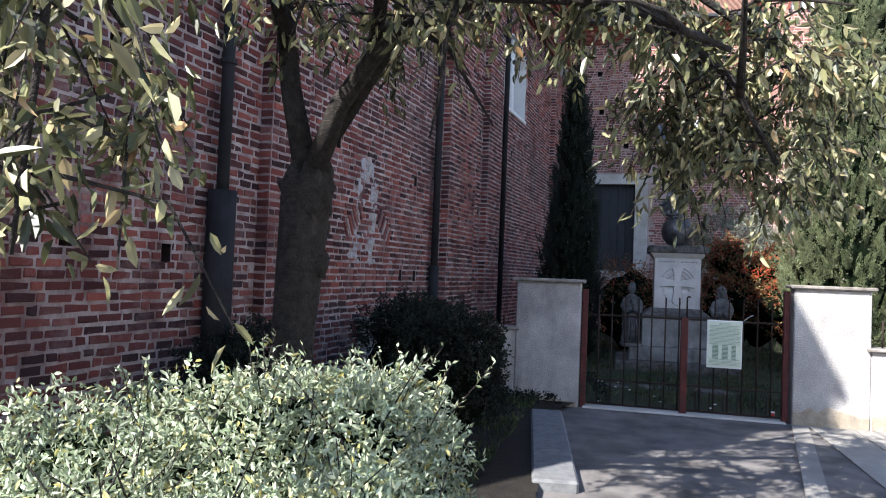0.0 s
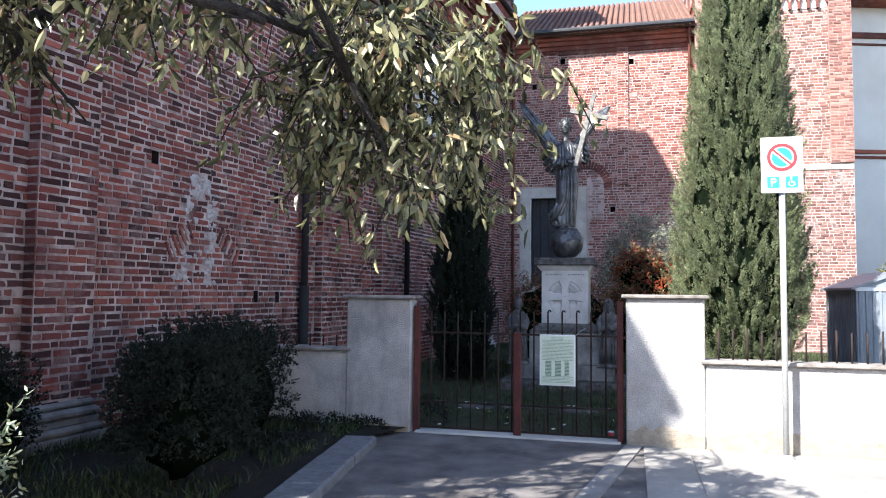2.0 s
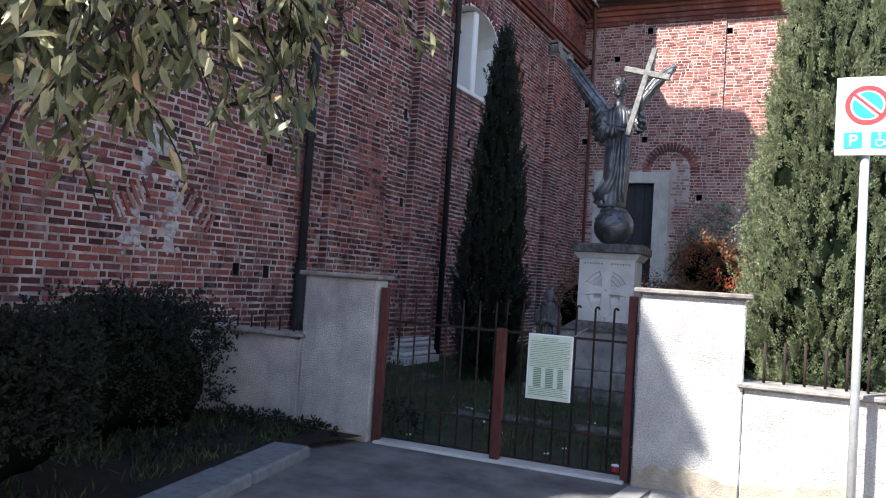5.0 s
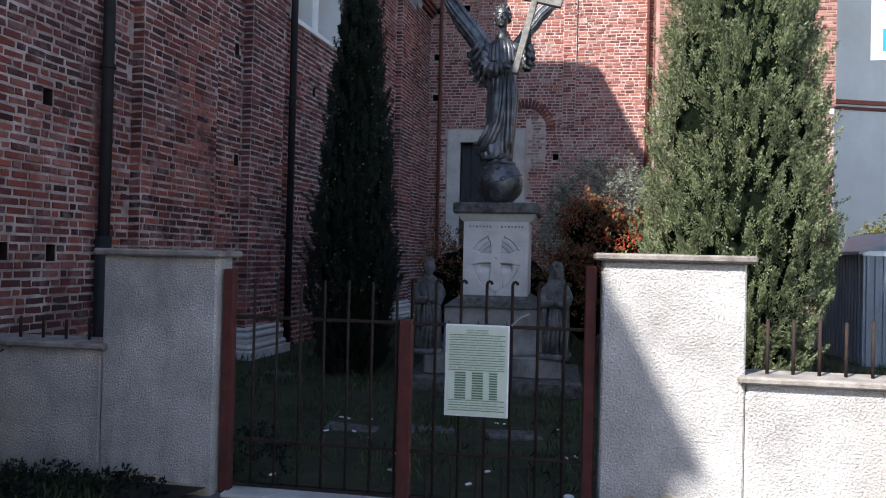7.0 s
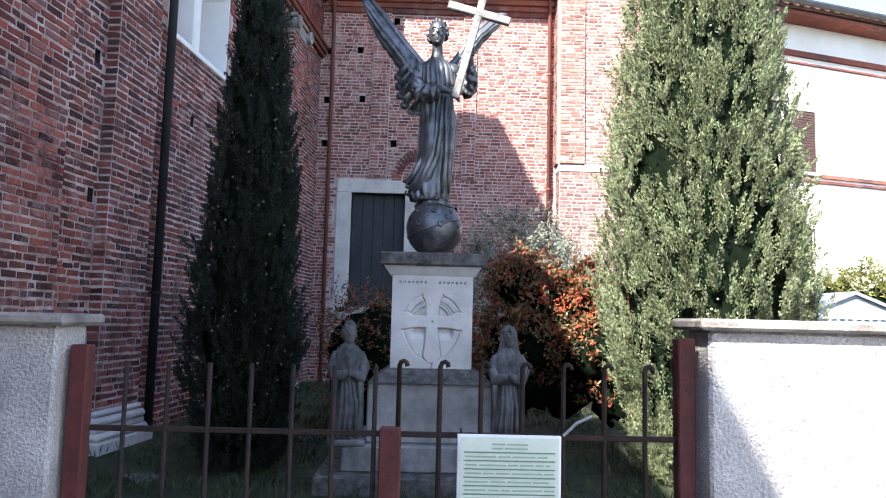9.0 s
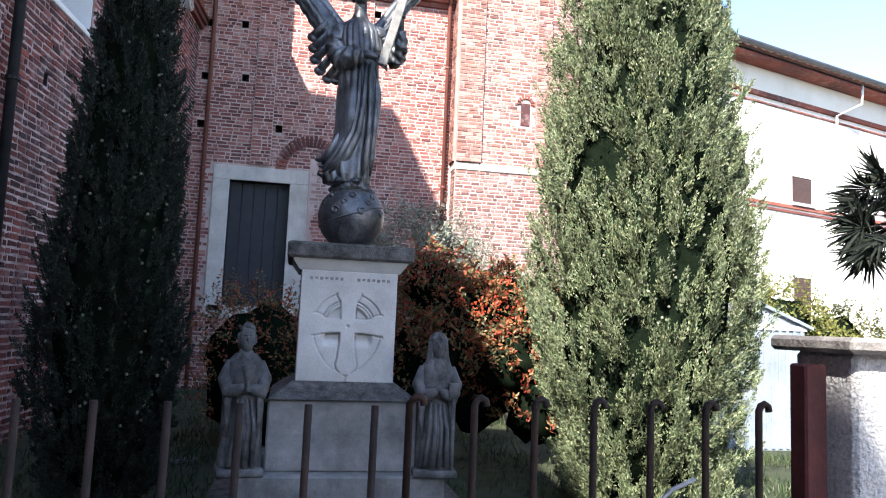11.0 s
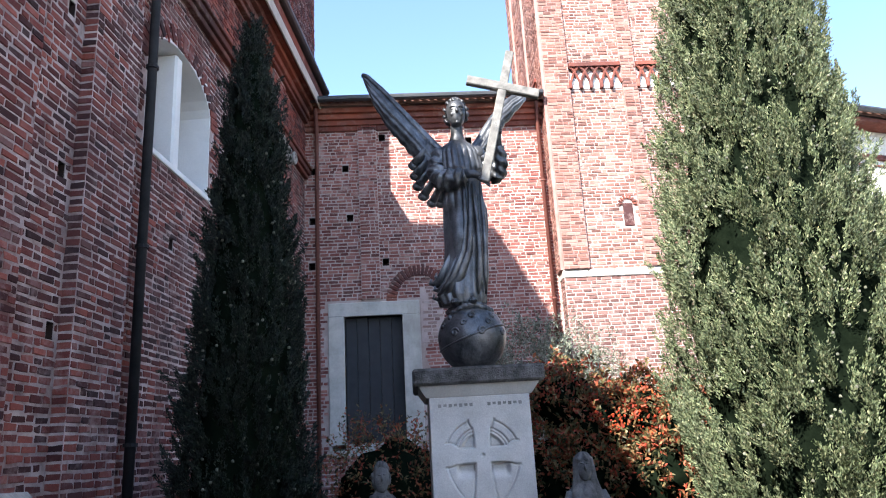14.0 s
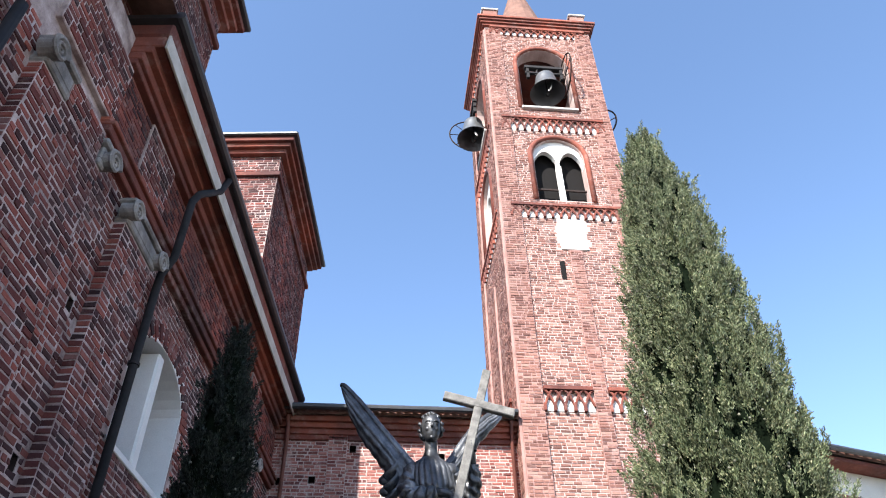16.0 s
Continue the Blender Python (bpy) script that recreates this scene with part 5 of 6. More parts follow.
    # long cloth that falls from the sash and sweeps aside
    for x0, x1, x2, x3, x4, r in ((0.10, 0.09, 0.06, -0.03, -0.17, 0.032), (0.05, 0.045, 0.01, -0.09, -0.23, 0.028), (0.14, 0.15, 0.15, 0.14, 0.12, 0.026), (0.20, 0.205, 0.20, 0.19, 0.185, 0.022)):
        s.tube([(x0, y - 0.14, 3.95), (x0, y - 0.165, 3.78), (x1, y - 0.185, 3.55), (x2, y - 0.19, 3.30), (x3, y - 0.18, 3.08), (x4, y - 0.12, 2.93)], [r * 0.5, r * 0.8, r, r * 1.15, r * 1.3, r * 0.5], 10, 0.75)
    # cloth flung aside by the wind, curling at its end
    for dx, dy, dz, r in ((0.0, 0.0, 0.0, 1.0), (0.03, -0.05, -0.07, 0.85), (0.05, 0.06, 0.07, 0.75), (0.02, 0.02, -0.13, 0.7)):
        s.tube([(-0.06 + dx, y - 0.10 + dy, 3.36 + dz), (-0.13 + dx, y - 0.11 + dy, 3.20 + dz), (-0.18 + dx, y - 0.08 + dy, 3.09 + dz), (-0.24 + dx, y - 0.04 + dy, 3.045 + dz), (-0.285 + dx, y - 0.02 + dy, 3.065 + dz), (-0.275 + dx, y - 0.03 + dy, 3.10 + dz)], [0.018 * r, 0.045 * r, 0.056 * r, 0.046 * r, 0.03 * r, 0.012], 12, 0.6)
    for fx, fy in ((-0.09, -0.12), (0.06, -0.15)):
        s.ball((fx, y + fy, 2.865), 0.042, 0.095, 0.036, 14)
        for j in range(4):
            s.ball((fx - 0.027 + 0.018 * j, y + fy - 0.085, 2.855), 0.011, 0.02, 0.011, 8)
    # head with a thick bob of waved hair
    hx, hy, hz = 0.032, MY - 0.095, 4.665
    s.rings([(hz - 0.135, hx, hy - 0.03, 0.028, 0.03), (hz - 0.12, hx, hy - 0.03, 0.048, 0.056), (hz - 0.08, hx, hy - 0.015, 0.070, 0.085), (hz - 0.03, hx, hy - 0.005, 0.083, 0.100), (hz + 0.03, hx, hy, 0.089, 0.106),
             (hz + 0.09, hx, hy + 0.01, 0.084, 0.098), (hz + 0.135, hx, hy + 0.015, 0.055, 0.066), (hz + 0.152, hx, hy + 0.02, 0.015, 0.018)], 28)
    s.tube([(hx, hy - 0.098, hz + 0.03), (hx, hy - 0.120, hz - 0.022), (hx, hy - 0.112, hz - 0.032)], [0.010, 0.017, 0.010], 8)
    s.ball((hx, hy - 0.088, hz - 0.068), 0.026, 0.016, 0.010, 10)
    s.ball((hx, hy - 0.070, hz - 0.112), 0.026, 0.024, 0.020, 10)
    for e in (-0.038, 0.038):
        s.tube([(hx + e * 0.45, hy - 0.104, hz + 0.030), (hx + e, hy - 0.100, hz + 0.042), (hx + e * 1.6, hy - 0.080, hz + 0.030)], 0.009, 6)
        s.ball((hx + e, hy - 0.090, hz + 0.012), 0.017, 0.012, 0.009, 8)
        s.ball((hx + e, hy - 0.076, hz - 0.035), 0.026, 0.022, 0.028, 10)
    rr = random.Random(6)
    for i in range(130):
        a, e = rr.uniform(0, 2 * math.pi), rr.uniform(-0.75, 1.5)
        d = Vector((math.cos(a) * math.cos(e), math.sin(a) * math.cos(e), math.sin(e)))
        if d.y < -0.25 and d.z < 0.62 or d.z < -0.3 and d.y < 0.0 and abs(d.x) < 0.5:
            continue
        c = Vector((hx + d.x * 0.098, hy + 0.022 + d.y * 0.105, hz + 0.018 + d.z * 0.135))
        q = Vector((-d.y, d.x, 0.0)).normalized() * 0.02
        s.tube([c - q + Vector((0, 0, 0.02)), c + d * 0.012, c + q - Vector((0, 0, 0.02))], [0.008, 0.019, 0.008], 6)

    # arms in wide hanging sleeves
    def sleeve(pts, radii, folds):
        n, m = 14, 40
        path = [Vector(p) for p in pts]
        vs = []
        for j in range(n * (len(path) - 1) + 1):
            k = min(j // n, len(path) - 2)
            f = j / n - k
            p, r = path[k].lerp(path[k + 1], f), radii[k] + (radii[k + 1] - radii[k]) * f
            d = (path[min(k + 1, len(path) - 1)] - path[k]).normalized()
            u = d.orthogonal().normalized()
            w = d.cross(u)
            for i in range(m):
                a = 2 * math.pi * i / m
                q = r * (1 + folds * (ridge(3 * a + j * 0.22) - 0.5) + 0.5 * folds * math.sin(j * 0.8 + 2 * a))
                vs.append(p + q * (math.cos(a) * u + math.sin(a) * w))
        c = n * (len(path) - 1)
        fs = [(i * m + k, i * m + (k + 1) % m, (i + 1) * m + (k + 1) % m, (i + 1) * m + k) for i in range(c) for k in range(m)]
        s.add(vs, fs + [tuple(range(m))[::-1], tuple(range(c * m, (c + 1) * m))])
    sleeve([(-0.13, y + 0.02, 4.28), (-0.175, y - 0.03, 4.12), (-0.14, y - 0.10, 3.99)], [0.075, 0.090, 0.085], 0.22)
    sleeve([(-0.15, y - 0.09, 3.98), (-0.04, y - 0.18, 3.965), (0.07, y - 0.21, 3.99)], [0.080, 0.088, 0.062], 0.26)
    s.tube([(0.06, y - 0.215, 4.00), (0.13, y - 0.235, 3.99), (0.19, y - 0.25, 3.965)], [0.042, 0.036, 0.034], 12)
    for j in range(4):
        s.tube([(0.17, y - 0.265, 3.985 - 0.018 * j), (0.225, y - 0.275, 3.955 - 0.021 * j), (0.275, y - 0.26, 3.918 - 0.021 * j)], [0.013, 0.012, 0.007], 7)
    s.tube([(0.17, y - 0.25, 3.985), (0.21, y - 0.24, 4.02)], [0.014, 0.009], 7)
    sleeve([(0.21, y + 0.03, 4.27), (0.335, y + 0.02, 4.13), (0.375, y - 0.03, 4.02)], [0.075, 0.082, 0.07], 0.2)
    sleeve([(0.375, y - 0.03, 4.03), (0.395, y - 0.10, 4.14), (0.385, y - 0.16, 4.28)], [0.072, 0.070, 0.050], 0.22)
    s.tube([(0.385, y - 0.16, 4.27), (0.38, y - 0.20, 4.36), (0.375, y - 0.22, 4.42)], [0.036, 0.032, 0.036], 12)
    for j in range(4):
        s.tube([(0.315, y - 0.245, 4.375 + 0.022 * j), (0.365, y - 0.29, 4.372 + 0.022 * j), (0.405, y - 0.26, 4.372 + 0.022 * j), (0.41, y - 0.22, 4.375 + 0.022 * j)], [0.009, 0.013, 0.013, 0.012], 7)

    # wings: thick blades with long flight feathers, and rounded lobes at the root
    def along(pts, f):
        g = f * (len(pts) - 1)
        k = min(int(g), len(pts) - 2)
        return Vector(pts[k]).lerp(Vector(pts[k + 1]), g - k)

    def wing(lead, trail, back, rows):
        n, w = 44, 20
        vs, fs = [], []
        for side in (-1, 1):
            for a in range(n + 1):
                f = a / n
                p, q = along(lead, f), along(trail, f)
                q = q + (q - p) * 0.09 * (ridge(math.pi * f * rows) - 0.6)
                for b in range(w + 1):
                    g = b / w
                    m = p.lerp(q, g)
                    thick = 0.045 * (1 - 0.6 * f) * math.sqrt(max(0.0, 1 - (2 * g - 1) ** 2)) + 0.012 * (1 - g)
                    quill = 0.012 * (ridge(g * 13 - 2.0 * f) - 0.5) * soft(0.05, 0.3, g)
                    vs.append((MX + m.x, MY + back[0] + back[1] * f + side * (thick + quill) - 0.05 * math.sin(math.pi * g) * (1 - f), m.z))
        st = (n + 1) * (w + 1)
        for a in range(n):
            for b in range(w):
                o = a * (w + 1) + b
                fs.append((o, o + 1, o + w + 2, o + w + 1))
                fs.append((st + o, st + o + w + 1, st + o + w + 2, st + o + 1))
        edge = [a * (w + 1) for a in range(n + 1)] + [n * (w + 1) + b for b in range(1, w + 1)] + [a * (w + 1) + w for a in range(n - 1, -1, -1)] + [b for b in range(w - 1, 0, -1)]
        for u, v in zip(edge, edge[1:] + edge[:1]):
            fs.append((u, v, st + v, st + u))
        s.add(vs, fs)
        pts = [along(lead, k / 16) for k in range(17)]
        s.tube([(MX + p.x, MY + back[0] + back[1] * k / 16 - 0.01, p.z) for k, p in enumerate(pts)], [0.050 - 0.0018 * k for k in range(17)], 12)

    wing([(-0.06, 0, 4.28), (-0.20, 0, 4.42), (-0.36, 0, 4.62), (-0.52, 0, 4.82), (-0.69, 0, 5.04), (-0.85, 0, 5.215), (-0.89, 0, 5.225)],
         [(-0.10, 0, 3.98), (-0.33, 0, 4.16), (-0.43, 0, 4.34), (-0.54, 0, 4.50), (-0.64, 0, 4.63), (-0.77, 0, 4.87), (-0.86, 0, 5.12)], (0.12, 0.02), 9)
    for wx, wz, wr in ((-0.375, 4.24, 0.060), (-0.362, 4.135, 0.060), (-0.345, 4.03, 0.058), (-0.300, 3.93, 0.056), (-0.225, 3.86, 0.054), (-0.15, 3.85, 0.05)):
        s.ball((wx, MY + 0.08, wz), wr, 0.035, wr * 0.8, 16)
        s.tube([(wx, MY + 0.05, wz), (wx * 0.72, MY + 0.06, wz + 0.12), (wx * 0.5 - 0.03, MY + 0.08, wz + 0.26)], [wr * 0.8, wr * 0.7, 0.02], 10, 0.5)
    wing([(0.10, 0, 4.34), (0.20, 0, 4.47), (0.31, 0, 4.66), (0.44, 0, 4.86), (0.58, 0, 5.00), (0.70, 0, 5.08), (0.75, 0, 5.09)],
         [(0.14, 0, 4.18), (0.28, 0, 4.36), (0.38, 0, 4.54), (0.50, 0, 4.71), (0.61, 0, 4.85), (0.71, 0, 4.97), (0.745, 0, 5.03)], (0.14, 0.22), 6)
    return thing("angel_statue", "dark weathered bronze winged angel standing on a globe upon the pedestal", "statue", shape=s, mat=BRONZE, smooth=True)


angel()
cr = Shape()
c0, c1 = Vector((0.222, MY - 0.345, 3.89)), Vector((0.550, MY - 0.31, 5.175))
ax = (c1 - c0).normalized()
sidev = Vector((0.94, 0.0, -0.342))
sidev = (sidev - ax * sidev.dot(ax)).normalized()
cm = Matrix((sidev, ax.cross(sidev).normalized() * -1, ax)).transposed().to_4x4()
cr.m = Matrix.Translation(c0) @ cm
ln = (c1 - c0).length
cr.box(-0.040, 0.040, -0.028, 0.028, 0.0, ln, 0.008)
cr.box(-0.335, 0.335, -0.031, 0.031, ln * 0.715 - 0.042, ln * 0.715 + 0.042, 0.008)
thing("held_cross", "pale silvery cross held in the angel's hands", "cross", shape=cr, mat=WOOD_CROSS)


def saint(x, y, turn, seed, label, hooded):
    s = Shape(Matrix.Translation((x, y, 0.50)) @ pose(0, 0, 0, 0, 0, turn) @ Matrix.Diagonal((0.84, 0.88, 1.04, 1)))

    def gown(a, z):
        low = soft(0.62, 0.15, z)
        return 0.030 * low * (ridge(4.5 * a + 1.4 * math.sin(3.0 * z + seed) + seed) - 0.45) + 0.010 * math.sin(13 * a + 9 * z) * low
    draped(s, [(0.0, 0, 0, 0.175, 0.155), (0.10, 0, 0, 0.17, 0.15), (0.30, 0.012, -0.01, 0.155, 0.14), (0.48, 0.01, 0, 0.145, 0.125), (0.62, 0, 0, 0.155, 0.125), (0.74, 0, 0, 0.15, 0.11), (0.81, 0, 0, 0.10, 0.085), (0.86, 0, 0, 0.052, 0.052), (0.93, 0, -0.01, 0.046, 0.05)], 52, 96, gown)

    # mantle that hangs open in front
    def mantle(a, z):
        open_front = soft(-0.55, -0.95, math.sin(a))
        return 0.022 * (ridge(3.5 * a + 5.0 * z + seed) - 0.4) - 0.07 * open_front * soft(0.75, 0.5, z)
    draped(s, [(0.14, 0, 0.02, 0.165, 0.13), (0.26, 0, 0.02, 0.18, 0.14), (0.50, 0, 0.015, 0.175, 0.135), (0.66, 0, 0.01, 0.178, 0.132), (0.77, 0, 0.01, 0.150, 0.112), (0.83, 0, 0.01, 0.085, 0.08)], 36, 80, mantle)
    # head
    s.rings([(0.845, 0, -0.038, 0.024, 0.026), (0.862, 0, -0.032, 0.046, 0.050), (0.90, 0, -0.024, 0.064, 0.070), (0.95, 0, -0.018, 0.071, 0.078), (1.0, 0, -0.010, 0.066, 0.072), (1.03, 0, -0.006, 0.040, 0.044), (1.042, 0, -0.004, 0.008, 0.008)], 24)
    s.tube([(0, -0.092, 0.968), (0, -0.110, 0.932), (0, -0.098, 0.925)], [0.006, 0.012, 0.006], 6)
    s.ball((0, -0.084, 0.898), 0.018, 0.012, 0.007, 8)
    for e in (-0.024, 0.024):
        s.tube([(e * 0.5, -0.095, 0.970), (e * 1.5, -0.082, 0.970)], 0.006, 5)
    if hooded:
        def veil(a, z):
            return -0.055 * soft(-0.62, -0.9, math.sin(a)) * soft(0.995, 0.95, z) + 0.010 * math.sin(7 * a + 11 * z)
        draped(s, [(0.70, 0, 0.015, 0.160, 0.120), (0.78, 0, 0.01, 0.130, 0.110), (0.86, 0, 0.005, 0.100, 0.102), (0.94, 0, 0.0, 0.092, 0.100), (1.00, 0, 0.0, 0.082, 0.088), (1.04, 0, 0.0, 0.040, 0.045), (1.05, 0, 0.0, 0.008, 0.008)], 30, 64, veil)
    else:
        rr = random.Random(int(seed * 10))
        for i in range(44):
            a, e = rr.uniform(0, 2 * math.pi), rr.uniform(-0.9, 1.45)
            d = Vector((math.cos(a) * math.cos(e), math.sin(a) * math.cos(e), math.sin(e)))
            if not (d.y < -0.2 and d.z < 0.6):
                s.ball((d.x * 0.074, -0.006 + d.y * 0.078, 0.955 + d.z * 0.085), 0.022, 0.022, 0.028, 8)
    # sleeves and folded hands
    for sg in (-1, 1):
        s.tube([(sg * 0.135, 0.0, 0.76), (sg * 0.185, -0.05, 0.64), (sg * 0.15, -0.12, 0.55), (sg * 0.05, -0.165, 0.575), (sg * 0.015, -0.175, 0.60)], [0.045, 0.062, 0.060, 0.042, 0.024], 12)
        s.tube([(sg * 0.14, -0.11, 0.56), (sg * 0.15, -0.12, 0.40), (sg * 0.13, -0.11, 0.22)], [0.045, 0.038, 0.012], 9, 0.6)
    for i in range(4):
        fx = -0.085 + i * 0.055
        s.tube([(fx * 0.7, -0.125, 0.50), (fx + 0.02, -0.155, 0.30), (fx * 1.25, -0.160, 0.02)], [0.012, 0.022, 0.028], 8)
    if hooded:
        s.box(0.10, 0.205, -0.20, -0.10, 0.55, 0.66, 0.01).box(0.135, 0.175, -0.17, -0.13, 0.0, 0.56, 0.008)
    else:
        s.rings([(0.56, 0.02, -0.19, 0.045, 0.045), (0.585, 0.02, -0.19, 0.016, 0.016), (0.63, 0.02, -0.19, 0.018, 0.018), (0.67, 0.02, -0.19, 0.048, 0.048), (0.75, 0.02, -0.19, 0.055, 0.055)], 16)
    s.box(-0.21, 0.21, -0.19, 0.19, -0.06, 0.0, 0.012)
    thing("saint_statue", label, "statue", "stone saints beside the pedestal", shape=s, mat=STONE_STATUE, smooth=True)


saint(-0.745, 15.22, 8, 0.4, "small grey stone saint holding a chalice", False)
saint(0.79, 15.20, -6, 2.7, "small grey stone saint in a hood holding a small tower", True)

# ---- small things by the gate ----
votive = thing("votive_light", "small red votive light with a white lid by the gate", "candle", at=Matrix())
part("cup", Shape().rings([(0.022, 0.93, 11.25, 0.028, 0.028), (0.09, 0.93, 11.25, 0.034, 0.034)], 14), SIGN_RED, votive, "red plastic cup", True)
part("lid", Shape().rings([(0.09, 0.93, 11.25, 0.036, 0.036), (0.10, 0.93, 11.25, 0.03, 0.03)], 14), SIGN_WHITE, votive, "white lid")
slabs = [(-1.0, 12.9, 0.5, 0.22), (-0.35, 13.0, 0.55, 0.2), (0.45, 12.95, 0.5, 0.24), (-2.35, 17.2, 0.45, 0.3), (-1.5, 17.9, 0.4, 0.25), (-2.7, 15.4, 0.35, 0.28)]
for i, (x, y, w, d) in enumerate(slabs):
    thing("stone_slab", "weathered flat stone slab lying in the grass", "stone", "stone slabs in the courtyard", shape=Shape(Matrix.Translation((x, y, 0)) @ pose(0, 0, 0, 2, 3, 11 * i)).box(-w / 2, w / 2, -d / 2, d / 2, 0.0, 0.05 + 0.01 * (i % 3), 0.02), mat=STONE_DARK)
rl2 = random.Random(3)
for i in range(16):
    x, y = rl2.uniform(-1.3, 1.0), rl2.uniform(11.4, 13.6)
    thing("paper_scrap", "small white scrap of litter in the grass", "litter", "litter in the grass", shape=Shape(Matrix.Translation((x, y, 0.03)) @ pose(0, 0, 0, rl2.uniform(-10, 10), rl2.uniform(-10, 10), rl2.uniform(0, 180))).box(-0.025, 0.025, -0.012, 0.012, 0.0, 0.012, 0.003), mat=SIGN_WHITE)


# ---- plants ----
def cypress(x, y, height, radius, count, seed, label, leaf, taper=0.62):
    rnd = np.random.RandomState(seed)
    tree = thing("cypress_tree", label, "tree", at=Matrix())
    part("trunk", Shape().tube([(x, y, 0), (x, y, height * 0.5), (x, y, height * 0.9)], [0.11, 0.08, 0.02], 8), BARK, tree, smooth=True)

    def shape_r(f):
        return radius * np.clip(np.minimum(0.62 + 2.2 * f, 1.0), 0, 1) * np.clip((1 - f) * 1.25, 0, 1) ** taper

    def lumps(a, f):
        return 1 + 0.06 * np.sin(3 * a + 5 * f + seed) + 0.06 * np.sin(5 * a - 23 * f) + 0.05 * np.sin(8 * a + 41 * f) + 0.05 * np.sin(13 * a - 67 * f + seed)
    core = []
    for i in range(15):
        f = i / 14
        core.append((0.25 + f * (height - 0.5), x, y, float(shape_r(np.array(f))) * 0.74 + 0.01, float(shape_r(np.array(f))) * 0.74 + 0.01))
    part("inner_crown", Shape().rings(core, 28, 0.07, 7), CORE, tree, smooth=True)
    # short feathery plumes, close set, with dark hollows between
    k = 130
    ns = count // k
    f = np.clip((1 - rnd.power(1.35, ns)) * 1.02 - 0.01, 0, 0.985)
    a = rnd.uniform(0, 2 * np.pi, ns)
    hollow = np.sin(4 * a + 31 * f + seed) + np.sin(9 * a - 47 * f) + np.sin(2 * a + 83 * f) + rnd.normal(size=ns) * 0.5
    deep = np.where(hollow < -1.25, 0.72, 1.0)
    r = shape_r(f) * lumps(a, f) * rnd.uniform(0.80, 0.95, ns) * deep
    cx = np.stack([x + r * np.cos(a), y + r * np.sin(a), 0.06 + f * (height - 0.4)], 1)
    out = np.stack([np.cos(a), np.sin(a), np.zeros(ns)], 1)
    cid = np.repeat(np.arange(ns), k)
    spray = rnd.uniform(0, 1, ns * k)
    scale = 0.6 + 0.4 * min(1, radius)
    big = np.repeat(rnd.uniform(0.6, 1.45, ns), k) * scale
    slen = 0.27 * big
    lean = np.repeat(rnd.uniform(0.12, 0.65, ns) * np.clip(1.15 - f, 0.15, 1), k)
    axis = unit(out[cid] * lean[:, None] + np.array([0, 0, 1.0]) + np.repeat(rnd.normal(size=(ns, 3)) * 0.2, k, 0))
    fat = 0.072 * big * np.clip((0.35 + 3 * spray), 0, 1) * np.clip(1.03 - spray, 0, 1) ** 0.6
    base = cx[cid] + axis * (spray * slen)[:, None] + unit(rnd.normal(size=(ns * k, 3))) * (fat * rnd.uniform(0.2, 1, ns * k))[:, None]
    way = unit(axis * 1.1 + unit(rnd.normal(size=(ns * k, 3))) * 0.8 + out[cid] * 0.3)
    leaf_stuff("crown", base, way, any_side(way, rnd), rnd.uniform(0.022, 0.044, ns * k), rnd.uniform(0.009, 0.015, ns * k), leaf, tree, 0.3)
    # cones
    nc = count // 900
    fa = rnd.uniform(0.1, 0.75, nc)
    aa = rnd.uniform(0, 2 * np.pi, nc)
    cs = Shape()
    for q, w in zip(fa, aa):
        rr = float(shape_r(np.array(q))) * 0.97
        cs.ball((x + rr * math.cos(w), y + rr * math.sin(w), 0.15 + q * (height - 0.35)), 0.014, n=6)
    part("cone_mass", cs, CONE, tree, kind="stuff")
    return tree


cypress(-1.90, 15.9, 6.05, 0.58, 190000, 3, "dark slim cypress tree standing in the shade of the church", LEAF_CYPRESS_SHADED)
cypress(2.97, 15.9, 9.45, 1.09, 600000, 4, "tall dense sunlit cypress tree in the courtyard", LEAF_CYPRESS, 0.55)


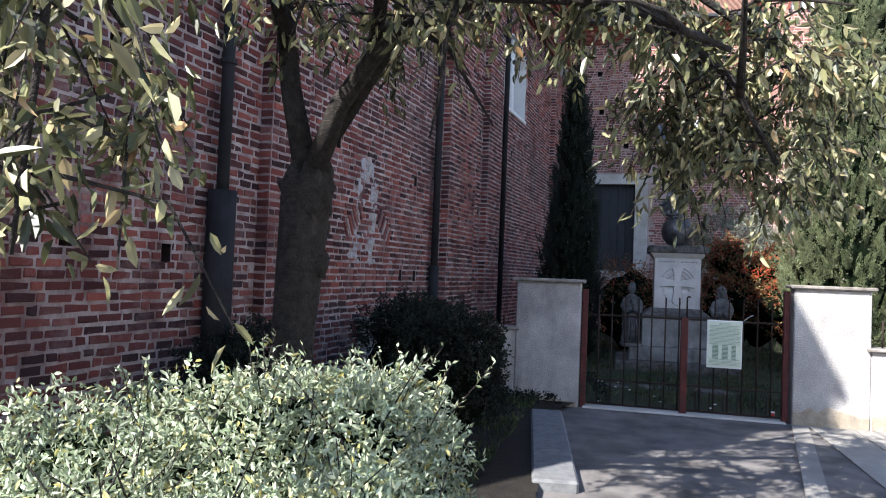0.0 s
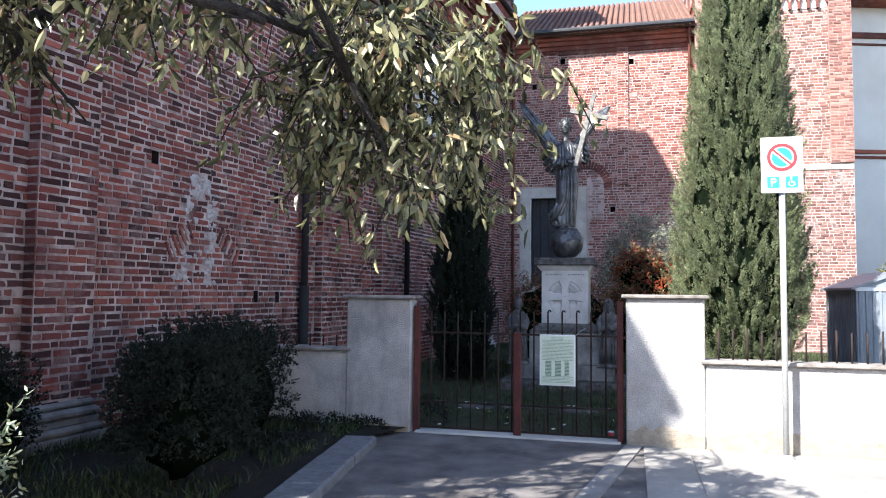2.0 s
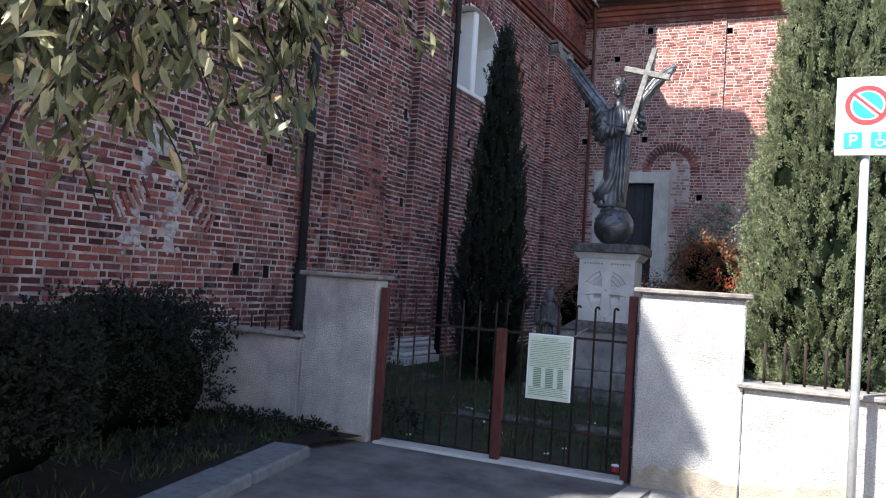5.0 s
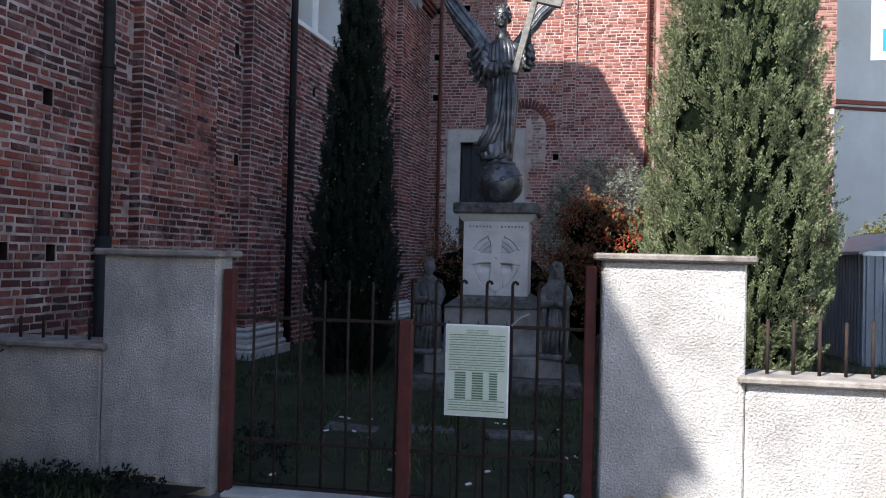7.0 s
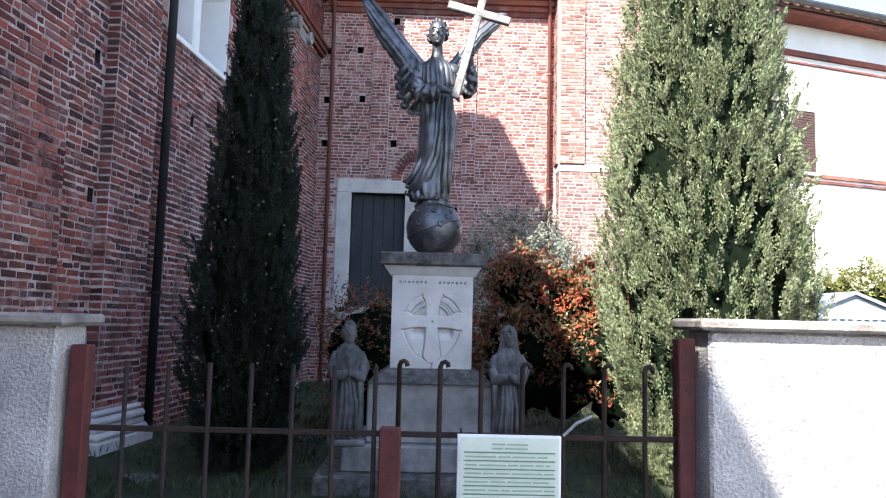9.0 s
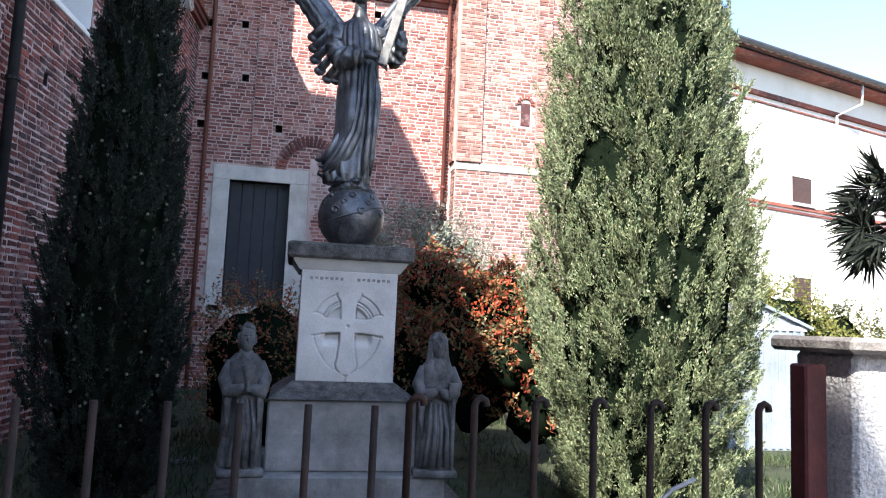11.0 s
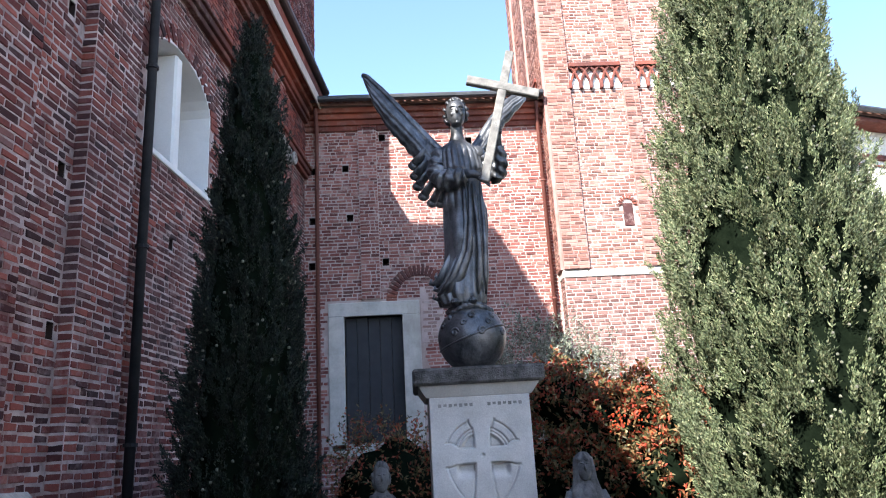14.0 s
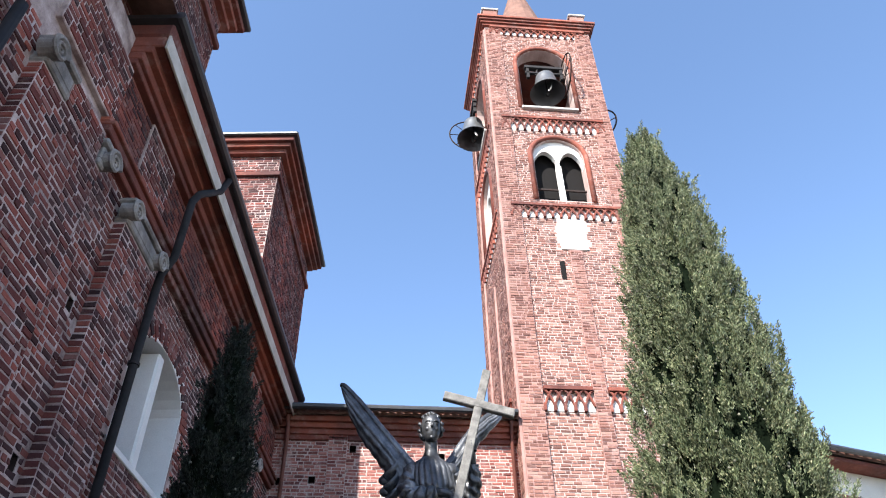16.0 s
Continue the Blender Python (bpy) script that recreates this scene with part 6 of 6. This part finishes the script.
def bush(name, label, blobs, count, mat, seed, length, width, droop=0.0, shoots=0, core=True, category="bush", boxy=False, broad=False):
    """A shrub: leaves in clumps over several uneven mounds. blobs: x, y, z, rx, ry, rz."""
    rnd = np.random.RandomState(seed)
    ob = thing(name, label, category, at=Matrix())
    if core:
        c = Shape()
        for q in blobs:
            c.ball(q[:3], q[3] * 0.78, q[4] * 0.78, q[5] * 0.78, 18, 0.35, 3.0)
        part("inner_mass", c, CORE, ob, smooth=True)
    vol = np.array([q[3] * q[4] + q[4] * q[5] + q[3] * q[5] for q in blobs])
    ids = rnd.choice(len(blobs), count // 9, p=vol / vol.sum())
    B = np.array(blobs)[ids]
    d = unit(rnd.normal(size=(len(ids), 3)))
    d[:, 2] = np.where(d[:, 2] < -0.35, -d[:, 2], d[:, 2])
    if boxy:
        d = d / (np.abs(d) ** 5).sum(1, keepdims=True) ** 0.2
    lump = 1 + (0.05 if boxy else 0.14) * np.sin(5 * d[:, 0] + 3 * B[:, 0]) + (0.05 if boxy else 0.12) * np.sin(6 * d[:, 1] + 4 * d[:, 2])
    p = B[:, :3] + d * B[:, 3:6] * (lump * rnd.uniform(0.78, 1.06, len(ids)))[:, None]
    p[:, 2] = np.maximum(p[:, 2], 0.05)
    cid = np.repeat(np.arange(len(ids)), 9)
    way0 = unit(d + np.array([0, 0, 0.5]) + rnd.normal(size=d.shape) * 0.4)
    t = rnd.uniform(0, 1, len(cid))
    base = p[cid] + way0[cid] * (t * length * 2.2)[:, None] + rnd.normal(size=(len(cid), 3)) * length * 0.35
    way = unit(way0[cid] * 0.6 + rnd.normal(size=(len(cid), 3)) * 0.75 + np.array([0, 0, -droop]))
    leaf_stuff("leaves", base, way, any_side(way, rnd), rnd.uniform(0.6, 1.2, len(cid)) * length, rnd.uniform(0.7, 1.2, len(cid)) * width, mat, ob, 0.2, broad=broad)
    if shoots:
        tw, lb, lw = Shape(), [], []
        for i in range(shoots):
            q = blobs[rnd.randint(len(blobs))]
            a = rnd.uniform(0, 2 * np.pi)
            u = rnd.uniform(0.0, 0.8)
            s0 = np.array([q[0] + q[3] * u * math.cos(a), q[1] + q[4] * u * math.sin(a), q[2] + q[5] * math.sqrt(1 - u * u) * 0.9])
            e = s0 + np.array([rnd.normal() * 0.12, rnd.normal() * 0.12, rnd.uniform(0.12, 0.34)])
            tw.tube([tuple(s0), tuple(e)], [0.005, 0.002], 4)
            for j in range(16):
                f = rnd.uniform(0.1, 1)
                lb.append(s0 + (e - s0) * f)
                lw.append(rnd.normal(size=3) + np.array([0, 0, 0.6]))
        part("shoot_mass", tw, BARK, ob, kind="stuff")
        lb, lw = np.array(lb), unit(np.array(lw))
        leaf_stuff("shoot_leaves", lb, lw, any_side(lw, rnd), rnd.uniform(0.7, 1.25, len(lb)) * length, width, mat, ob, 0.2)
    return ob


bush("pale_shrub", "sunlit pale green leafy shrub in the planting bed", [(-1.98, 5.2, 0.55, 0.40, 0.45, 0.46), (-2.05, 4.85, 0.50, 0.45, 0.6, 0.56), (-2.45, 4.9, 0.52, 0.6, 0.8, 0.58), (-3.1, 4.6, 0.42, 0.7, 0.8, 0.50), (-1.85, 4.2, 0.36, 0.45, 0.6, 0.45), (-2.6, 3.9, 0.36, 0.7, 0.6, 0.42)], 46000, LEAF_BUSH, 5, 0.043, 0.016, 0.0, 130, broad=True)
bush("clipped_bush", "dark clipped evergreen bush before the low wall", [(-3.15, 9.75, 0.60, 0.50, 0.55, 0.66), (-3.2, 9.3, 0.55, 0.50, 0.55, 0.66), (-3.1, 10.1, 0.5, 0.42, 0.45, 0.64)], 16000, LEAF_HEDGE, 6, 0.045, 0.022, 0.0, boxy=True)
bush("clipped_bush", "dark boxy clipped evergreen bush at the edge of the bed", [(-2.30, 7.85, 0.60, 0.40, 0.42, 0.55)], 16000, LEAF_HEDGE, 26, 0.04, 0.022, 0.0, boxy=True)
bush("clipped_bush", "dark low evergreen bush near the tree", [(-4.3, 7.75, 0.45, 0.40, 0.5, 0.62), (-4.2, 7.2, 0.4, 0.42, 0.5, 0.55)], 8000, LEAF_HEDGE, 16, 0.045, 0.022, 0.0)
bush("firethorn_shrub", "orange-red firethorn shrub with berries behind the pedestal", [(1.95, 18.2, 1.08, 0.75, 0.6, 0.9), (1.3, 18.3, 1.08, 0.7, 0.6, 0.9), (2.55, 17.7, 0.83, 0.5, 0.5, 0.7), (1.25, 18.0, 2.13, 0.42, 0.4, 0.38), (1.65, 17.8, 1.78, 0.45, 0.4, 0.42), (2.05, 17.9, 1.93, 0.42, 0.4, 0.4), (2.45, 17.7, 1.63, 0.42, 0.4, 0.45), (2.8, 17.8, 1.73, 0.4, 0.4, 0.36), (1.5, 17.7, 1.33, 0.4, 0.35, 0.4), (2.1, 17.5, 1.23, 0.45, 0.35, 0.4), (2.95, 17.6, 1.18, 0.4, 0.4, 0.45)], 26000, LEAF_FIRE, 7, 0.07, 0.032, 0.1, 70, broad=True)
bush("firethorn_shrub", "shaded red-leaved shrub behind the pedestal", [(-0.75, 19.0, 0.9, 0.9, 0.7, 1.15), (0.1, 19.0, 0.8, 0.8, 0.7, 1.0)], 8000, LEAF_FIRE, 8, 0.06, 0.026, 0.1, 10)
rb2 = np.random.RandomState(12)
berries = Shape()
for i in range(90):
    q = [(1.25, 18.0, 2.13, 0.42, 0.4, 0.38), (1.65, 17.8, 1.78, 0.45, 0.4, 0.42), (2.05, 17.9, 1.93, 0.42, 0.4, 0.4), (2.45, 17.7, 1.63, 0.42, 0.4, 0.45), (2.8, 17.8, 1.73, 0.4, 0.4, 0.36)][rb2.randint(5)]
    d = rb2.normal(size=3)
    d /= np.linalg.norm(d)
    d[1] = -abs(d[1])
    d[2] = abs(d[2]) * 0.8
    c = np.array(q[:3]) + d * np.array(q[3:]) * 1.04
    for j in range(9):
        berries.ball(tuple(c + rb2.normal(size=3) * 0.04), 0.013, n=6)
part("berry_mass", berries, BERRY, bpy.data.objects["firethorn_shrub"], "orange-red berries", kind="stuff")
bush("grey_shrub", "loose grey-green shrub against the transept wall", [(1.5, 20.6, 1.9, 0.8, 0.8, 1.6), (2.3, 20.8, 1.6, 0.8, 0.7, 1.4), (0.9, 20.8, 1.5, 0.6, 0.7, 1.4), (3.4, 21.0, 1.2, 0.9, 0.7, 1.2)], 22000, LEAF_GREY, 9, 0.075, 0.022, 0.1, 50, core=False)
for i in range(14):
    x, y = 0.6 + i * 0.22, 20.7 + 0.3 * math.sin(i * 2.1)
    part("stem", Shape().tube([(x, y, 0.0), (x + 0.06 * math.sin(i), y, 0.9), (x + 0.16 * math.sin(i * 1.7), y - 0.05, 1.9)], [0.022, 0.015, 0.005], 6), BARK, bpy.data.objects["grey_shrub"])
bush("yellow_shrub", "yellow-green sunlit shrub before the far house", [(10.2, 25.6, 1.6, 1.2, 1.0, 1.5), (12.0, 26.5, 1.6, 1.5, 1.2, 1.6), (14.2, 27.0, 1.3, 1.6, 1.2, 1.3), (8.6, 26.5, 1.2, 0.9, 0.9, 1.3)], 12000, LEAF_YELLOW, 10, 0.11, 0.05, 0.1, 30)


def grass(name, x0, x1, y0, y1, n, h, seed, label, z=0.04, keep=None):
    rnd = np.random.RandomState(seed)
    p = np.stack([rnd.uniform(x0, x1, n), rnd.uniform(y0, y1, n), np.full(n, z)], 1)
    clump = np.sin(p[:, 0] * 5.1 + seed) + np.sin(p[:, 1] * 4.3) + rnd.normal(size=n) * 0.7
    p = p[clump > -0.2]
    if keep is not None:
        p = p[keep(p)]
    way = unit(np.array([0, 0, 1.0]) + rnd.normal(size=p.shape) * 0.45)
    ob = leaf_stuff(name, p, way, any_side(way, rnd), rnd.uniform(0.4, 1.2, len(p)) * h, 0.009 + h * 0.05, GRASS, None, 0.1, 0.1)
    return tagged(ob, label, "grass", "", "stuff")


grass("grass", -4.0, 9.0, 11.3, 25.0, 42000, 0.13, 3, "uneven grass of the shaded courtyard")
grass("grass", -4.6, -1.9, 2.0, 10.9, 16000, 0.12, 4, "thin grass and ivy in the planting bed", 0.06)
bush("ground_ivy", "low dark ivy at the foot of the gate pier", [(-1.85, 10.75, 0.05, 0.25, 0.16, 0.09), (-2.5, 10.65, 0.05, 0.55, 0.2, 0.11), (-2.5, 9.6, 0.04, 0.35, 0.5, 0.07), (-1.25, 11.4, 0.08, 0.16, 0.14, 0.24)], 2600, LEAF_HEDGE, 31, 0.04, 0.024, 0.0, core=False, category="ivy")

# broad tree in the planting bed
rt = np.random.RandomState(21)
tree = thing("garden_tree", "dark-barked tree with long drooping yellow-green leaves", "tree", at=Matrix())
TXY = Vector((-2.88, 5.84, 0))
trunk = Shape()
trunk.tube([TXY + Vector(p) for p in ((0.02, 0.0, 0.0), (-0.02, 0, 0.35), (0.0, 0, 1.2), (0.03, 0, 1.75), (0.05, 0, 2.12))], [0.22, 0.16, 0.135, 0.15, 0.16], 16)
for i in range(9):
    a = i * 2.4
    trunk.ball(TXY + Vector((0.05 + 0.10 * math.cos(a), 0.10 * math.sin(a), 1.68 + 0.07 * i)), 0.07, 0.07, 0.10, 10, 0.3, 4)
part("trunk", trunk, BARK, tree, smooth=True)
F = TXY + Vector((0.06, 0, 2.14))
trunk_top = Shape().ball(F + Vector((0, 0, -0.02)), 0.165, 0.16, 0.22, 18, 0.35, 5.0)
part("trunk_knot", trunk_top, BARK, tree, smooth=True)
BOUGHS = [
    ([F, F + Vector((0.35, -0.35, 0.55)), F + Vector((0.85, -0.8, 0.95)), F + Vector((1.7, -1.3, 1.15)), F + Vector((2.7, -1.7, 1.05)), F + Vector((3.5, -1.9, 0.75))], 0.12),
    ([F, F + Vector((-0.15, -0.1, 0.7)), F + Vector((-0.2, -0.3, 1.6)), F + Vector((0.1, -0.6, 2.4)), F + Vector((0.5, -1.0, 3.0))], 0.13),
    ([F, F + Vector((0.2, 0.25, 0.7)), F + Vector((0.7, 0.35, 1.3)), F + Vector((1.5, 0.3, 1.75)), F + Vector((2.5, 0.0, 1.8)), F + Vector((3.4, -0.3, 1.5)), F + Vector((4.2, -0.5, 1.0))], 0.12),
    ([F + Vector((0.7, -0.65, 0.85)), F + Vector((1.0, -1.4, 1.3)), F + Vector((1.2, -2.3, 1.5)), F + Vector((1.3, -3.2, 1.2)), F + Vector((1.3, -3.8, 0.7))], 0.07),
    ([F + Vector((-0.15, -0.1, 0.9)), F + Vector((-0.1, -0.9, 1.5)), F + Vector((0.2, -1.9, 1.9)), F + Vector((0.4, -2.9, 1.8)), F + Vector((0.5, -3.7, 1.3))], 0.08),
    ([F + Vector((1.5, 0.3, 1.75)), F + Vector((2.2, 0.8, 2.0)), F + Vector((3.0, 1.0, 1.8)), F + Vector((3.7, 0.9, 1.2)), F + Vector((4.0, 0.8, 0.5))], 0.06),
    ([F + Vector((0.2, 0.0, 0.4)), F + Vector((0.9, -0.4, 1.2)), F + Vector((1.9, -0.6, 1.55)), F + Vector((2.9, -0.7, 1.3)), F + Vector((3.6, -0.9, 0.8)), F + Vector((4.0, -1.0, 0.2))], 0.10),
    ([F + Vector((0.2, -1.9, 1.9)), F + Vector((0.3, -3.0, 1.7)), F + Vector((0.5, -3.9, 1.1)), F + Vector((0.6, -4.4, 0.3)), F + Vector((0.65, -4.6, -0.6))], 0.05),
    ([F + Vector((1.7, -1.3, 1.15)), F + Vector((2.3, -2.1, 1.5)), F + Vector((3.0, -2.8, 1.5)), F + Vector((3.7, -3.3, 1.2))], 0.055),
]
tips = []
for pts, r in BOUGHS:
    pts = [F + Vector(((p - F).x * 0.70, (p - F).y * 0.62 + (p - F).x * 0.22, (p - F).z * 0.86 + 0.03)) for p in pts]
    r = r * 0.64
    n = len(pts)
    part("limb", Shape().tube(pts, [r * (1 - 0.8 * i / (n - 1)) for i in range(n)], 10), BARK, tree, smooth=True)
    for i in range(n - 1):
        for k in range(6):
            f = rt.uniform()
            p = pts[i].lerp(pts[i + 1], f)
            if (p - F).length > 1.1:
                tips.append(p)
for i in range(26):
    p = tips[rt.randint(len(tips))]
    d = Vector((rt.normal(), rt.normal(), rt.uniform(-0.1, 0.9))).normalized()
    pts = [p]
    for k in range(4):
        d = (d + Vector((rt.normal() * 0.35, rt.normal() * 0.35, rt.normal() * 0.25 - 0.05))).normalized()
        pts.append(pts[-1] + d * rt.uniform(0.18, 0.34))
    part("branch", Shape().tube(pts, [0.026, 0.021, 0.016, 0.011, 0.005], 7), BARK, tree, smooth=True)
twigs, lb, lw = Shape(), [], []
MASSES = [((-0.15, 6.6, 2.78), (0.85, 0.65, 0.80), 125), ((-2.55, 3.45, 2.15), (0.32, 0.3, 0.6), 26), ((-1.9, 5.0, 3.95), (1.5, 1.5, 0.5), 52), ((-1.3, 6.1, 3.6), (0.9, 0.6, 0.5), 30)]
starts = [(p, rt.uniform(0.2, 0.5)) for p in tips]
for c, r, n in MASSES:
    for i in range(n):
        d = unit(rt.normal(size=(1, 3)))[0] * rt.uniform(0.35, 1.0)
        starts.append((Vector((c[0] + d[0] * r[0], c[1] + d[1] * r[1], c[2] + d[2] * r[2] * (1 - 0.25 * abs(d[0])))), rt.uniform(0.12, 0.35)))
for p, reach in starts:
    d = Vector((rt.normal(), rt.normal(), rt.normal() * 0.5 + 0.1)).normalized()
    q = p + d * reach
    e = q + Vector((d.x * 0.2, d.y * 0.2, -rt.uniform(0.12, 0.42)))
    twigs.tube([p, q, e], [0.009, 0.006, 0.003], 4)
    for j in range(24):
        f = rt.uniform(0.1, 1)
        c = p.lerp(q, f * 2) if f < 0.5 else q.lerp(e, f * 2 - 1)
        lb.append(c + Vector(rt.normal(size=3) * 0.04))
        lw.append(rt.normal(size=3) * 0.45 + np.array([d.x * 0.3, d.y * 0.3, -0.8]))
part("twig_mass", twigs, BARK, tree, kind="stuff")
lb, lw = np.array([tuple(v) for v in lb]), unit(np.array(lw))
leaf_stuff("crown", lb, lw, any_side(lw, rt), rt.uniform(0.06, 0.12, len(lb)), rt.uniform(0.022, 0.040, len(lb)), LEAF_TREE, tree, 0.2, 0.14, True)

# ---- right of the courtyard: shed, house, palm ----
shed = thing("metal_shed", "small galvanised corrugated metal garden shed", "shed", at=Matrix())
SX0, SX1, SY0, SY1 = 5.55, 7.15, 18.9, 21.2
for nm, q in (("wall_front", (SX0, SX1, SY0, SY0 + 0.03)), ("wall_side", (SX0, SX0 + 0.03, SY0 + 0.03, SY1)), ("wall_back", (SX0, SX1, SY1, SY1 + 0.03)), ("wall_side", (SX1 - 0.03, SX1, SY0 + 0.03, SY1))):
    part(nm, Shape().box(*q, 0.0, 1.82), SHEET, shed)
for i in range(13):
    x = SX0 + 0.04 + i * 0.123
    part("rib", Shape().box(x, x + 0.055, SY0 - 0.022, SY0, 0.05, 1.80, 0.008), SHEET, shed)
for i in range(17):
    y = SY0 + 0.1 + i * 0.125
    part("rib", Shape().box(SX0 - 0.022, SX0, y, y + 0.055, 0.05, 1.80, 0.008), SHEET, shed)
part("gable", Shape().prism([(SX0 - 0.05, 1.82), (SX1 + 0.05, 1.82), (6.35, 2.14)], SY0 - 0.02, SY0 + 0.02), SHEET, shed)
part("roof", Shape().prism([(SX0 - 0.1, 1.80), (6.35, 2.15), (SX1 + 0.1, 1.80), (SX1 + 0.1, 1.85), (6.35, 2.20), (SX0 - 0.1, 1.85)][::-1], SY0 - 0.08, SY1 + 0.08), SHEET, shed)
part("trim", Shape().box(SX0 - 0.03, SX1 + 0.03, SY0 - 0.03, SY0 + 0.02, 1.78, 1.86, 0.008), SIGN_WHITE, shed)
part("door_handle", Shape().box(6.1, 6.22, SY0 - 0.05, SY0 - 0.02, 1.0, 1.04, 0.005), SIGN_GREY, shed)

HM = Matrix.Translation((8.2, 30.9, 0)) @ pose(0, 0, 0, 0, 0, -90 + 17)
house = thing("house", "long cream plastered house with brown shutters and a red eaves soffit", "house")
hw = Shape(HM)
wins = [(4.2, 5.3, 6.95, 9.1, 0.14), (4.45, 5.15, 3.7, 5.0, 0.2), (10.85, 12.1, 7.05, 8.12, 0.14), (17.0, 18.2, 7.05, 8.12, 0.14), (23.0, 24.2, 7.05, 8.12, 0.14), (10.9, 12.0, 2.4, 4.1, 0.14)]
hw.sheet(-1.0, 34.0, 0.0, 12.6, wins)
hw.box(-9.0, -0.4, -1.0, 34.0, 0.0, 12.6)
part("wall", hw, FACADE, house)
for w in wins:
    if w[2] == 3.7:
        for i in range(5):
            part("window_bar", Shape(HM).box(0.01, 0.03, w[0] + 0.06 + i * 0.14, w[0] + 0.08 + i * 0.14, w[2], w[3]), IRON, house)
        part("window", Shape(HM).box(-0.2, -0.17, w[0], w[1], w[2], w[3]), GLASS_DARK, house)
        continue
    sh = part("shutter", Shape(HM).box(-0.1, -0.03, w[0], w[1], w[2], w[3], 0.01), SHUTTER, house, "closed brown shutter")
    for i in range(int((w[3] - w[2]) / 0.09)):
        part("slat", Shape(HM).box(-0.03, -0.015, w[0] + 0.06, w[1] - 0.06, w[2] + 0.04 + i * 0.09, w[2] + 0.10 + i * 0.09), SHUTTER, sh)
    part("window_sill", Shape(HM).box(-0.1, 0.12, w[0] - 0.1, w[1] + 0.1, w[2] - 0.12, w[2], 0.01), STONE, house)
for z0, z1, o, mat in ((10.72, 10.80, 0.05, TERRACOTTA), (10.98, 11.18, 0.10, TERRACOTTA), (11.18, 12.1, 0.06, FACADE), (6.78, 6.92, 0.06, TERRACOTTA), (6.60, 6.70, 0.05, TERRACOTTA)):
    part("string_course", Shape(HM).box(-0.05, o, -1.0, 34.0, z0, z1, 0.01), mat, house)
part("soffit", Shape(HM).box(-0.2, 0.75, -1.0, 34.0, 12.1, 12.25, 0.01), TERRACOTTA, house)
part("gutter", Shape(HM).tube([(1.03, -1, 12.42), (1.03, 34, 12.42)], 0.11, 8), SLATE, house)
part("roof", Shape(HM).add([(0.85, -1, 12.38), (0.85, 34, 12.38), (-5, 34, 14.6), (-5, -1, 14.6), (0.85, -1, 12.26), (0.85, 34, 12.26)], [(0, 1, 2, 3), (0, 4, 5, 1)]), TILE, house)
for i in range(80):
    part("roof_tile", Shape(HM).tube([(0.92, -0.8 + i * 0.43, 12.42), (-0.6, -0.8 + i * 0.43, 13.0)], 0.11, 6), TILE, house)
part("downpipe", Shape(HM).tube([(0.75, 14.4, 12.3), (0.7, 14.4, 11.5), (0.12, 13.6, 11.0), (0.12, 13.6, 0)], 0.055, 8), POLE_MAT, house)

palm = thing("palm_tree", "fan palm with drooping dark fronds before the house", "palm tree", at=Matrix())
PC = Vector((14.9, 24.9, 4.9))
part("trunk", Shape().tube([(PC.x, PC.y, 0), (PC.x + 0.1, PC.y, 2.5), PC], [0.22, 0.19, 0.17], 10), BARK, palm, smooth=True)
rp = np.random.RandomState(40)
fb, fw, fs_ = [], [], []
stalks = Shape()
for i in range(40):
    a, e = rp.uniform(0, 2 * np.pi), rp.uniform(-0.9, 1.2)
    d = Vector((math.cos(a) * math.cos(e), math.sin(a) * math.cos(e), math.sin(e)))
    c = PC + d * rp.uniform(0.9, 1.3)
    stalks.tube([PC, c], [0.02, 0.012], 5)
    u = d.orthogonal().normalized()
    w = d.cross(u)
    rot = rp.uniform(0, np.pi)
    u, w = u * math.cos(rot) + w * math.sin(rot), w * math.cos(rot) - u * math.sin(rot)
    for j in range(26):
        t = -1.9 + 3.8 * j / 25
        fb.append(c)
        fw.append(d * math.cos(t) + u * math.sin(t) + Vector((0, 0, -0.35)))
        fs_.append(w.cross(d * math.cos(t) + u * math.sin(t)))
part("stalk_mass", stalks, BARK, palm, kind="stuff")
fb, fw = np.array([tuple(v) for v in fb]), unit(np.array([tuple(v) for v in fw]))
leaf_stuff("fronds", fb, fw, unit(np.cross(fw, rp.normal(size=fw.shape))), rp.uniform(0.8, 1.2, len(fb)), 0.055, LEAF_HEDGE, palm, 0.15, 0.15)

# ---- street side behind the camera: plain house fronts that close the place ----
far = thing("backdrop_house", "plain plastered house across the street", "house", kind="structure")
part("wall", Shape().box(14.0, 16.0, -30, 9, 0, 9), FACADE, far)
part("wall", Shape().box(-30, 16, -32, -30, 0, 8), FACADE, far)

# ---- single bricks of the church wall nearest to the path ----
CACHE = {}
for a, ln, z, h in near:
    key = (round(ln / 0.02), round(z * 7) % 3)
    if key not in CACHE:
        CACHE[key] = brick_mesh("brick", BRICK_CHURCH, max(0.04, round(ln / 0.02) * 0.02 - 0.006), 0.067, 0.010 + 0.003 * key[1])
    ob = new("brick", CACHE[key])
    ob.parent = church_wall
    ob.matrix_basis = CH @ Matrix.Translation((0, a, z))
for a, ln, z, h in back_near:
    key = ("back", round(ln / 0.02), round(z * 7) % 3)
    if key not in CACHE:
        CACHE[key] = brick_mesh("brick", BRICK_BACK, max(0.04, key[1] * 0.02 - 0.006), 0.070, 0.010 + 0.003 * key[2])
    ob = new("brick", CACHE[key])
    ob.parent = wall_back
    ob.matrix_basis = TB @ Matrix.Translation((0, a, z))
